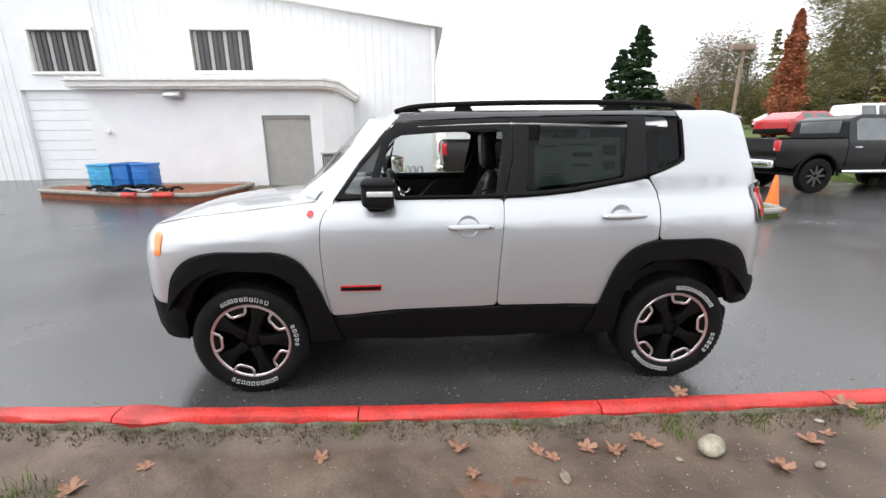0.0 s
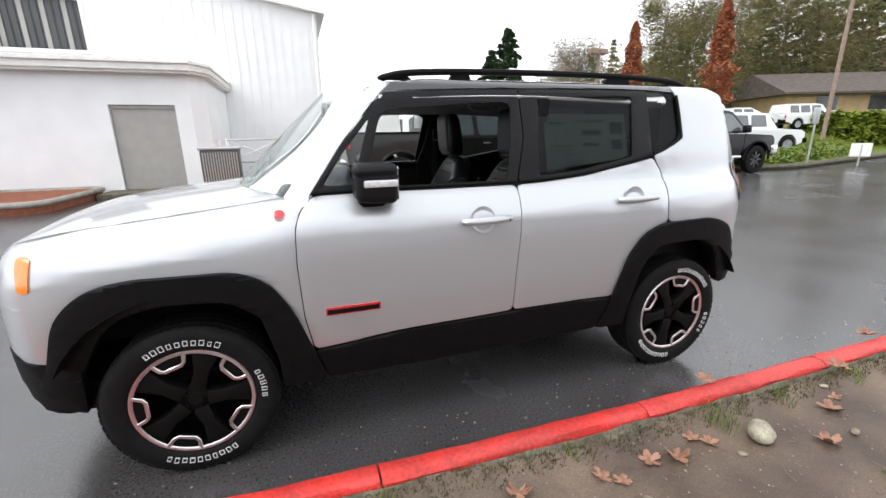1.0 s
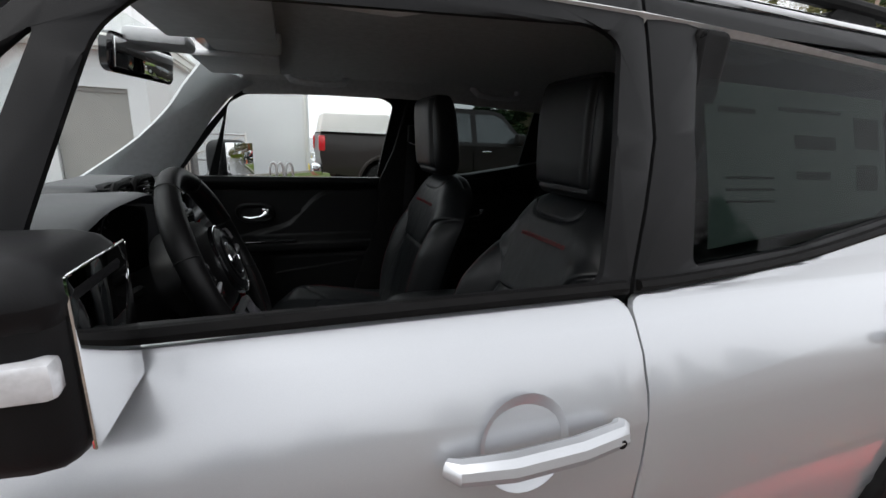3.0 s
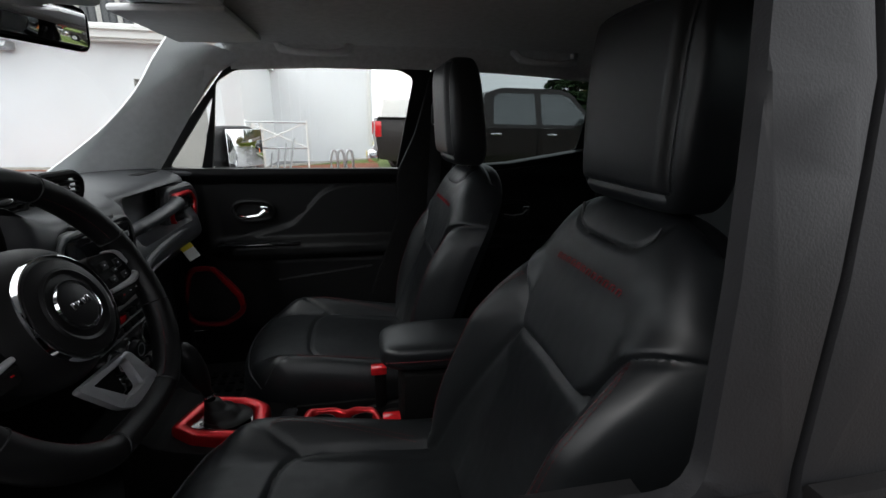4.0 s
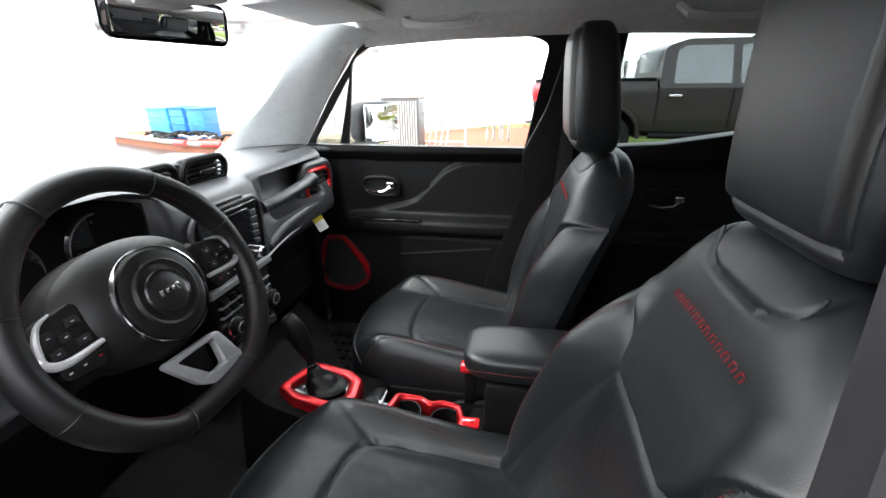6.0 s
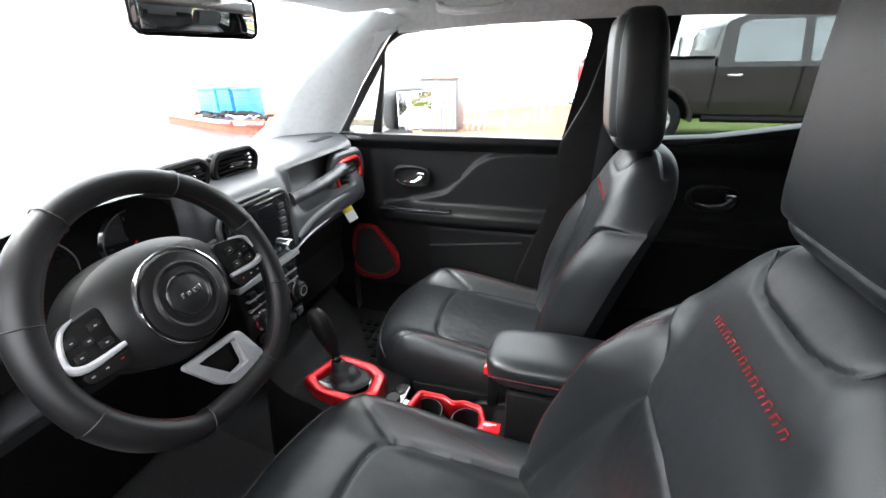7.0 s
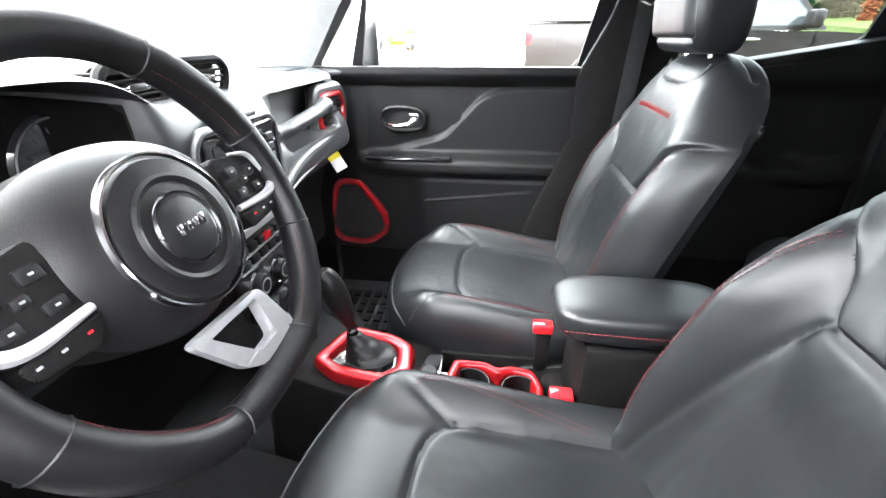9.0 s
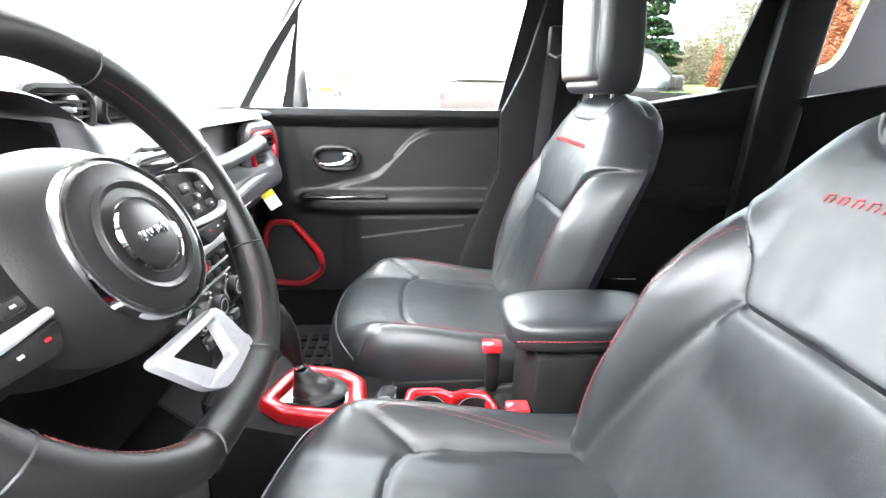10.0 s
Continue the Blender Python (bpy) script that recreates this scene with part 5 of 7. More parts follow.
# instrument cluster
for y in (-.40, -.235):
    dl = lathe([(0, .0), (.055, .0), (.062, .008), (.066, .004)], 40, "x")
    dl.transform(Matrix.Translation((-.622, y, 1.150)))
    d = part("dial", dl, GLOSS_BLACK, dash, "black instrument dial")
    rg = lathe([(.0585, .0085), (.0600, .0098), (.0615, .0085)], 40, "x")
    rg.transform(Matrix.Translation((-.622, y, 1.150)))
    part("dial_ring", rg, SATIN_TRIM, dash)
    for k in range(11):
        a = radians(-40 + k * 26)
        part("dial_mark", box(-.614, -.6125, -.0006, .0006, .044, .050, 0, 1, Matrix.Translation((0, y, 1.150)) @ Matrix.Rotation(a, 4, "X")), SATIN_TRIM, dash)
    part("needle", box(-.612, -.610, -.0015, .0015, 0, .045, 0, 1, Matrix.Translation((0, y, 1.150)) @ Matrix.Rotation(radians(140), 4, "X")), RED_LENS, dash)

# steering wheel, built flat and then tilted
TILT = Matrix.Translation((-.369, -.357, 1.138)) @ Matrix.Rotation(radians(-22), 4, "Y") @ Matrix.Scale(1.117, 4) @ Matrix.Translation((-.0685, .006, .004))
TURN = TILT.to_3x3()


def sw(x, y, z):
    return TILT @ Vector((x, y, z))


MID = TILT @ Matrix.Translation((.042, -.008, .004))


def sm(x, y, z):
    return MID @ Vector((x, y, z))


def rim_at(a, r=.170):
    s = math.sin(a)
    return Vector((.045, r * math.cos(a) - .006, r * (s if s > -.9 else -.9 + (s + .9) * .4) - .01))


rim_r = []
ring = []
for k in range(96):
    a = 2 * math.pi * k / 96
    ring.append(TILT @ rim_at(a))
    grip = max(math.exp(-((abs(math.degrees(a) % 360 - c)) / 22) ** 2) for c in (35, 145, 215, 325))
    rim_r.append(.0190 + .0028 * grip)
steer = part("steering_wheel", tube(ring, rim_r, 16, True, up=TURN @ Vector((1, 0, 0))), GRIP, car, "black leather steering wheel with silver spokes")
for deg in (20, 62, 118, 160, 200, 248, 292, 340):
    a = radians(deg)
    c = rim_at(a)
    u = Vector((0, math.cos(a), math.sin(a)))
    rg = [TILT @ (c + (u * math.cos(t) + Vector((1, 0, 0)) * math.sin(t)) * .0190) for t in [2 * math.pi * j / 16 for j in range(16)]]
    part("rim_seam", tube(rg, .0011, 4, True, up=TURN @ Vector((0, -math.sin(a), math.cos(a)))), TRIM, steer)
for lo, hi in ((295, 338), (22, 60), (202, 246), (120, 158)):
    pts = []
    for k in range(24):
        a = radians(lo + (hi - lo) * k / 23)
        pts.append(TILT @ (rim_at(a, .1535) + Vector((.0095, 0, 0))))
    stitches(pts, steer, RED_THREAD, .0006, .003, .002)


def pad_at(u, v):
    a, b = 2 * u - 1, 2 * v - 1
    # square mapped to a rounded shield, narrower at its foot
    e, f = a * math.sqrt(max(0, 1 - b * b / 2)), b * math.sqrt(max(0, 1 - a * a / 2))
    r = min(1, math.hypot(e, f))
    return sm(-.016 + .036 * (1 - r ** 3.2), e * (.112 + .012 * f) - .003, f * .084 - .006)


part("airbag_pad", relief(48, 48, pad_at, TURN @ Vector((-.05, 0, 0))), GRIP, steer, "black airbag pad")
HUB = MID @ Matrix.Translation((-.034, .002, -.008))
for prof, mt, nm in (([(.0635, .050), (.0645, .0540), (.0660, .0534), (.0668, .046)], CHROME, "chrome_ring"), ([(.0, .054), (.052, .056), (.060, .053), (.062, .048)], GRIP, "centre_disc"), ([(.0, .0605), (.024, .0605), (.028, .058)], TRIM, "badge_disc"), ([(.0290, .0575), (.0303, .0606), (.0316, .0575)], CHROME, "chrome_ring"), ([(.040, .0565), (.044, .0585), (.047, .0565)], TRIM, "centre_step")):
    b = lathe(prof, 56, "x")
    b.transform(HUB)
    part(nm, b, mt, steer)
# maker's mark as plain chrome bars
for k, (y, h) in enumerate([(-.0135, .010), (-.0055, .007), (.0035, .007), (.0125, .009)]):
    b = box(.0605, .0620, -.0026, .0026, -h / 2, h / 2, .0008)
    b.transform(HUB @ Matrix.Translation((0, -y, .001)))
    part("badge_bar", b, CHROME, steer)
for s in (-1, 1):
    # silver frame round the switch pod, and the arm that carries it to the rim
    dx = .012 if s > 0 else 0
    outline = [(s * .088, .034), (s * (.128 + dx), .027), (s * (.146 + dx), .003), (s * (.148 + dx), -.024), (s * (.125 + dx), -.034), (s * .088, -.036)]
    frame_line = [(s * .118, .031), (s * (.134 + dx), .024), (s * (.146 + dx), .004), (s * (.148 + dx), -.014), (s * (.130 + dx), -.023), (s * .088, -.021)]
    fr = catmull([sm(.006, y, z) for y, z in frame_line], 5)
    swell = spline([0, .2, .5, .7, 1], [.0014, .003, .0056, .0058, .0036])
    part("spoke_frame", tube(fr, [swell(k / (len(fr) - 1)) for k in range(len(fr))], 8), SATIN_SILVER, steer, "satin silver spoke frame")
    pd = prism(fillet(outline, .008), -.024, .004, .003, "yz")
    pd.transform(MID)
    part("switch_pod", pd, BLACK_PLASTIC, steer)
    part("spoke_arm", tube([sm(-.03, s * .06, -.004), sm(-.024, s * .12, -.006), sm(-.012, s * .15, -.008), sm(-.002, s * .172, -.012)], [.034, .03, .022, .014], 10, flat=.45, up=TURN @ Vector((1, 0, 0))), TRIM, steer)
    for dy, dz, w2, h2 in ((.103, .014, .010, .007), (.132, .009, .009, .008), (.103, -.009, .010, .006), (.132, -.010, .009, .006), (.117, .002, .007, .005)):
        b = box(.002, .0065, -w2 * .8, w2 * .8, -h2 * .8, h2 * .8, .002)
        b.transform(MID @ Matrix.Translation((0, s * (dy + dx * .5), dz)))
        part("wheel_button", b, TRIM, steer)
        b = box(.0066, .0071, -.0016, .0016, -.0008, .0008, 0)
        b.transform(MID @ Matrix.Translation((0, s * (dy + dx * .5), dz)))
        part("button_mark", b, SATIN_SILVER, steer)
    b = prism(fillet([(s * .084, -.026), (s * .112, -.027), (s * (.144 + dx), -.027), (s * (.140 + dx), -.042), (s * .095, -.046)], .006), -.02, .0065, .003, "yz")
    b.transform(MID)
    part("phone_keys", b, BLACK_PLASTIC, steer)
    for dy, mt in ((.100, RED_LENS), (.118, SATIN_SILVER), (.134, SATIN_SILVER)):
        b = box(.0066, .0072, -.0018, .0018, -.0009, .0009, 0)
        b.transform(MID @ Matrix.Translation((0, s * (dy + dx * .5), -.034)))
        part("button_mark", b, mt, steer)
    part("column_stalk", tube([sw(-.08, s * .04, .01), sw(-.075, s * .12, .02), sw(-.07, s * .19, .03)], [.012, .009, .008], 8), TRIM, steer)
# lower spoke: a satin silver outline round a dark plate
spoke_o = fillet([(-.056, -.086), (.046, -.092), (.064, -.148), (.054, -.157), (.004, -.159), (-.024, -.140)], .010)
spoke_i = fillet([(-.036, -.095), (.030, -.100), (.026, -.138), (.000, -.139)], .006)
part("lower_spoke", sheet([spoke_o, spoke_i], lambda y, z: sw(.046 - .1 * max(0, z + .1), y, z), .03, .012, TURN @ Vector((-1, 0, 0))), SPOKE_SILVER, steer, "satin silver lower spoke")
part("spoke_plate", sheet([spoke_i], lambda y, z: sw(.026 - .1 * max(0, z + .1), y, z), .03, .008, TURN @ Vector((-1, 0, 0))), BLACK_PLASTIC, steer)
part("column", tube([sw(-.05, 0, -.01), sw(-.22, 0, -.02)], .055, 16), TRIM, steer)

before_console = set(car.children)
# centre console with red gear surround and cup holders
con = part("centre_console", prism(fillet([(-.50, .42), (-.46, .78), (-.40, .72), (-.145, .655), (-.135, .57), (.09, .565), (.10, .625), (.30, .62), (.34, .42)], .02), -.105, .105, .01), BLACK_PLASTIC, car, "black centre console")
bez = fillet([(-.385, -.05), (-.36, .035), (-.335, .075), (-.235, .075), (-.19, .05), (-.18, -.03), (-.22, -.075), (-.335, -.075)], .012)
bez_in = fillet([(-.352, -.035), (-.333, .022), (-.318, .045), (-.25, .045), (-.225, .03), (-.218, -.02), (-.242, -.047), (-.325, -.047)], .01)


bez, bez_in = ([(-.290 + (x + .288) * 1.0, y * 1.02 - .006) for x, y in lp] for lp in (bez, bez_in))


def console_z(x):
    return .712 - .16 * (x + .385) + .012


part("gear_surround", bezel(bez, bez_in, console_z, .015), RED_TRIM, con, "red gear lever surround", 60)
part("gear_plate", sheet([bez_in], lambda x, y: (x, y, console_z(x)), .05, .01, (0, 0, -1)), GLOSS_BLACK, con)
for k in range(4):
    part("gear_mark", box(-.335 + k * .02, -.328 + k * .02, -.03, -.022, console_z(-.33 + k * .02) + .0005, console_z(-.33 + k * .02) + .0015, 0), TAG_WHITE, con)
ga = bmesh.new()
g_rows = []
for k in range(9):
    q = k / 8
    rr = (.043 * (1 - q) ** 1.1 + .013, .034 * (1 - q) ** 1.1 + .012)
    g_rows.append([ga.verts.new((-.280 - .037 * q + rr[0] * math.cos(t) * (1 + .07 * math.sin(9 * t) * q * (1 - q) * 3), .0 + .004 * q + rr[1] * math.sin(t), console_z(-.268) + .004 + .052 * q ** 1.2 + .004 * math.sin(16 * q))) for t in [2 * math.pi * i / 28 for i in range(28)]])
for ra, rb_ in zip(g_rows, g_rows[1:]):
    for i in range(28):
        ga.faces.new((ra[i], ra[(i + 1) % 28], rb_[(i + 1) % 28], rb_[i]))
bmesh.ops.recalc_face_normals(ga, faces=ga.faces[:])
part("gear_gaiter", ga, GRIP, con, "black leather gear gaiter", 70)
part("gear_lever", tube(catmull([(-.317, .004, .765), (-.325, .004, .80), (-.336, .003, .838), (-.350, .001, .880), (-.362, -.001, .912)], 4), [.009, .010, .011, .013, .016, .019, .021, .023, .0245, .0255, .026, .026, .025, .024, .021, .018, .012], 18), GRIP, con, "black gear knob")
part("gear_collar", lathe([(.012, 0), (.0135, .004), (.012, .009)], 20, "z"), CHROME, con).matrix_basis = Matrix.Translation((-.317, .004, .768))
part("drive_selector", prism(fillet([(-.175, .0), (-.16, .05), (-.125, .05), (-.125, -.06), (-.165, -.06)], .01), .655, .682, .004, "xy"), GLOSS_BLACK, con)
kn = lathe([(0, .016), (.016, .016), (.018, .012), (.0185, 0)], 24, "z")
kn.transform(Matrix.Translation((-.15, -.02, .68)))
part("selector_knob", kn, TRIM, con)
cup_o = fillet([(-.125, -.055), (-.105, .045), (-.03, .05), (-.005, .035), (.02, .05), (.075, .045), (.095, -.01), (.075, -.075), (.01, -.07), (-.015, -.055), (-.04, -.07), (-.1, -.075)], .014)
cup_i = fillet([(-.1, -.045), (-.085, .025), (-.035, .03), (-.005, .014), (.025, .03), (.062, .025), (.075, -.01), (.06, -.055), (.012, -.048), (-.013, -.034), (-.042, -.048), (-.09, -.052)], .01)
part("cup_holder_trim", bezel(cup_o, cup_i, lambda x: .662 - .09 * (x + .1), .018), RED_TRIM, con, "red cup holder surround", 60)
for s in (-1, 1):
    part("console_side", box(-.14, .098, min(s * .095, s * .106), max(s * .095, s * .106), .50, .648, .003), BLACK_PLASTIC, con)
for x in (-.062, .042):
    cw = lathe([(0, -.07), (.034, -.07), (.037, 0), (.04, .0)], 24, "z")
    cw.transform(Matrix.Translation((x, -.012, .672 - .09 * (x + .1))))
    part("cup_well", cw, GRIP, con)
part("handbrake_switch", box(-.13, -.11, -.05, .0, .665, .678, .004), SATIN_SILVER, con)
arm = pillow((.250, .008, .862), (.162, .084, .036), .5)
armrest = part("armrest", arm, LEATHER, con, "black padded armrest with red stitching")
part("armrest_bin", box(.14, .365, -.078, .092, .60, .828, .015), BLACK_PLASTIC, con)
stitches([(.10 + .29 * k / 12, -.0765, .866 - .004 * math.sin(k / 12 * 3)) for k in range(13)], con)
# seat belt buckles, red
for x, y, z, s in ((.088, .088, .752, 1), (.112, -.075, .715, -1)):
    part("buckle_stem", box(x - .012, x + .02, y - .008, y + .008, z - .13, z - .012, .006), BLACK_PLASTIC, con)
    part("belt_buckle", box(x - .022, x + .022, y - .015, y + .015, z - .014, z + .008, .004), RED_LENS, con, "red seat belt buckle")
# the console stands a little forward of its first lines
for ob in set(car.children) - before_console:
    ob.location = (-.060, 0, -.030)
# glove box and floor mats
part("glove_box", box(-.74, -.675, .2, .62, .66, .87, .02), TRIM, dash)
for y in (-.38, .38):
    mt = part("floor_mat", relief(24, 24, lambda u, v, y=y: (-.88 + .62 * u, y + (v - .5) * .5, .44 + .20 * smoothstep(.45, 0, u)), (0, 0, -.015)), CARPET, car, "black rubber floor mat")
    nb = []
    for i in range(9):
        for j in range(9):
            xx, yy = -.62 + i * .037, y - .2 + j * .048
            nb.append(box(xx, xx + .022, yy, yy + .03, .44 + .20 * smoothstep(.45, 0, (xx + .88) / .62), .448 + .20 * smoothstep(.45, 0, (xx + .88) / .62), 0))
    part("mat_studs", join(*nb), RUBBER, mt)
# window sticker sheet inside the rear door glass
stk = side_panel("window_sticker", [(.40, 1.225), (.40, 1.50), (.90, 1.50), (.90, 1.29), (.86, 1.27)], PAPER, car, -1, -.016, thick=.001, label="printed sheet inside the rear window")
for x0, x1, z0, z1 in ((.62, .74, 1.395, 1.42), (.62, .72, 1.34, 1.355), (.43, .52, 1.45, 1.46), (.80, .88, 1.40, 1.46), (.80, .87, 1.32, 1.37), (.44, .56, 1.30, 1.305), (.44, .56, 1.32, 1.325), (.44, .56, 1.34, 1.345), (.58, .76, 1.46, 1.468)):
    side_panel("print_bar", [(x0, z0), (x0, z1), (x1, z1), (x1, z0)], INK, stk, -1, -.0145, thick=.001)


# ---- ground, kerb, verge ----
ground = finish("ground", sheet([[(-400, -400), (400, -400), (400, 400), (-400, 400)]], lambda x, y: (x, y, 0), 100, .3, (0, 0, -1), lip=0), ASPHALT)
tagged(ground, "wet dark grey asphalt yard", "asphalt", kind="structure")

KERB = spline([-14, -6, -2.5, -.6, 1.0, 2.4, 6, 16, 40], [-.75, -.98, -1.17, -1.285, -1.315, -1.31, -1.28, -1.2, -1.0])
kerb = tagged(new("kerb"), "red-painted concrete kerb, worn at its joints", "kerb", kind="structure")
rk = random.Random(4)
x = -13.1
while x < 24:
    x1 = x + 1.25
    n = 14
    bm = bmesh.new()
    rows = []
    for i in range(n + 1):
        xx = x + .004 + (1.242) * i / n
        yc = KERB(xx)
        lump = .02 * math.exp(-((xx + 1.72) / .14) ** 2)
        j = lambda s=.004: rk.uniform(-s, s)
        rows.append([bm.verts.new(p) for p in ((xx, yc + .085 + j(), -.03), (xx, yc + .075 + lump + j(), .105 + j()), (xx, yc + .06 + lump + j(), .14 + j()), (xx, yc + .04, .152 + j()), (xx, yc - .002, .153 + j()), (xx, yc - .024 - lump * 1.5 + j(), .146 + j()), (xx, yc - .036 - lump * 1.5 + j(), .128 + j()), (xx, yc - .04, .0))])
    for i in range(n):
        for k in range(7):
            bm.faces.new((rows[i][k], rows[i][k + 1], rows[i + 1][k + 1], rows[i + 1][k]))
    bm.faces.new(rows[0])
    bm.faces.new(rows[-1])
    bmesh.ops.recalc_face_normals(bm, faces=bm.faces[:])
    ks = part("kerb_stone", bm, KERB_RED, kerb)
    x = x1
# bare concrete footing behind the paint
rows = []
bm = bmesh.new()
for i in range(520):
    xx = -14 + 40 * i / 519
    yc = KERB(xx)
    rows.append([bm.verts.new(p) for p in ((xx, yc - .042, .0), (xx, yc - .0425, .125 + rk.uniform(-.012, .004)), (xx, yc - .055, .112 + rk.uniform(-.01, .01)), (xx, yc - .085 + rk.uniform(-.015, .015), .07), (xx, yc - .13, .0))])
for i in range(519):
    for k in range(4):
        bm.faces.new((rows[i][k], rows[i][k + 1], rows[i + 1][k + 1], rows[i + 1][k]))
bmesh.ops.recalc_face_normals(bm, faces=bm.faces[:])
part("footing", bm, KERB_GREY, kerb, "dirty bare concrete footing")


def verge_z(x, y):
    d = KERB(x) - .10 - y
    return .055 + .03 * min(d, 1) + .05 * smoothstep(.09, -.05, d) + .018 * noise.noise((x * 1.3, y * 1.3, 0)) + .012 * noise.noise((x * 6, y * 6, 3)) + .007 * noise.noise((x * 19, y * 19, 3)) + .003 * noise.noise((x * 47, y * 47, 5)) - .03 * math.exp(-(((x + .02) / .35) ** 2 + ((y + 1.72) / .16) ** 2))


bm = bmesh.new()
xs = [-14, -11, -9, -7, -6, -5, -4.2] + [-3.6 + .022 * i for i in range(310)] + [3.3, 3.8, 4.4, 5, 6, 8, 11, 15, 20, 26]
ys = [-.035, -.01, .015] + [.04 + .022 * i for i in range(58)] + [1.4, 1.6, 2, 2.5, 3, 4, 6, 10, 20, 40]
grid = [[bm.verts.new((a, KERB(a) - .085 - d, verge_z(a, KERB(a) - .085 - d))) for d in ys] for a in xs]
for i in range(len(xs) - 1):
    for k in range(len(ys) - 1):
        bm.faces.new((grid[i][k], grid[i][k + 1], grid[i + 1][k + 1], grid[i + 1][k]))
bmesh.ops.recalc_face_normals(bm, faces=bm.faces[:])
verge = tagged(finish("verge", bm, DIRT), "muddy trodden soil verge beside the kerb", "soil", kind="structure")
pd = lathe([(0, .004), (.9, .004), (1.0, 0)], 30, "z")
for v in pd.verts:
    a = math.atan2(v.co.y, v.co.x)
    k = 1 + .2 * math.sin(3 * a) + .15 * math.sin(5 * a + 1)
    v.co.x, v.co.y = -.02 + v.co.x * .26 * k, -1.72 + v.co.y * .12 * k
    v.co.z += .034
tagged(finish("puddle", pd, MUD), "shallow muddy puddle in the soil", "puddle", kind="structure")


def leaf(seed):
    """A curled lobed leaf with thickness."""
    r = random.Random(seed)
    pts = []
    size, wide = r.uniform(.032, .05), r.uniform(.75, 1.05)
    for k in range(40):
        a = 2 * math.pi * k / 40
        lobe = abs(math.sin(2.5 * (a + math.pi / 2))) ** .7
        rad = size * (.42 + .58 * lobe) * r.uniform(.86, 1.14) * (.55 if abs(a - 1.5 * math.pi) < .25 else 1)
        pts.append((rad * math.cos(a) * wide, rad * math.sin(a) * 1.15))
    curl, fold, tw = r.uniform(3, 12), r.uniform(.1, .5), r.uniform(-6, 6)
    return sheet([pts], lambda x, y: (x, y, .003 + curl * x * x + fold * abs(x) * .4 + 3 * y * y + tw * x * y + .003 * noise.noise((x * 60, y * 60, seed))), .012, .0012, (0, 0, -1), lip=0)


leaves = [finish("fallen_leaf", leaf(s), LEAF_BROWN) for s in range(9)]
for lf in leaves:
    tagged(lf, "curled brown fallen leaf on the soil", "leaf", "fallen leaves")
LEAF_AT = [(-1.78, -1.62), (-1.55, -1.5), (-.10, -1.47), (.27, -1.50), (.33, -1.55), (.52, -1.50), (.64, -1.53), (.78, -1.47), (.83, -1.52), (1.6, -1.55), (1.75, -1.48), (.02, -1.86), (.2, -1.9), (-2.3, -1.45), (2.3, -1.46), (1.32, -1.7), (2.1, -1.6), (-.75, -1.5), (3.1, -1.5), (2.8, -1.55), (1.9, -1.4), (-.05, -1.62), (.1, -1.2), (1.12, -1.24), (2.5, -1.22)]
rl = random.Random(9)
for k, (a, b) in enumerate(LEAF_AT):
    z = verge_z(a, b) if b < KERB(a) - .09 else (.0 if b > KERB(a) + .09 else .154)
    m = Matrix.Translation((a, b, z + .002)) @ Matrix.Rotation(rl.uniform(0, 6), 4, "Z") @ pose(0, 0, 0, rl.uniform(-8, 8), rl.uniform(-8, 8))
    if k < 9:
        leaves[k].matrix_world = m
    else:
        copy_thing(leaves[k % 9], m)


def pebble(r, seed):
    bm = bmesh.new()
    bmesh.ops.create_icosphere(bm, subdivisions=3, radius=1)
    for v in bm.verts:
        v.co *= 1 + .12 * noise.noise(v.co * 1.4 + Vector((seed, 0, 0)))
        v.co = Vector((v.co.x * r * 1.32, v.co.y * r * .85, v.co.z * r * .56))
    return bm


for a, b, r, seed in ((1.09, -1.565, .062, 1), (.35, -1.68, .028, 2), (1.75, -1.43, .016, 3), (.62, -1.86, .02, 4), (-.9, -1.75, .014, 5), (.9, -1.62, .015, 6), (1.5, -1.7, .02, 7)):
    st = finish("stone", pebble(r, seed), STONE if seed in (1, 3) else GRIT)
    st.matrix_world = Matrix.Translation((a, b, verge_z(a, b) + r * .45)) @ Matrix.Rotation(-.4 + seed, 4, "Z")
    tagged(st, "smooth pale rounded stone lying on the soil" if seed == 1 else "small grey pebble lying on the soil", "stone", "loose stones")


def tufts(name, spots, seed, label, h=(.03, .08), mat=GRASS, per=60):
    """Grass as thin bent blades, one mesh."""
    r = random.Random(seed)
    verts, faces = [], []
    for cx, cy, cz, rad in spots:
        for _ in range(int(per * rad / .1)):
            a, d = r.uniform(0, 6.28), rad * math.sqrt(r.random())
            x, y = cx + d * math.cos(a), cy + d * math.sin(a)
            hh, t = r.uniform(*h), r.uniform(0, 6.28)
            z = cz(x, y) if callable(cz) else cz
            dx, dy, w = math.cos(t), math.sin(t), .0022
            b = len(verts)
            lean = r.uniform(.1, .8) * hh
            verts += [(x - dy * w, y + dx * w, z - .01), (x + dy * w, y - dx * w, z - .01), (x + dx * lean * .4 + dy * w * .7, y + dy * lean * .4 - dx * w * .7, z + hh * .6), (x + dx * lean * .4 - dy * w * .7, y + dy * lean * .4 + dx * w * .7, z + hh * .6), (x + dx * lean, y + dy * lean, z + hh)]
            faces += [(b, b + 1, b + 2, b + 3), (b + 3, b + 2, b + 4)]
    me = bpy.data.meshes.new(name)
    me.from_pydata(verts, [], faces)
    me.materials.append(mat)
    return tagged(new(name, me), label, "grass", kind="stuff")


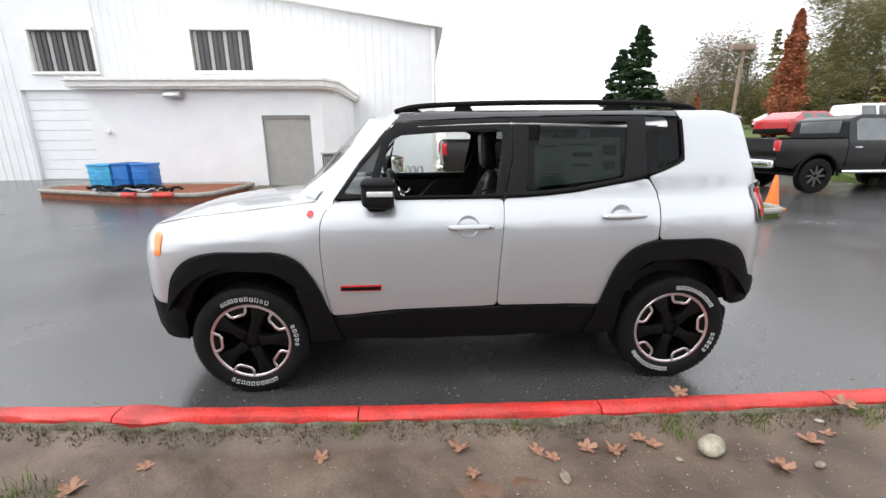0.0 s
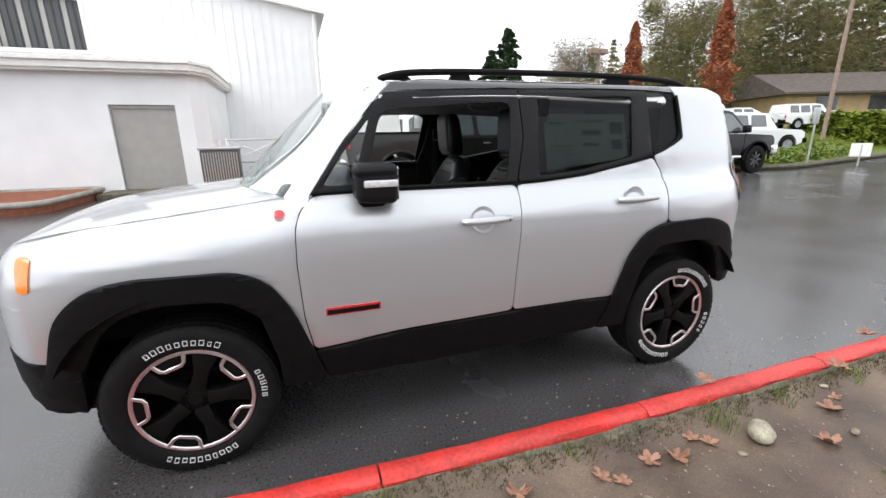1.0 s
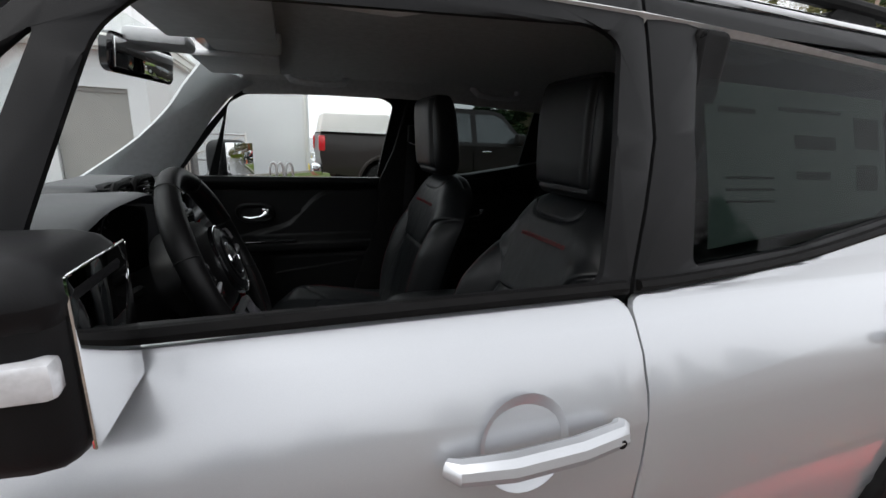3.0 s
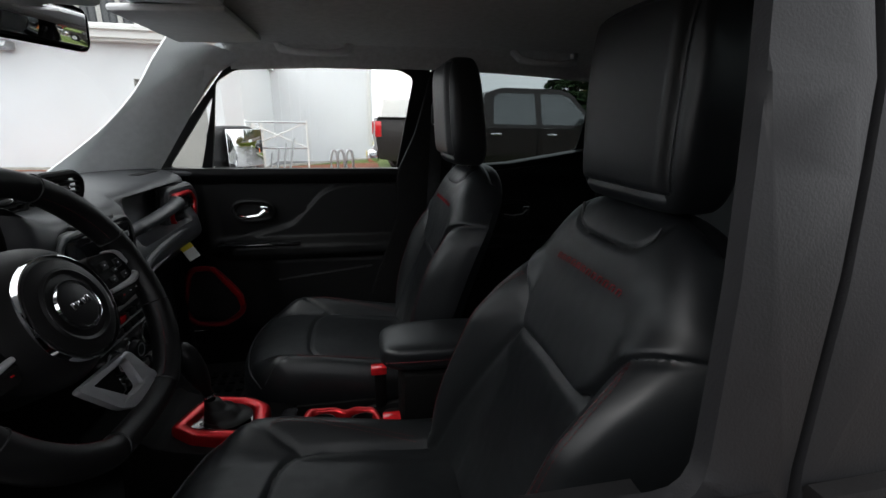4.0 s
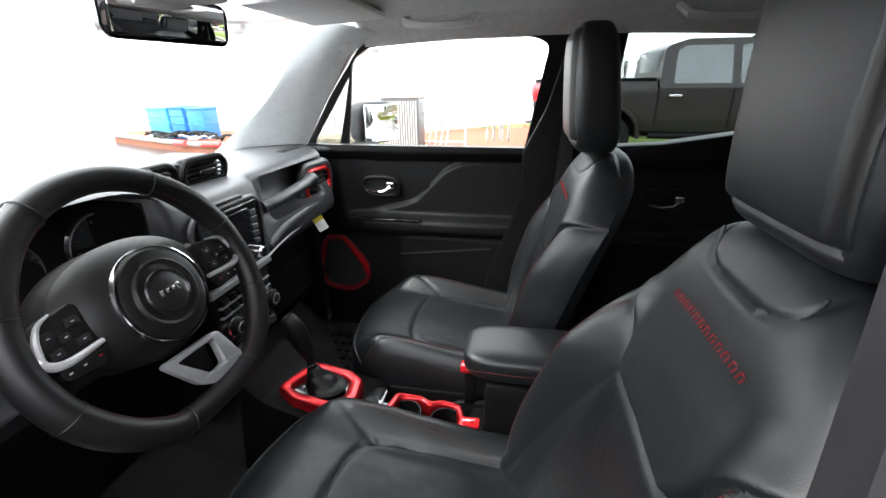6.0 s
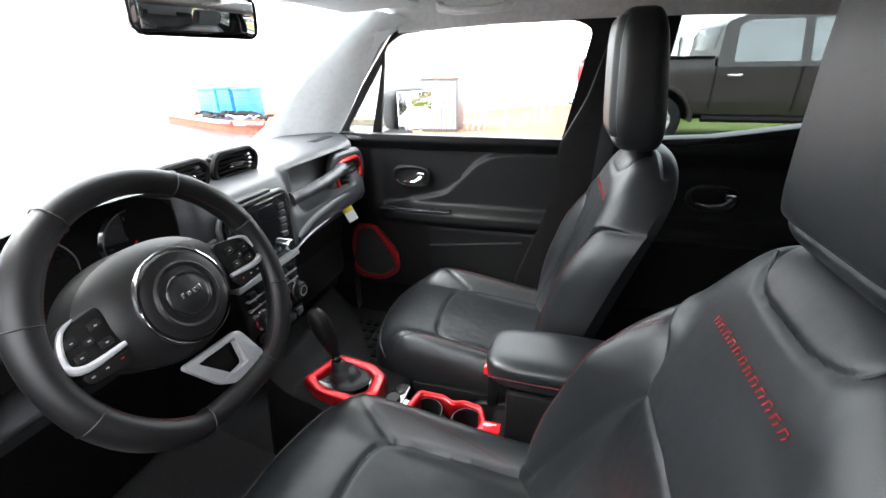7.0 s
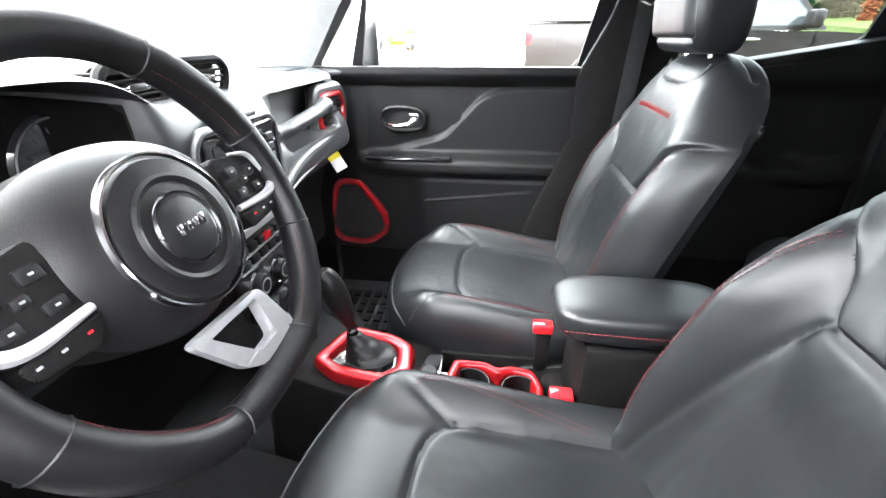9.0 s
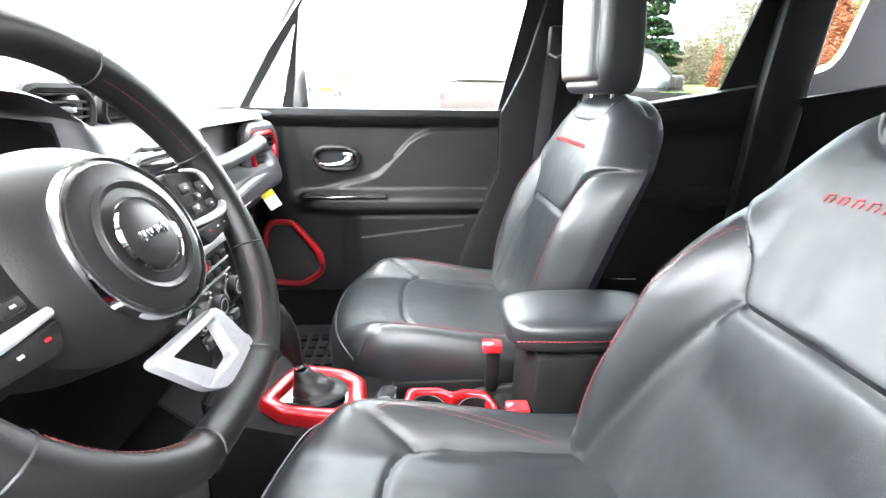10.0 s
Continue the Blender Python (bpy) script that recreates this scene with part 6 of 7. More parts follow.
tufts("verge_grass", [(1.0, -1.47, verge_z, .06), (.95, -1.44, verge_z, .05), (1.45, -1.43, verge_z, .05), (-2.0, -1.75, verge_z, .22), (-1.7, -1.95, verge_z, .15), (.3, -1.98, verge_z, .14), (-2.6, -1.7, verge_z, .3), (2.0, -1.42, verge_z, .06), (2.7, -1.43, verge_z, .1), (3.6, -1.45, verge_z, .2), (-.5, -2.0, verge_z, .1), (1.9, -2.1, verge_z, .3), (.2, -1.40, verge_z, .03), (-.6, -1.39, verge_z, .03), (-3.5, -1.6, verge_z, .4)], 3, "short green grass tufts in the soil")

tufts("kerb_moss", [(-4 + .06 * i, KERB(-4 + .06 * i) - .075 - .025 * math.sin(i * 1.7), verge_z, .05 + .02 * math.sin(i * 2.3)) for i in range(150)], 6, "short brown and green moss along the kerb", (.006, .022), MOSS, 120)
tufts("verge_moss", [(-2.3 + .9 * math.sin(k * 3.1), -1.85 + .2 * math.sin(k * 1.9), verge_z, .12) for k in range(12)] + [(-1.2 + 2.6 * math.sin(k * 2.7), -1.95 + .15 * math.sin(k), verge_z, .05) for k in range(16)], 16, "thin green moss on the soil", (.006, .02), GRASS, 170)
# grit scattered over soil and gutter
rg_ = random.Random(21)
gv, gf = [], []
for k in range(2600):
    a = rg_.uniform(-3.4, 3.4)
    d = rg_.uniform(.09, .85) if k < 1900 else -rg_.uniform(.08, .5)
    b = KERB(a) - d
    r = .0016 + .006 * rg_.random() ** 3.5
    z = (verge_z(a, b) if d > 0 else 0) + r * .3
    o = len(gv)
    q = [rg_.uniform(.6, 1.3) for _ in range(6)]
    gv += [(a + r * q[0], b, z), (a, b + r * q[1], z), (a - r * q[2], b, z), (a, b - r * q[3], z), (a, b, z + r * q[4] * .8), (a, b, z - r)]
    gf += [(o + i, o + (i + 1) % 4, o + 4) for i in range(4)] + [(o + (i + 1) % 4, o + i, o + 5) for i in range(4)]
me = bpy.data.meshes.new("loose_grit")
me.from_pydata(gv, [], gf)
me.materials.append(GRIT)
tagged(new("loose_grit", me), "small grit and crumbs on soil and gutter", "gravel", kind="stuff")
# twigs
rt_ = random.Random(5)
tw = []
for k in range(46):
    a = rt_.uniform(-3, 3)
    b, c, l = KERB(a) - rt_.uniform(.12, .8), rt_.uniform(0, 6.28), rt_.uniform(.015, .06)
    z = verge_z(a, b) + .004
    tw.append(tube([(a, b, z), (a + l * math.cos(c), b + l * math.sin(c), z + .004), (a + 1.8 * l * math.cos(c + .3), b + 1.8 * l * math.sin(c + .3), z + .002)], rt_.uniform(.0008, .002), 4))
tagged(finish("loose_twigs", join(*tw), BARK), "thin brown twigs and needles on the soil", "twigs", kind="stuff")

# ---- the white building ----
bld = thing("white_building", "white metal-sided workshop building with low gable", "building")
SLOPE = .155


def gable(x):
    return 5.8 + SLOPE * (.45 - x) if x > -16 else 5.8 + SLOPE * 16.45 - SLOPE * (-16 - x)


front = [(-34, -.2), (-34, gable(-34)), (-16, gable(-16)), (.45, 5.8), (.45, -.2)]
holes = [[(-15.1, 4.17), (-12.8, 4.17), (-12.8, 5.64), (-15.1, 5.64)], [(-9.07, 4.2), (-6.8, 4.2), (-6.8, 5.67), (-9.07, 5.67)], [(-15.9, -.1), (-12.9, -.1), (-12.9, 3.5), (-15.9, 3.5)]]
part("front_wall", sheet([front] + holes, lambda x, z: (x, 15.2, z), 3, .25, (0, 1, 0), lip=0), WHITE_WALL, bld, "white ribbed metal wall")
part("side_wall", box(.2, .45, 15.45, 44, -.2, 5.8), WHITE_WALL, bld)
part("side_wall", box(-34, -33.75, 15.45, 44, -.2, gable(-34)), WHITE_WALL, bld)
part("back_wall", box(-33.75, .2, 43.7, 44, -.2, 5.6), WHITE_WALL, bld)
ribs = []
for k in range(110):
    xr = -33.7 + k * .31
    if not any(h[0][0] - .05 < xr < h[1][0] + .05 for h in holes) :
        ribs.append(box(xr - .02, xr + .02, 15.172, 15.2, 0, gable(xr) - .02))
part("wall_rib", join(*ribs), WHITE_WALL, bld)
for s in (1, -1):
    rp = prism([(.75, 5.8 - .046 - .02), (-16, gable(-16) - .02), (-16, gable(-16) + .12), (.75, 5.8 - .046 + .12)] if s > 0 else [(-34.4, gable(-34.4) - .02), (-16, gable(-16) - .02), (-16, gable(-16) + .12), (-34.4, gable(-34.4) + .12)], 14.95, 44.2)
    part("roof", rp, WHITE_TRIM, bld, "pale metal roof with trim edge")
part("downpipe", box(.28, .38, 15.07, 15.17, 0, 5.75, .02), WHITE_TRIM, bld)
for h in holes[:2]:
    x0, x1, z0, z1 = h[0][0], h[1][0], h[0][1], h[2][1]
    wf = part("window", box(x0, x1, 15.30, 15.34, z0, z1), WINDOW_DARK, bld, "dark upper window with vertical blinds")
    for a, b, c, d in ((x0 - .12, x1 + .12, z0 - .12, z0), (x0 - .12, x1 + .12, z1, z1 + .12), (x0 - .12, x0, z0, z1), (x1, x1 + .12, z0, z1)):
        part("window_frame", box(a, b, 15.12, 15.26, c, d, .01), WHITE_TRIM, wf)
    k = 0
    while x0 + .08 + k * .19 < x1 - .05:
        part("blind_slat", box(x0 + .06 + k * .19, x0 + .19 + k * .19, 15.27, 15.285, z0 + .02, z1 - .02, 0, 1), SATIN_TRIM if k % 3 else GREY_DOOR, wf)
        k += 1
rd_ = part("roller_door", box(-15.9, -12.9, 15.38, 15.44, -.1, 3.5), WHITE_WALL, bld, "white sectional roller door")
for k in range(9):
    part("door_panel", box(-15.88, -12.92, 15.35, 15.385, .02 + k * .39, .385 + k * .39, .012, 1), WHITE_WALL, rd_)
# low annex
dx0, dx1 = -5.1, -3.63
part("annex_wall", sheet([[(-10.17, -.1), (-10.17, 3.0), (-3.25, 3.0), (-3.25, -.1)], [(dx0, -.05), (dx0, 2.25), (dx1, 2.25), (dx1, -.05)]], lambda x, z: (x, 10.6, z), 2, .2, (0, 1, 0), lip=0), WHITE_WALL, bld, "white annex wall")
part("annex_wall", prism([(-3.25, 10.6), (-2.95, 11.2), (-3.15, 11.25), (-3.45, 10.8)], -.1, 3.0, 0, "xy"), WHITE_WALL, bld)
part("annex_wall", box(-3.15, -2.95, 11.2, 15.17, -.1, 3.0), WHITE_WALL, bld)
part("annex_wall", box(-10.17, -9.97, 10.8, 15.17, -.1, 3.0), WHITE_WALL, bld)
part("annex_roof", prism([(-10.4, 10.35), (-3.15, 10.35), (-2.80, 11.0), (-2.80, 15.17), (-10.4, 15.17)], 3.0, 3.06, 0, "xy"), WHITE_TRIM, bld)
part("annex_fascia", prism([(-10.45, 10.28), (-3.12, 10.28), (-2.76, 10.96), (-2.76, 15.17), (-10.45, 15.17)], 3.06, 3.22, 0, "xy"), WHITE_TRIM, bld, "cream roof trim")
part("annex_fascia", prism([(-10.5, 10.22), (-3.1, 10.22), (-2.72, 10.92), (-2.72, 15.17), (-10.5, 15.17)], 3.22, 3.29, 0, "xy"), WHITE_TRIM, bld)
for k in range(24):
    part("roof_seam", box(-10.4 + k * .31, -10.36 + k * .31, 10.24, 15.1, 3.29, 3.33), WHITE_TRIM, bld)
gd = part("grey_door", box(dx0 + .02, dx1 - .02, 10.70, 10.75, .02, 2.24), GREY_DOOR, bld, "plain grey steel door")
part("door_head", box(dx0, dx1, 10.66, 10.70, 2.16, 2.25), GREY_DOOR, bld)
part("door_step", box(dx0 - .3, dx1 + .3, 9.6, 10.58, -.05, .12, .02), KERB_GREY, bld)
lm = part("wall_lamp", prism(fillet([(10.28, 2.80), (10.36, 2.92), (10.6, 2.92), (10.6, 2.76), (10.4, 2.74)], .02), -7.78, -7.30, .01, "yz"), GREY_METAL, bld, "grey wall lamp box")
part("wall_vent", box(-9.75, -9.6, 10.5, 10.6, 1.75, 1.85, .01), WHITE_TRIM, bld)
for x0 in (-2.95, -2.72):
    part("meter_pipe", tube([(x0 + .1, 11.5, 0), (x0 + .1, 11.5, 1.35)], .05, 10), WHITE_TRIM, bld)

# ---- beds in front of the building ----
def bed(name, pts, h, mat, label):
    b = tagged(finish(name, prism(fillet(pts, .5, 5), -.05, h, 0, "xy"), mat), label, "planting bed", kind="structure")
    rim = [(p[0], p[1], h) for p in fillet(pts, .5, 5)]
    part("edge_kerb", tube(rim, .06, 8, True), KERB_PALE, b, "grey concrete edging")
    return b


b1 = bed("mulch_bed", [(-11.0, 10.5), (-11.2, 9.3), (-7.4, 7.7), (-5.6, 7.6), (-5.4, 10.5)], .20, MULCH, "red bark mulch bed in front of the annex")
part("red_edge", tube([(-7.75, 7.80, .21), (-7.35, 7.66, .21)], .066, 8), KERB_RED, b1)
part("red_edge", tube([(-6.9, 7.62, .21), (-6.4, 7.60, .21)], .066, 8), KERB_RED, b1)
b2 = bed("raised_lawn", [(-3.2, 10.4), (-3.3, 5.2), (-2.3, 4.3), (6.7, 4.3), (7.0, 14), (.8, 14.5), (.6, 14.9), (-2.0, 12.0)], .14, TURF, "raised lawn with moss and grass")
m2 = tagged(finish("mulch_patch", prism(fillet([(-3.0, 10.3), (-3.1, 5.3), (-2.2, 4.5), (-.3, 4.5), (.45, 7.5), (.5, 13), (-1.9, 11.9)], .4, 4), .05, .155, 0, "xy"), MULCH), "red bark mulch patch", "mulch", kind="structure")
tufts("lawn_grass", [(.5 + .7 * i, 4.75 + .45 * j, .14, .5) for i in range(9) for j in range(3)], 5, "green lawn grass", (.03, .07), GRASS, 110)


def bale(x0, y0, w, d, h, mat, label, rz=0.0):
    t = thing("storage_bin", label, "bin", "blue bins", pose(x0, y0, .20, 0, 0, rz))
    part("bin_body", box(-w / 2, w / 2, -d / 2, d / 2, 0, h, .03), mat, t)
    part("bin_rim", box(-w / 2 - .02, w / 2 + .02, -d / 2 - .02, d / 2 + .02, h - .06, h, .02), mat, t)
    for k in range(3):
        part("bin_band", box(-w / 2 - .01, w / 2 + .01, -d / 2 - .01, d / 2 + .01, h * (.2 + .25 * k), h * (.2 + .25 * k) + .03, .01), mat, t)


bale(-8.72, 8.75, .52, .6, .74, LIGHT_BLUE, "light blue plastic bin on the mulch", 5)
bale(-8.18, 8.8, .42, .6, .76, BLUE, "dark blue plastic bin on the mulch", -4)
bale(-7.70, 8.8, .42, .6, .74, BLUE, "dark blue plastic bin on the mulch", 3)
rp_ = random.Random(12)
pile = thing("hose_pile", "tangled black hoses and scrap pipes on the mulch", "hoses")
for k in range(16):
    a, b, c = rp_.uniform(-8.6, -6.5), rp_.uniform(8.0, 8.4), rp_.uniform(0, 6.28)
    ln = [(a + .5 * (t / 6 - .5) * math.cos(c) * 2 + .08 * math.sin(t + k), b + .4 * (t / 6 - .5) * math.sin(c), .25 + .09 * abs(math.sin(t * .9 + k)) + .02 * (k % 4)) for t in range(7)]
    part("hose", tube(catmull(ln, 3), .022 + .01 * (k % 2), 6), RUBBER if k % 4 else GREY_METAL, pile)

# cooling unit and the pipe rack beside it
ac = thing("cooling_unit", "pale louvred outdoor cooling unit beside the wall", "air conditioner", m=pose(-2.33, 8.0, .155, 0, 0, 4))
part("casing", box(-.38, .38, -.38, .38, 0, 1.0, .02), SATIN_TRIM, ac)
part("top_cap", box(-.41, .41, -.41, .41, 1.0, 1.06, .02), GREY_METAL, ac)
for k in range(14):
    part("louvre", box(-.34 + k * .05, -.315 + k * .05, -.395, -.375, .06, .95, .004, 1), GREY_DOOR, ac)
rack = thing("pipe_rack", "pale metal rack with white pipes behind the cooling unit", "rack", m=pose(-1.62, 8.25, .155))
for xx in (-.6, .55):
    part("rack_post", tube([(xx, 0, 0), (xx, 0, 1.25)], .018, 8), WHITE_TRIM, rack)
for zz in (.1, .7, 1.2):
    part("rack_rail", tube([(-.6, 0, zz), (.55, 0, zz)], .018, 8), GREY_METAL, rack)
part("rack_brace", tube([(-.6, .02, 1.2), (.55, .02, .7)], .015, 6), WHITE_TRIM, rack)
part("rack_brace", tube([(-.6, .02, .7), (.55, .02, 1.2)], .015, 6), WHITE_TRIM, rack)
for k in range(4):
    part("loose_pipe", tube([(-.2 + .12 * k, -.25, 0), (-.15 + .15 * k, -.05, .6 + .1 * k)], .02, 6), GREY_METAL, rack)
hd = thing("hydrant_pipes", "bent white and grey pipes rising from the mulch", "pipes", m=pose(-.55, 9.4, .155))
for xx in (-.15, .0, .2):
    part("pipe", tube(catmull([(xx, 0, 0), (xx, 0, .45), (xx + .06, .02, .6), (xx + .14, .02, .5), (xx + .15, .02, 0)], 4), .03, 8), GREY_METAL, hd)


# ---- other vehicles ----
def shell(poly, half, grid=.25):
    """A body from its side outline, both sides curved by half(x, z), closed round the rim."""
    bm = bmesh.new()
    l = sheet([poly], lambda x, z: (x, half(x, z), z), grid, .001, (0, 0, 0), lip=0)
    bm.free()
    a = bmesh.new()
    flat = [[Vector((p[0], p[1], 0)) for p in poly]]
    l.free()
    pts = flat[0]
    vs = [a.verts.new(p) for p in pts]
    for t in tessellate_polygon(flat):
        a.faces.new([vs[i] for i in t])
    for i in (0, 1):
        lo, hi = min(p[i] for p in pts), max(p[i] for p in pts)
        c = lo + grid
        while c < hi:
            co, no = [0, 0, 0], [0, 0, 0]
            co[i], no[i] = c, 1
            bmesh.ops.bisect_plane(a, geom=a.verts[:] + a.edges[:] + a.faces[:], dist=1e-5, plane_co=co, plane_no=no)
            c += grid
    faces = [list(f.verts) for f in a.faces]
    edges = [(e.verts[0], e.verts[1]) for e in a.edges if len(e.link_faces) == 1]
    mid = {}
    for v in list(a.verts):
        x, z = v.co.x, v.co.y
        h = half(x, z)
        mid[v] = a.verts.new((x, h, z))
        v.co = (x, -h, z)
    for f in faces:
        a.faces.new([mid[v] for v in reversed(f)])
    for p, q in edges:
        a.faces.new((p, q, mid[q], mid[p]))
    bmesh.ops.recalc_face_normals(a, faces=a.faces[:])
    return a


def car_wheel(x, y, r, parent, spokes=8):
    """Wheel with tyre, rim and spokes; outside at the side of y."""
    s = -1 if y < 0 else 1
    t = lathe([(r * .62, -.12), (r * .8, -.13), (r * .95, -.115), (r, -.09), (r, .09), (r * .95, .115), (r * .62, .12)], 36)
    t.transform(Matrix.Translation((x, y, r)))
    w = part("wheel", t, RUBBER, parent, "black tyre")
    rm = lathe([(r * .64, -.115), (r * .60, -.12), (r * .56, -.06), (0, -.05)], 36)
    rm.transform(Matrix.Translation((x, y, r)) @ Matrix.Diagonal((1, -s, 1, 1)))
    part("rim", rm, RIM_BLACK if spokes == 8 else SATIN_SILVER, w)
    for k in range(spokes):
        sp = box(-.025, .025, -.10, -.06, .05, r * .6, .008, 1, Matrix.Rotation(2 * math.pi * k / spokes, 4, "Y"))
        sp.transform(Matrix.Translation((x, y, r)) @ Matrix.Diagonal((1, -s, 1, 1)))
        part("spoke", sp, SATIN_TRIM if spokes == 8 else SATIN_SILVER, w)


def pickup(name, paint, label, m, lift=0.0, bed_cover=False):
    """Crew-cab pickup, tail at x 0, nose at x 5.8."""
    t = thing(name, label, "pickup truck", m=m)
    R = .40 + lift * .5
    z = lift

    def half(x, zz):
        zz -= z
        h = .98 - .05 * smoothstep(.75, .45, zz) - .10 * smoothstep(5.2, 5.8, x)
        if zz > 1.18:
            h -= .22 * (zz - 1.18) / .75
        return h

    def archcut(cx):
        return [(cx + (R + .10) * math.cos(a), R + (R + .10) * math.sin(a)) for a in [math.pi - math.pi * k / 10 for k in range(11)]]
    low = [(0.05, .62 + z), (.0, .95 + z), (.02, 1.32 + z), (1.92, 1.34 + z), (1.94, 1.20 + z), (4.3, 1.18 + z), (5.55, 1.12 + z), (5.75, 1.0 + z), (5.8, .65 + z), (5.6, .48 + z)]
    f, r = archcut(4.85), archcut(1.22)
    under = list(reversed([(f[0][0], .5 + z)] + f + [(f[-1][0], .5 + z)])) + list(reversed([(r[0][0], .52 + z)] + r + [(r[-1][0], .52 + z)]))
    part("body", shell(low + under, half, .3), paint, t, label="painted truck body with open bed")
    cab = fillet([(1.96, 1.19 + z), (2.02, 1.80 + z), (2.35, 1.92 + z), (3.5, 1.92 + z), (3.75, 1.86 + z), (4.35, 1.2 + z)], .08)
    part("cab", shell(cab, half, .25), paint, t, label="painted crew cab")

    def pane(poly, nm="window"):
        for s in (-1, 1):
            part(nm, sheet([fillet(poly, .04)], lambda x, zz: (x, s * (half(x, zz) + .006), zz), .3, .01, (0, -s, 0), lip=0), CAR_GLASS, t)
    pane([(2.18, 1.26 + z), (2.20, 1.74 + z), (2.32, 1.82 + z), (3.0, 1.82 + z), (3.02, 1.26 + z)])
    pane([(3.14, 1.26 + z), (3.12, 1.82 + z), (3.55, 1.82 + z), (3.72, 1.76 + z), (4.16, 1.30 + z), (4.1, 1.26 + z)])
    part("rear_window", box(1.985, 2.03, -.62, .62, 1.32 + z, 1.76 + z, .01), CAR_GLASS, t)
    part("windscreen", sheet([[(-.68, 1.24 + z), (.68, 1.24 + z), (.6, 1.84 + z), (-.6, 1.84 + z)]], lambda y, zz: (4.36 - .95 * (zz - 1.2 - z), y, zz), .3, .02, (-.02, 0, 0), lip=0), CAR_GLASS, t)
    for s in (-1, 1):
        part("tail_lamp", box(-.02, .10, s * .93 - .055, s * .93 + .055, 1.0 + z, 1.28 + z, .02), RED_LENS, t, "red tail lamp")
        part("lamp_stripe", box(-.024, .0, s * .93 - .02, s * .93 + .02, 1.03 + z, 1.07 + z), WHITE_LENS, t)
        for xx in (2.22, 3.34):
            part("door_handle", box(xx - .1, xx + .1, min(s * .985, s * 1.02), max(s * .985, s * 1.02), 1.06 + z, 1.10 + z, .01), CHROME, t)
        for xx in (1.97, 3.07, 4.2):
            part("door_gap", box(xx - .008, xx + .008, min(s * .94, s * .9865), max(s * .94, s * .9865), .6 + z, 1.19 + z), BLACK_PLASTIC, t)
        part("door_mirror", box(3.95, 4.12, min(s * 1.0, s * 1.24), max(s * 1.0, s * 1.24), 1.22 + z, 1.46 + z, .05, 3), paint, t)
        part("step_bar", tube([(1.9, s * .97, .45 + z), (4.1, s * .97, .45 + z)], .05, 8), CHROME if lift else BLACK_PLASTIC, t)
        part("bed_rail", box(.03, 1.92, s * .955 - .04, s * .955 + .04, 1.325 + z, 1.35 + z, .012), BLACK_PLASTIC, t)
        part("headlamp", box(5.55, 5.76, s * .76 - .1, s * .76 + .1, .85 + z, 1.05 + z, .03), WHITE_LENS, t)
        for cx in (1.22, 4.85):
            car_wheel(cx, s * .88, R, t, 8 if lift else 10)
            af = [(cx + (R + .13) * math.cos(a), s * .985, R + (R + .13) * math.sin(a)) for a in [math.pi * k / 12 for k in range(13)]]
            part("wheel_arch", tube(af, .035, 6, up=(0, 1, 0)), BLACK_PLASTIC if lift else paint, t)
    part("bumper", box(-.16, .04, -.95, .95, .55 + z, .78 + z, .05, 3), CHROME, t, "chrome rear bumper")
    part("tailgate_plate", box(-.168, -.155, -.17, .17, .58 + z, .70 + z, .005), TAG_YELLOW, t)
    part("front_bumper", box(5.62, 5.92, -.95, .95, .5 + z, .8 + z, .06, 3), CHROME, t)
    part("chassis", box(.3, 5.5, -.7, .7, .42 + z, .66 + z, .02), BLACK_PLASTIC, t)
    if bed_cover:
        part("bed_canopy", prism(fillet([(.02, 1.35 + z), (.12, 1.86 + z), (1.9, 1.9 + z), (1.94, 1.35 + z)], .05), -.86, .86, .03), WHITE_TRIM, t, "pale bed canopy")
    return t


pickup("grey_pickup", TRUCK_GREY, "dark grey crew-cab pickup parked on the lawn", pose(.27, 7.88, .13))
pickup("white_pickup", CAR_WHITE, "white pickup with ladder rack and canopy, parked behind", pose(.5, 11.6, .14), 0, True)
pickup("black_pickup", TRUCK_BLACK, "lifted black crew-cab pickup parked in the yard", pose(9.05, 8.61, 0), .12)
cone = thing("traffic_cone", "orange traffic cone standing on wet asphalt", "traffic cone", m=pose(7.2, 5.35, 0))
part("cone_body", lathe([(.15, .03), (.135, .04), (.03, .70), (.022, .71), (0, .71)], 24, "z"), ORANGE, cone)
part("cone_base", box(-.19, .19, -.19, .19, 0, .035, .015), ORANGE, cone)


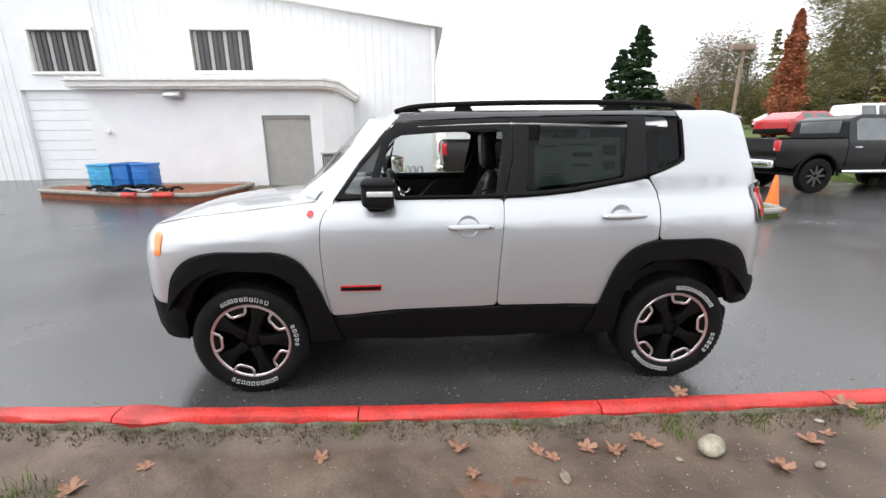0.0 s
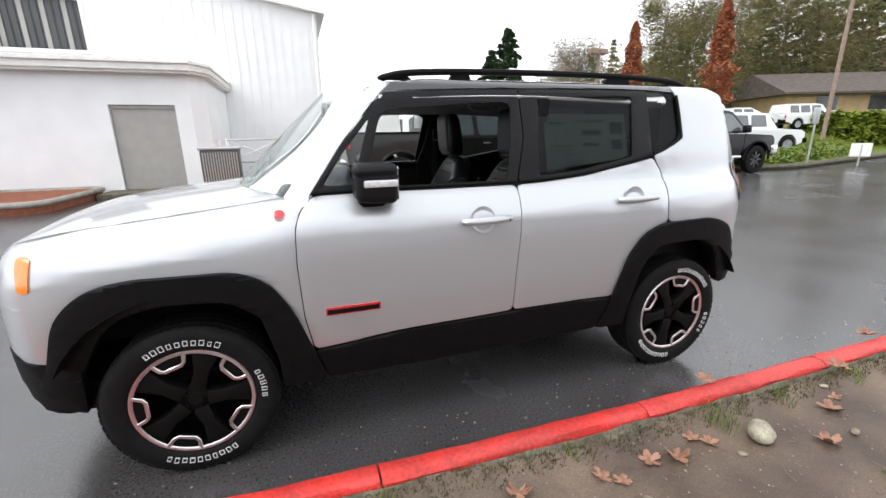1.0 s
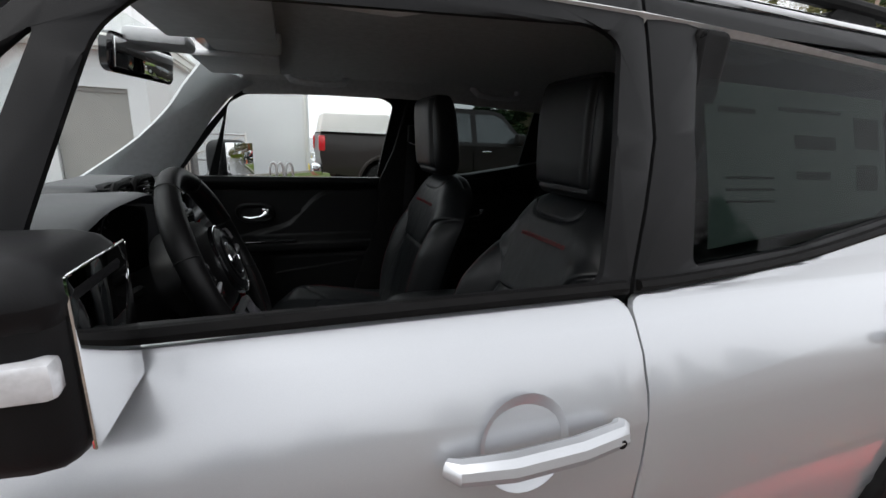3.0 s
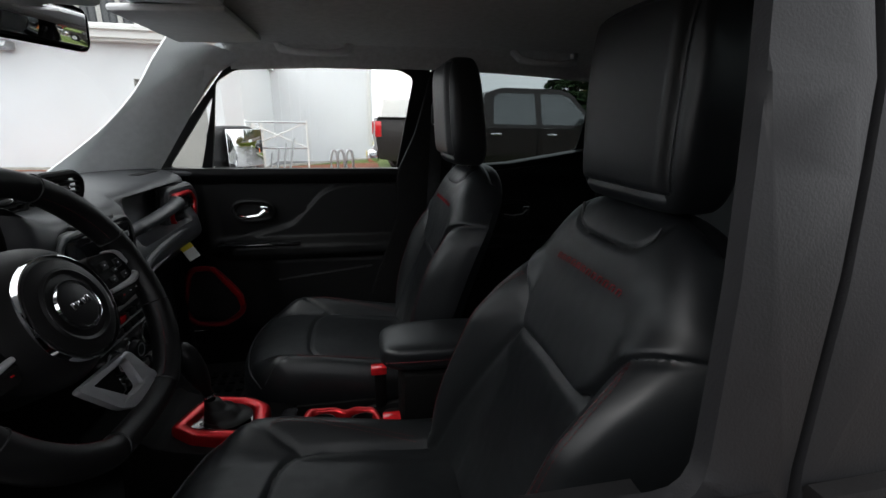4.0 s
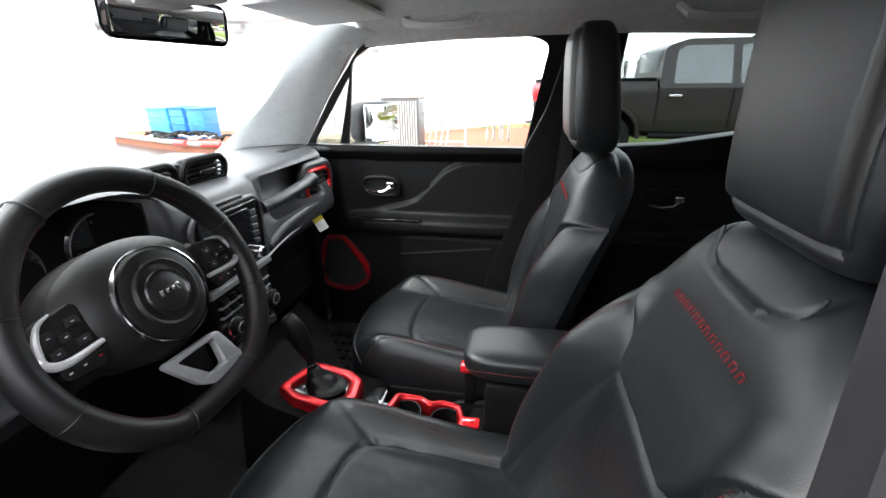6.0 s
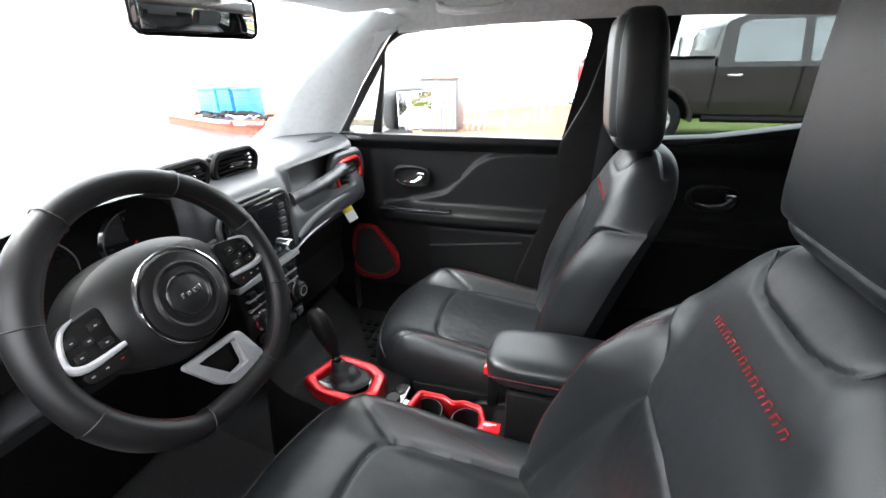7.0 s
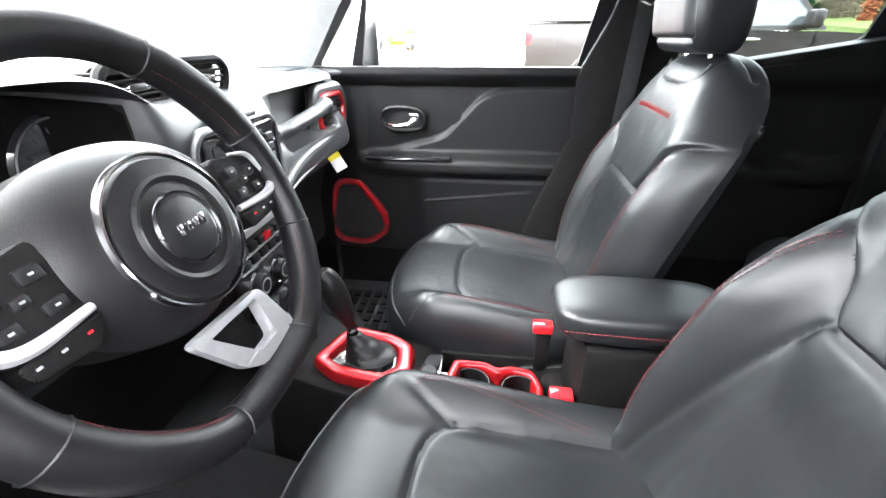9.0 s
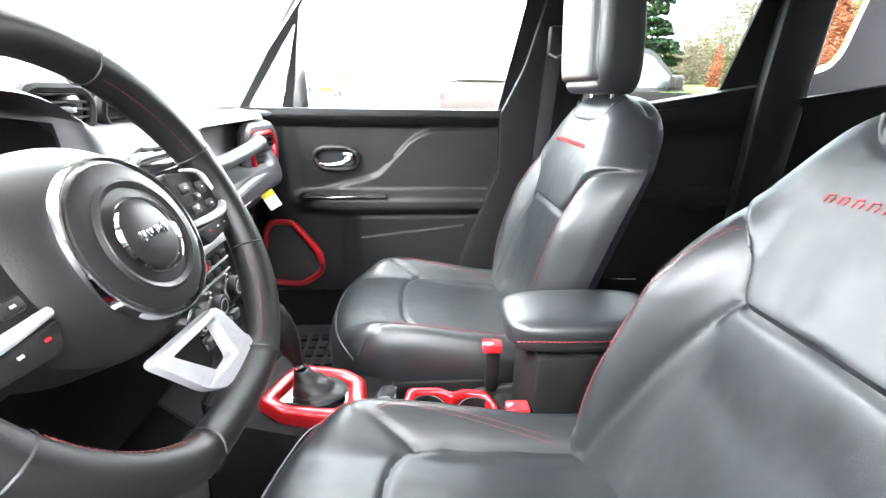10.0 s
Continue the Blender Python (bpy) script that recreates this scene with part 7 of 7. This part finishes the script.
def suv(name, paint, label, m, boxy=True):
    """Boxy estate car, tail at x 0, nose at 4.6."""
    t = thing(name, label, "car", m=m)

    def half(x, z):
        return .90 - (.20 * (z - 1.05) / .75 if z > 1.05 else 0) - .08 * smoothstep(4.1, 4.6, x)
    r = .38

    def arch(cx):
        return [(cx + .46 * math.cos(a), r + .46 * math.sin(a)) for a in [math.pi * k / 10 for k in range(11)]]
    low = [(0, .55), (0, 1.0), (.05, 1.1), (3.2, 1.1), (4.4, 1.02), (4.6, .9), (4.6, .5)] + [(p[0], p[1]) for p in arch(3.75)] + [(2.6, .42)] + arch(.95) + [(.3, .5)]
    part("body", shell(low, half, .3), paint, t)
    cab = [(.05, 1.1), (.12, 1.78), (2.3, 1.8), (2.75, 1.72), (3.15, 1.1)] if boxy else [(.2, 1.1), (.9, 1.48), (2.2, 1.5), (3.1, 1.1)]
    part("cab", shell(fillet(cab, .08), half, .3), paint, t)
    top = 1.68 if boxy else 1.40
    for x0, x1 in ((.25, .95), (1.05, 1.8), (1.9, 2.65)) if boxy else ((.8, 1.5), (1.6, 2.4)):
        for s in (-1, 1):
            part("window", sheet([fillet([(x0, 1.18), (x0 + .02, top), (x1 - .05, top), (x1, 1.18)], .05)], lambda x, z: (x, s * (half(x, z) + .006), z), .3, .01, (0, -s, 0), lip=0), CAR_GLASS, t)
    part("windscreen", sheet([[(-.6, 1.14), (.6, 1.14), (.55, 1.68), (-.55, 1.68)]], lambda y, z: (3.17 - .64 * (z - 1.1), y, z), .3, .02, (-.02, 0, 0), lip=0), CAR_GLASS, t) if boxy else None
    part("bumper", box(4.5, 4.75, -.85, .85, .45, .7, .06, 2), BLACK_PLASTIC, t)
    part("bumper", box(-.12, .08, -.85, .85, .45, .7, .06, 2), BLACK_PLASTIC, t)
    for s in (-1, 1):
        part("headlamp", box(4.5, 4.63, s * .62 - .12, s * .62 + .12, .78, .98, .04), WHITE_LENS, t)
        part("tail_lamp", box(-.03, .05, s * .8 - .06, s * .8 + .06, .8, 1.02, .02), RED_LENS, t)
        for cx in (.95, 3.75):
            car_wheel(cx, s * .8, r, t, 6)
    return t


# rising bank to the right, with shrubs and parked cars
bank_pts = fillet([(13.6, 8.4), (16.5, 8.0), (27, 10.6), (70, 20), (130, 40), (130, 90), (30, 60), (16, 20)], 1.2, 5)


def bank_z(x, y):
    return .12 + .95 * smoothstep(9.5, 15, y - .23 * (x - 14)) + .035 * max(0, math.hypot(x, y) - 20) * smoothstep(10, 22, y - .2 * (x - 14))


bank = tagged(finish("bank", sheet([bank_pts], lambda x, y: (x, y, bank_z(x, y)), 2.5, .5, (0, 0, -1), lip=0), TURF), "green rising bank with low planting", "bank", kind="structure")
part("edge_kerb", tube([(p[0], p[1], .12) for p in bank_pts[:-14]], .1, 6), KERB_GREY, bank, "concrete edging of the bank")
suv("white_suv", CAR_WHITE, "white boxy four-door car parked on the bank", pose(16.9, 12.6, bank_z(19, 12.5), 0, 0, -14))
for px, py, rz, paint, nm, lb, bx in ((28, 21, -10, CAR_WHITE, "white_car", "white car parked further up the bank", False), (33, 20, -15, CAR_WHITE, "white_car", "white car parked further up the bank", True), (22.5, 22, 20, CAR_RED, "red_car", "red car parked behind the black pickup", False), (17, 17.5, 10, CAR_RED, "red_car", "red car parked behind the black pickup", False), (20.5, 17.5, -5, CAR_WHITE, "white_car", "white car parked behind the black pickup", True), (25, 28, 0, CAR_WHITE, "white_car", "white car parked further up the bank", False), (-30, 12, 90, CAR_WHITE, "white_car", "white car parked at the far side of the yard", True)):
    suv(nm, paint, lb, pose(px, py, bank_z(px, py) if px > 0 else 0, 0, 0, rz), bx)


def leaf_cloud(spots, size, seed, stretch=1.0):
    """Many small bent leaf faces, as vertices and faces."""
    r = random.Random(seed)
    verts, faces = [], []
    for p in spots:
        s = size * r.uniform(.6, 1.4)
        a, b = r.uniform(0, 6.28), r.uniform(-1.0, 1.0)
        u = Vector((math.cos(a), math.sin(a), b * .6)).normalized() * s
        v = u.cross(Vector((r.uniform(-1, 1), r.uniform(-1, 1), r.uniform(.2, 1)))).normalized() * s * .45 * stretch
        k = len(verts)
        p = Vector(p)
        verts += [p - u, p + v, p + u - Vector((0, 0, s * .2)), p - v]
        faces.append((k, k + 1, k + 2, k + 3))
    return verts, faces


def mesh_of(name, verts, faces, mat, parent=None, label=""):
    me = bpy.data.meshes.new(name)
    me.from_pydata([tuple(v) for v in verts], [], faces)
    me.materials.append(mat)
    ob = new(name, me)
    if parent:
        ob.parent = parent
    if label:
        ob["label"] = label
    return ob


def fir_spots(x, y, z, h, w, seed, n):
    r = random.Random(seed)
    out = []
    tiers = max(12, int(h * 1.5))
    boughs = []
    for i in range(tiers):
        tz = (i + r.uniform(-.3, .3)) / tiers
        for _ in range(7):
            # drooping bough: azimuth, length, height, sag
            boughs.append((r.uniform(0, 6.28), w * max(.04, 1 - tz) ** .75 * r.uniform(.55, 1.12), tz, r.uniform(.1, .35)))
    for k in range(n):
        a, l, tz, sag = boughs[k % len(boughs)]
        q = r.random() ** .6
        side = r.gauss(0, .13) * l * (1.1 - q * .6)
        d = l * q
        out.append((x + d * math.cos(a) - side * math.sin(a), y + d * math.sin(a) + side * math.cos(a), z + h * .06 + h * .94 * max(0, tz) - sag * d * q + .12 * l * q + r.gauss(0, .1)))
    return out


def twig_spots(x, y, z, h, w, seed, n):
    r = random.Random(seed)
    lobes = [(r.uniform(-.5, .5) * w, r.uniform(-.5, .5) * w, r.uniform(.3, .92) * h, r.uniform(.25, .5) * w) for _ in range(14)]
    out = []
    for _ in range(n):
        a, b, c, d = lobes[r.randrange(14)]
        p = Vector((r.gauss(0, 1), r.gauss(0, 1), r.gauss(0, 1.2))) * d * .55
        out.append((x + a + p.x, y + b + p.y, max(z + .1, z + c + p.z)))
    return out


def tree(name, x, y, z, h, w, kind, seed, label, n=2600, size=.3):
    t = thing(name, label, "tree", "trees")
    bm = tube([(x, y, z - .3), (x + .05, y, z + h * .3), (x - .03, y + .05, z + h * .65), (x, y, z + h * .97)], [h * .018 + .05, h * .014 + .03, h * .008 + .02, .012], 8)
    part("trunk", bm, BARK, t)
    r = random.Random(seed + 77)
    limbs = []
    for k in range(12):
        zz, a = z + h * (.25 + .055 * k), r.uniform(0, 6.28)
        reach = w * (.8 if kind != "column" else .45) * (1 - k / 16)
        up = .1 if kind == "fir" else .9
        limbs.append(tube([(x, y, zz), (x + reach * .5 * math.cos(a), y + reach * .5 * math.sin(a), zz + reach * up * .5), (x + reach * math.cos(a), y + reach * math.sin(a), zz + reach * up)], [.05, .03, .012], 5))
    part("limb", join(*limbs), BARK, t)
    if kind == "fir":
        v, f = leaf_cloud(fir_spots(x, y, z, h, w, seed, n), size, seed)
        mesh_of("crown", v, f, FIR, t)
    elif kind == "column":
        r = random.Random(seed)
        sp = []
        for _ in range(n):
            k = r.random()
            rad = w * (1 - k) ** .55 * smoothstep(-.05, .2, k) * (.75 + .5 * noise.noise((k * 11, seed, r.random() * .9)))
            a = r.uniform(0, 6.28)
            d = rad * r.random() ** .4
            sp.append((x + d * math.cos(a), y + d * math.sin(a), z + .08 * h + .92 * h * k))
        v, f = leaf_cloud(sp, size, seed, 1.3)
        mesh_of("crown", v, f, RUST_LEAF, t)
    else:
        v, f = leaf_cloud(twig_spots(x, y, z, h, w, seed, n), size, seed, .30)
        mesh_of("crown", v, f, OLIVE if kind == "olive" else TWIG, t)
    return t


def spot(az, dist):
    a = radians(az)
    return (-.5 + dist * math.sin(a), -2.8 + dist * math.cos(a))


for az, d, h, w, kind, seed, n, size, lb in (
        (26.9, 62, 15, 4.6, "fir", 1, 16000, .32, "dark green fir tree behind the yard"), (25.0, 66, 13, 4.2, "fir", 2, 14000, .32, "dark green fir tree behind the yard"),
        (41.3, 40, 8.2, 1.6, "column", 3, 8000, .10, "narrow tree with rusty brown leaves"), (33.3, 52, 5.6, .95, "column", 4, 5000, .10, "narrow tree with rusty brown leaves"),
        (50, 42, 9.4, 1.9, "column", 5, 8000, .11, "narrow tree with rusty brown leaves"), (35.5, 58, 12.5, 4.2, "twig", 6, 2600, .42, "bare pale winter tree"),
        (31.5, 70, 10, 4, "twig", 7, 2400, .42, "bare pale winter tree"), (37.6, 56, 9, 3, "olive", 8, 2600, .40, "olive brown winter tree"),
        (44.5, 50, 11, 3.6, "olive", 9, 3600, .40, "olive brown winter tree"), (47, 56, 13, 4, "olive", 10, 3600, .40, "olive brown winter tree"),
        (51.5, 52, 11.5, 4, "olive", 11, 3600, .40, "olive brown winter tree"), (55.5, 58, 13, 4.5, "olive", 12, 3600, .40, "olive brown winter tree"),
        (60, 60, 12, 4.5, "olive", 13, 3600, .40, "olive brown winter tree"), (66, 62, 10, 5, "twig", 14, 3000, .42, "bare brown winter tree"), (72, 64, 10, 5, "twig", 15, 3000, .42, "bare brown winter tree"),
        (57.5, 75, 22, 4.2, "fir", 16, 4200, .5, "tall dark fir tree behind the bank"), (61.8, 66, 24, 4.6, "fir", 17, 5200, .5, "tall dark fir tree behind the bank"), (64.5, 72, 20, 4, "fir", 18, 3600, .5, "tall dark fir tree behind the bank"), (67.5, 74, 25, 4.6, "fir", 19, 4200, .5, "tall dark fir tree behind the bank"), (70.5, 70, 24, 4.6, "fir", 20, 4800, .5, "tall dark fir tree behind the bank"), (75, 70, 25, 5, "fir", 21, 4800, .5, "tall dark fir tree behind the bank"), (53.5, 80, 20, 4, "fir", 22, 3600, .5, "tall dark fir tree behind the bank")):
    px, py = spot(az, d)
    if kind in ("olive", "twig"):
        n, size, h, w = int(n * 5), size * .46, h * (1.12 if kind == "olive" else 1), w * 1.15
    elif kind == "fir" and seed > 10:
        n, size, w = int(n * 1.8), size * .72, w * 1.15
    tree("fir_tree" if kind == "fir" else "rust_tree" if kind == "column" else "bare_tree", px, py, .2 if az < 38 else min(2.5, bank_z(px, py)), h, w, kind, seed, lb, n, size)

# far woods behind the single trees
v, f = [], []
rw = random.Random(31)
for k in range(70):
    px, py = spot(29 + 60 * k / 70 + rw.uniform(-.4, .4), rw.uniform(85, 105))
    hh = (7 if k < 12 else 12) * rw.uniform(.8, 1.25)
    sp = twig_spots(px, py, 1, hh, 6, 400 + k, 1500) if rw.random() < .7 else fir_spots(px, py, 1, hh * 1.3, 3.5, 400 + k, 1500)
    vv, ff = leaf_cloud(sp, .5, 500 + k, .6)
    b = len(v)
    v += vv
    f += [tuple(i + b for i in q) for q in ff]
tagged(mesh_of("far_woods", v, f, OLIVE), "distant mixed winter woods", "woods", kind="stuff")

# shrubs on the bank
for k, (px, py, rr) in enumerate([(14.9, 9.2, .55), (16.2, 9.2, .5), (17.6, 9.6, .7), (18.9, 10.0, .6), (20.4, 10.4, .7), (22, 10.8, .6), (23.6, 11.4, .8), (16.9, 10.4, .6), (25.5, 12, .7)]):
    t = thing("shrub", "yellow-green low shrub on the bank" if k % 2 else "dark green low shrub on the bank", "shrub", "shrubs")
    r = random.Random(60 + k)
    sp = []
    for _ in range(900):
        p = Vector((r.gauss(0, 1), r.gauss(0, 1), abs(r.gauss(0, .8)))).normalized() * rr * r.uniform(.6, 1.05) * (1 + .2 * math.sin(6 * r.random()))
        sp.append((px + p.x * 1.2, py + p.y * 1.2, bank_z(px, py) + p.z * .8))
    v, f = leaf_cloud(sp, .07, 80 + k, 1.2)
    mesh_of("leaves", v, f, SHRUB if k % 2 else GRASS, t)
    part("stems", join(*[tube([(px, py, bank_z(px, py) - .1), (px + rr * .5 * math.cos(q), py + rr * .5 * math.sin(q), bank_z(px, py) + rr * .5)], .015, 5) for q in range(5)]), BARK, t)
tufts("bank_grass", [(14.5 + 1.1 * i + .3 * j, 9.4 + .28 * i + 1.0 * j, bank_z, .8) for i in range(26) for j in range(4)], 8, "green grass and ground cover on the bank", (.1, .25), SHRUB, 90)

# poles
for az, d, h, zb in ((37.2, 27, 5.6, .2), (59.6, 30, 8.2, 1.2)):
    px, py = spot(az, d)
    t = thing("lamp_pole", "wooden pole with a boxy brown lamp head", "lamp pole", "lamp poles")
    part("pole", tube([(px, py, zb - .3), (px + .08, py, zb + h)], [.10, .075], 12), WOOD_POLE, t)
    for s in (-1, 1):
        part("lamp_head", box(px + s * .30 - .24, px + s * .30 + .24, py - .2, py + .2, zb + h - .16, zb + h + .12, .03), WOOD_POLE, t)
    part("cross_arm", box(px - .45, px + .45, py - .05, py + .05, zb + h - .2, zb + h - .14, .02), WOOD_POLE, t)
px, py = spot(62.4, 23)
sg = thing("sign_board", "small white sign board on a post in the bank", "sign", m=pose(px, py, bank_z(px, py)))
part("post", tube([(0, 0, -.1), (0, 0, .7)], .03, 8), GREY_METAL, sg)
part("board", box(-.35, .35, -.02, .02, .25, .75, .01, 1, pose(0, 0, 0, 0, 0, -30)), TAG_WHITE, sg)
px, py = spot(58.6, 22)
sp_ = thing("street_sign", "grey metal sign on a thin post", "sign", m=pose(px, py, bank_z(px, py)))
part("post", tube([(0, 0, -.1), (0, 0, 2.0)], .035, 8), GREY_METAL, sp_)
part("plate", box(-.2, .2, -.01, .01, 1.5, 2.1, .01), GREY_METAL, sp_)

# long low house and white trailer at the far right
hx, hy = spot(66, 52)
hs = thing("long_house", "long low tan house with a brown shingle roof", "house", m=pose(hx, hy, 2.0, 0, 0, -24))
part("wall", box(-10.2, 26, 0, 8, -2, 2.4), TAN_WALL, hs)
part("roof", prism([(-.8, 2.3), (4, 4.2), (8.8, 2.3), (8.8, 2.15), (-.8, 2.15)], -11, 27, 0, "yz"), ROOF_BROWN, hs, "brown shingle roof")
for k in range(4, 12):
    wd = part("window", box(-24 + k * 4, -22.4 + k * 4, -.03, .02, .9, 2.0), WINDOW_DARK, hs)
    part("window_frame", box(-24.1 + k * 4, -22.3 + k * 4, -.05, -.03, .82, .9), WHITE_TRIM, wd)
tx, ty = spot(69.0, 49)
tr = thing("white_trailer", "long white trailer parked before the low house", "trailer", m=pose(tx, ty, 2.4, 0, 0, -24))
part("trailer_body", box(-2.1, 2.1, 0, 2.0, .5, 2.6, .12, 3), CAR_WHITE, tr)
part("trailer_skirt", box(-2.0, 2.0, .1, 1.9, -2.3, .5), GREY_METAL, tr)

# hedge below the low house
rh = random.Random(44)
sp = []
for k in range(20000):
    q = rh.random()
    hx0, hy0 = spot(57 + 26 * q, 41 + 2 * rh.random())
    top = 2.45 + .3 * noise.noise((q * 40, 0, 3)) + .15 * noise.noise((q * 160, 1, 3))
    sp.append((hx0, hy0, .1 + top * rh.random() ** .6))
v, f = leaf_cloud(sp, .17, 45, 1.1)
tagged(mesh_of("hedge", v, f, SHRUB), "rough green hedge below the low house", "hedge", kind="stuff")

# trees added out of view behind the viewer, to darken reflections and low skylight
for k in range(17):
    tree("fir_tree", -44 + 5.4 * k + (k % 3), -33 - 2.5 * (k % 2), .1, 11 + 2 * (k % 3), 3.6, "fir", 90 + k, "added fir tree behind the viewer, out of view", 2600, .6)
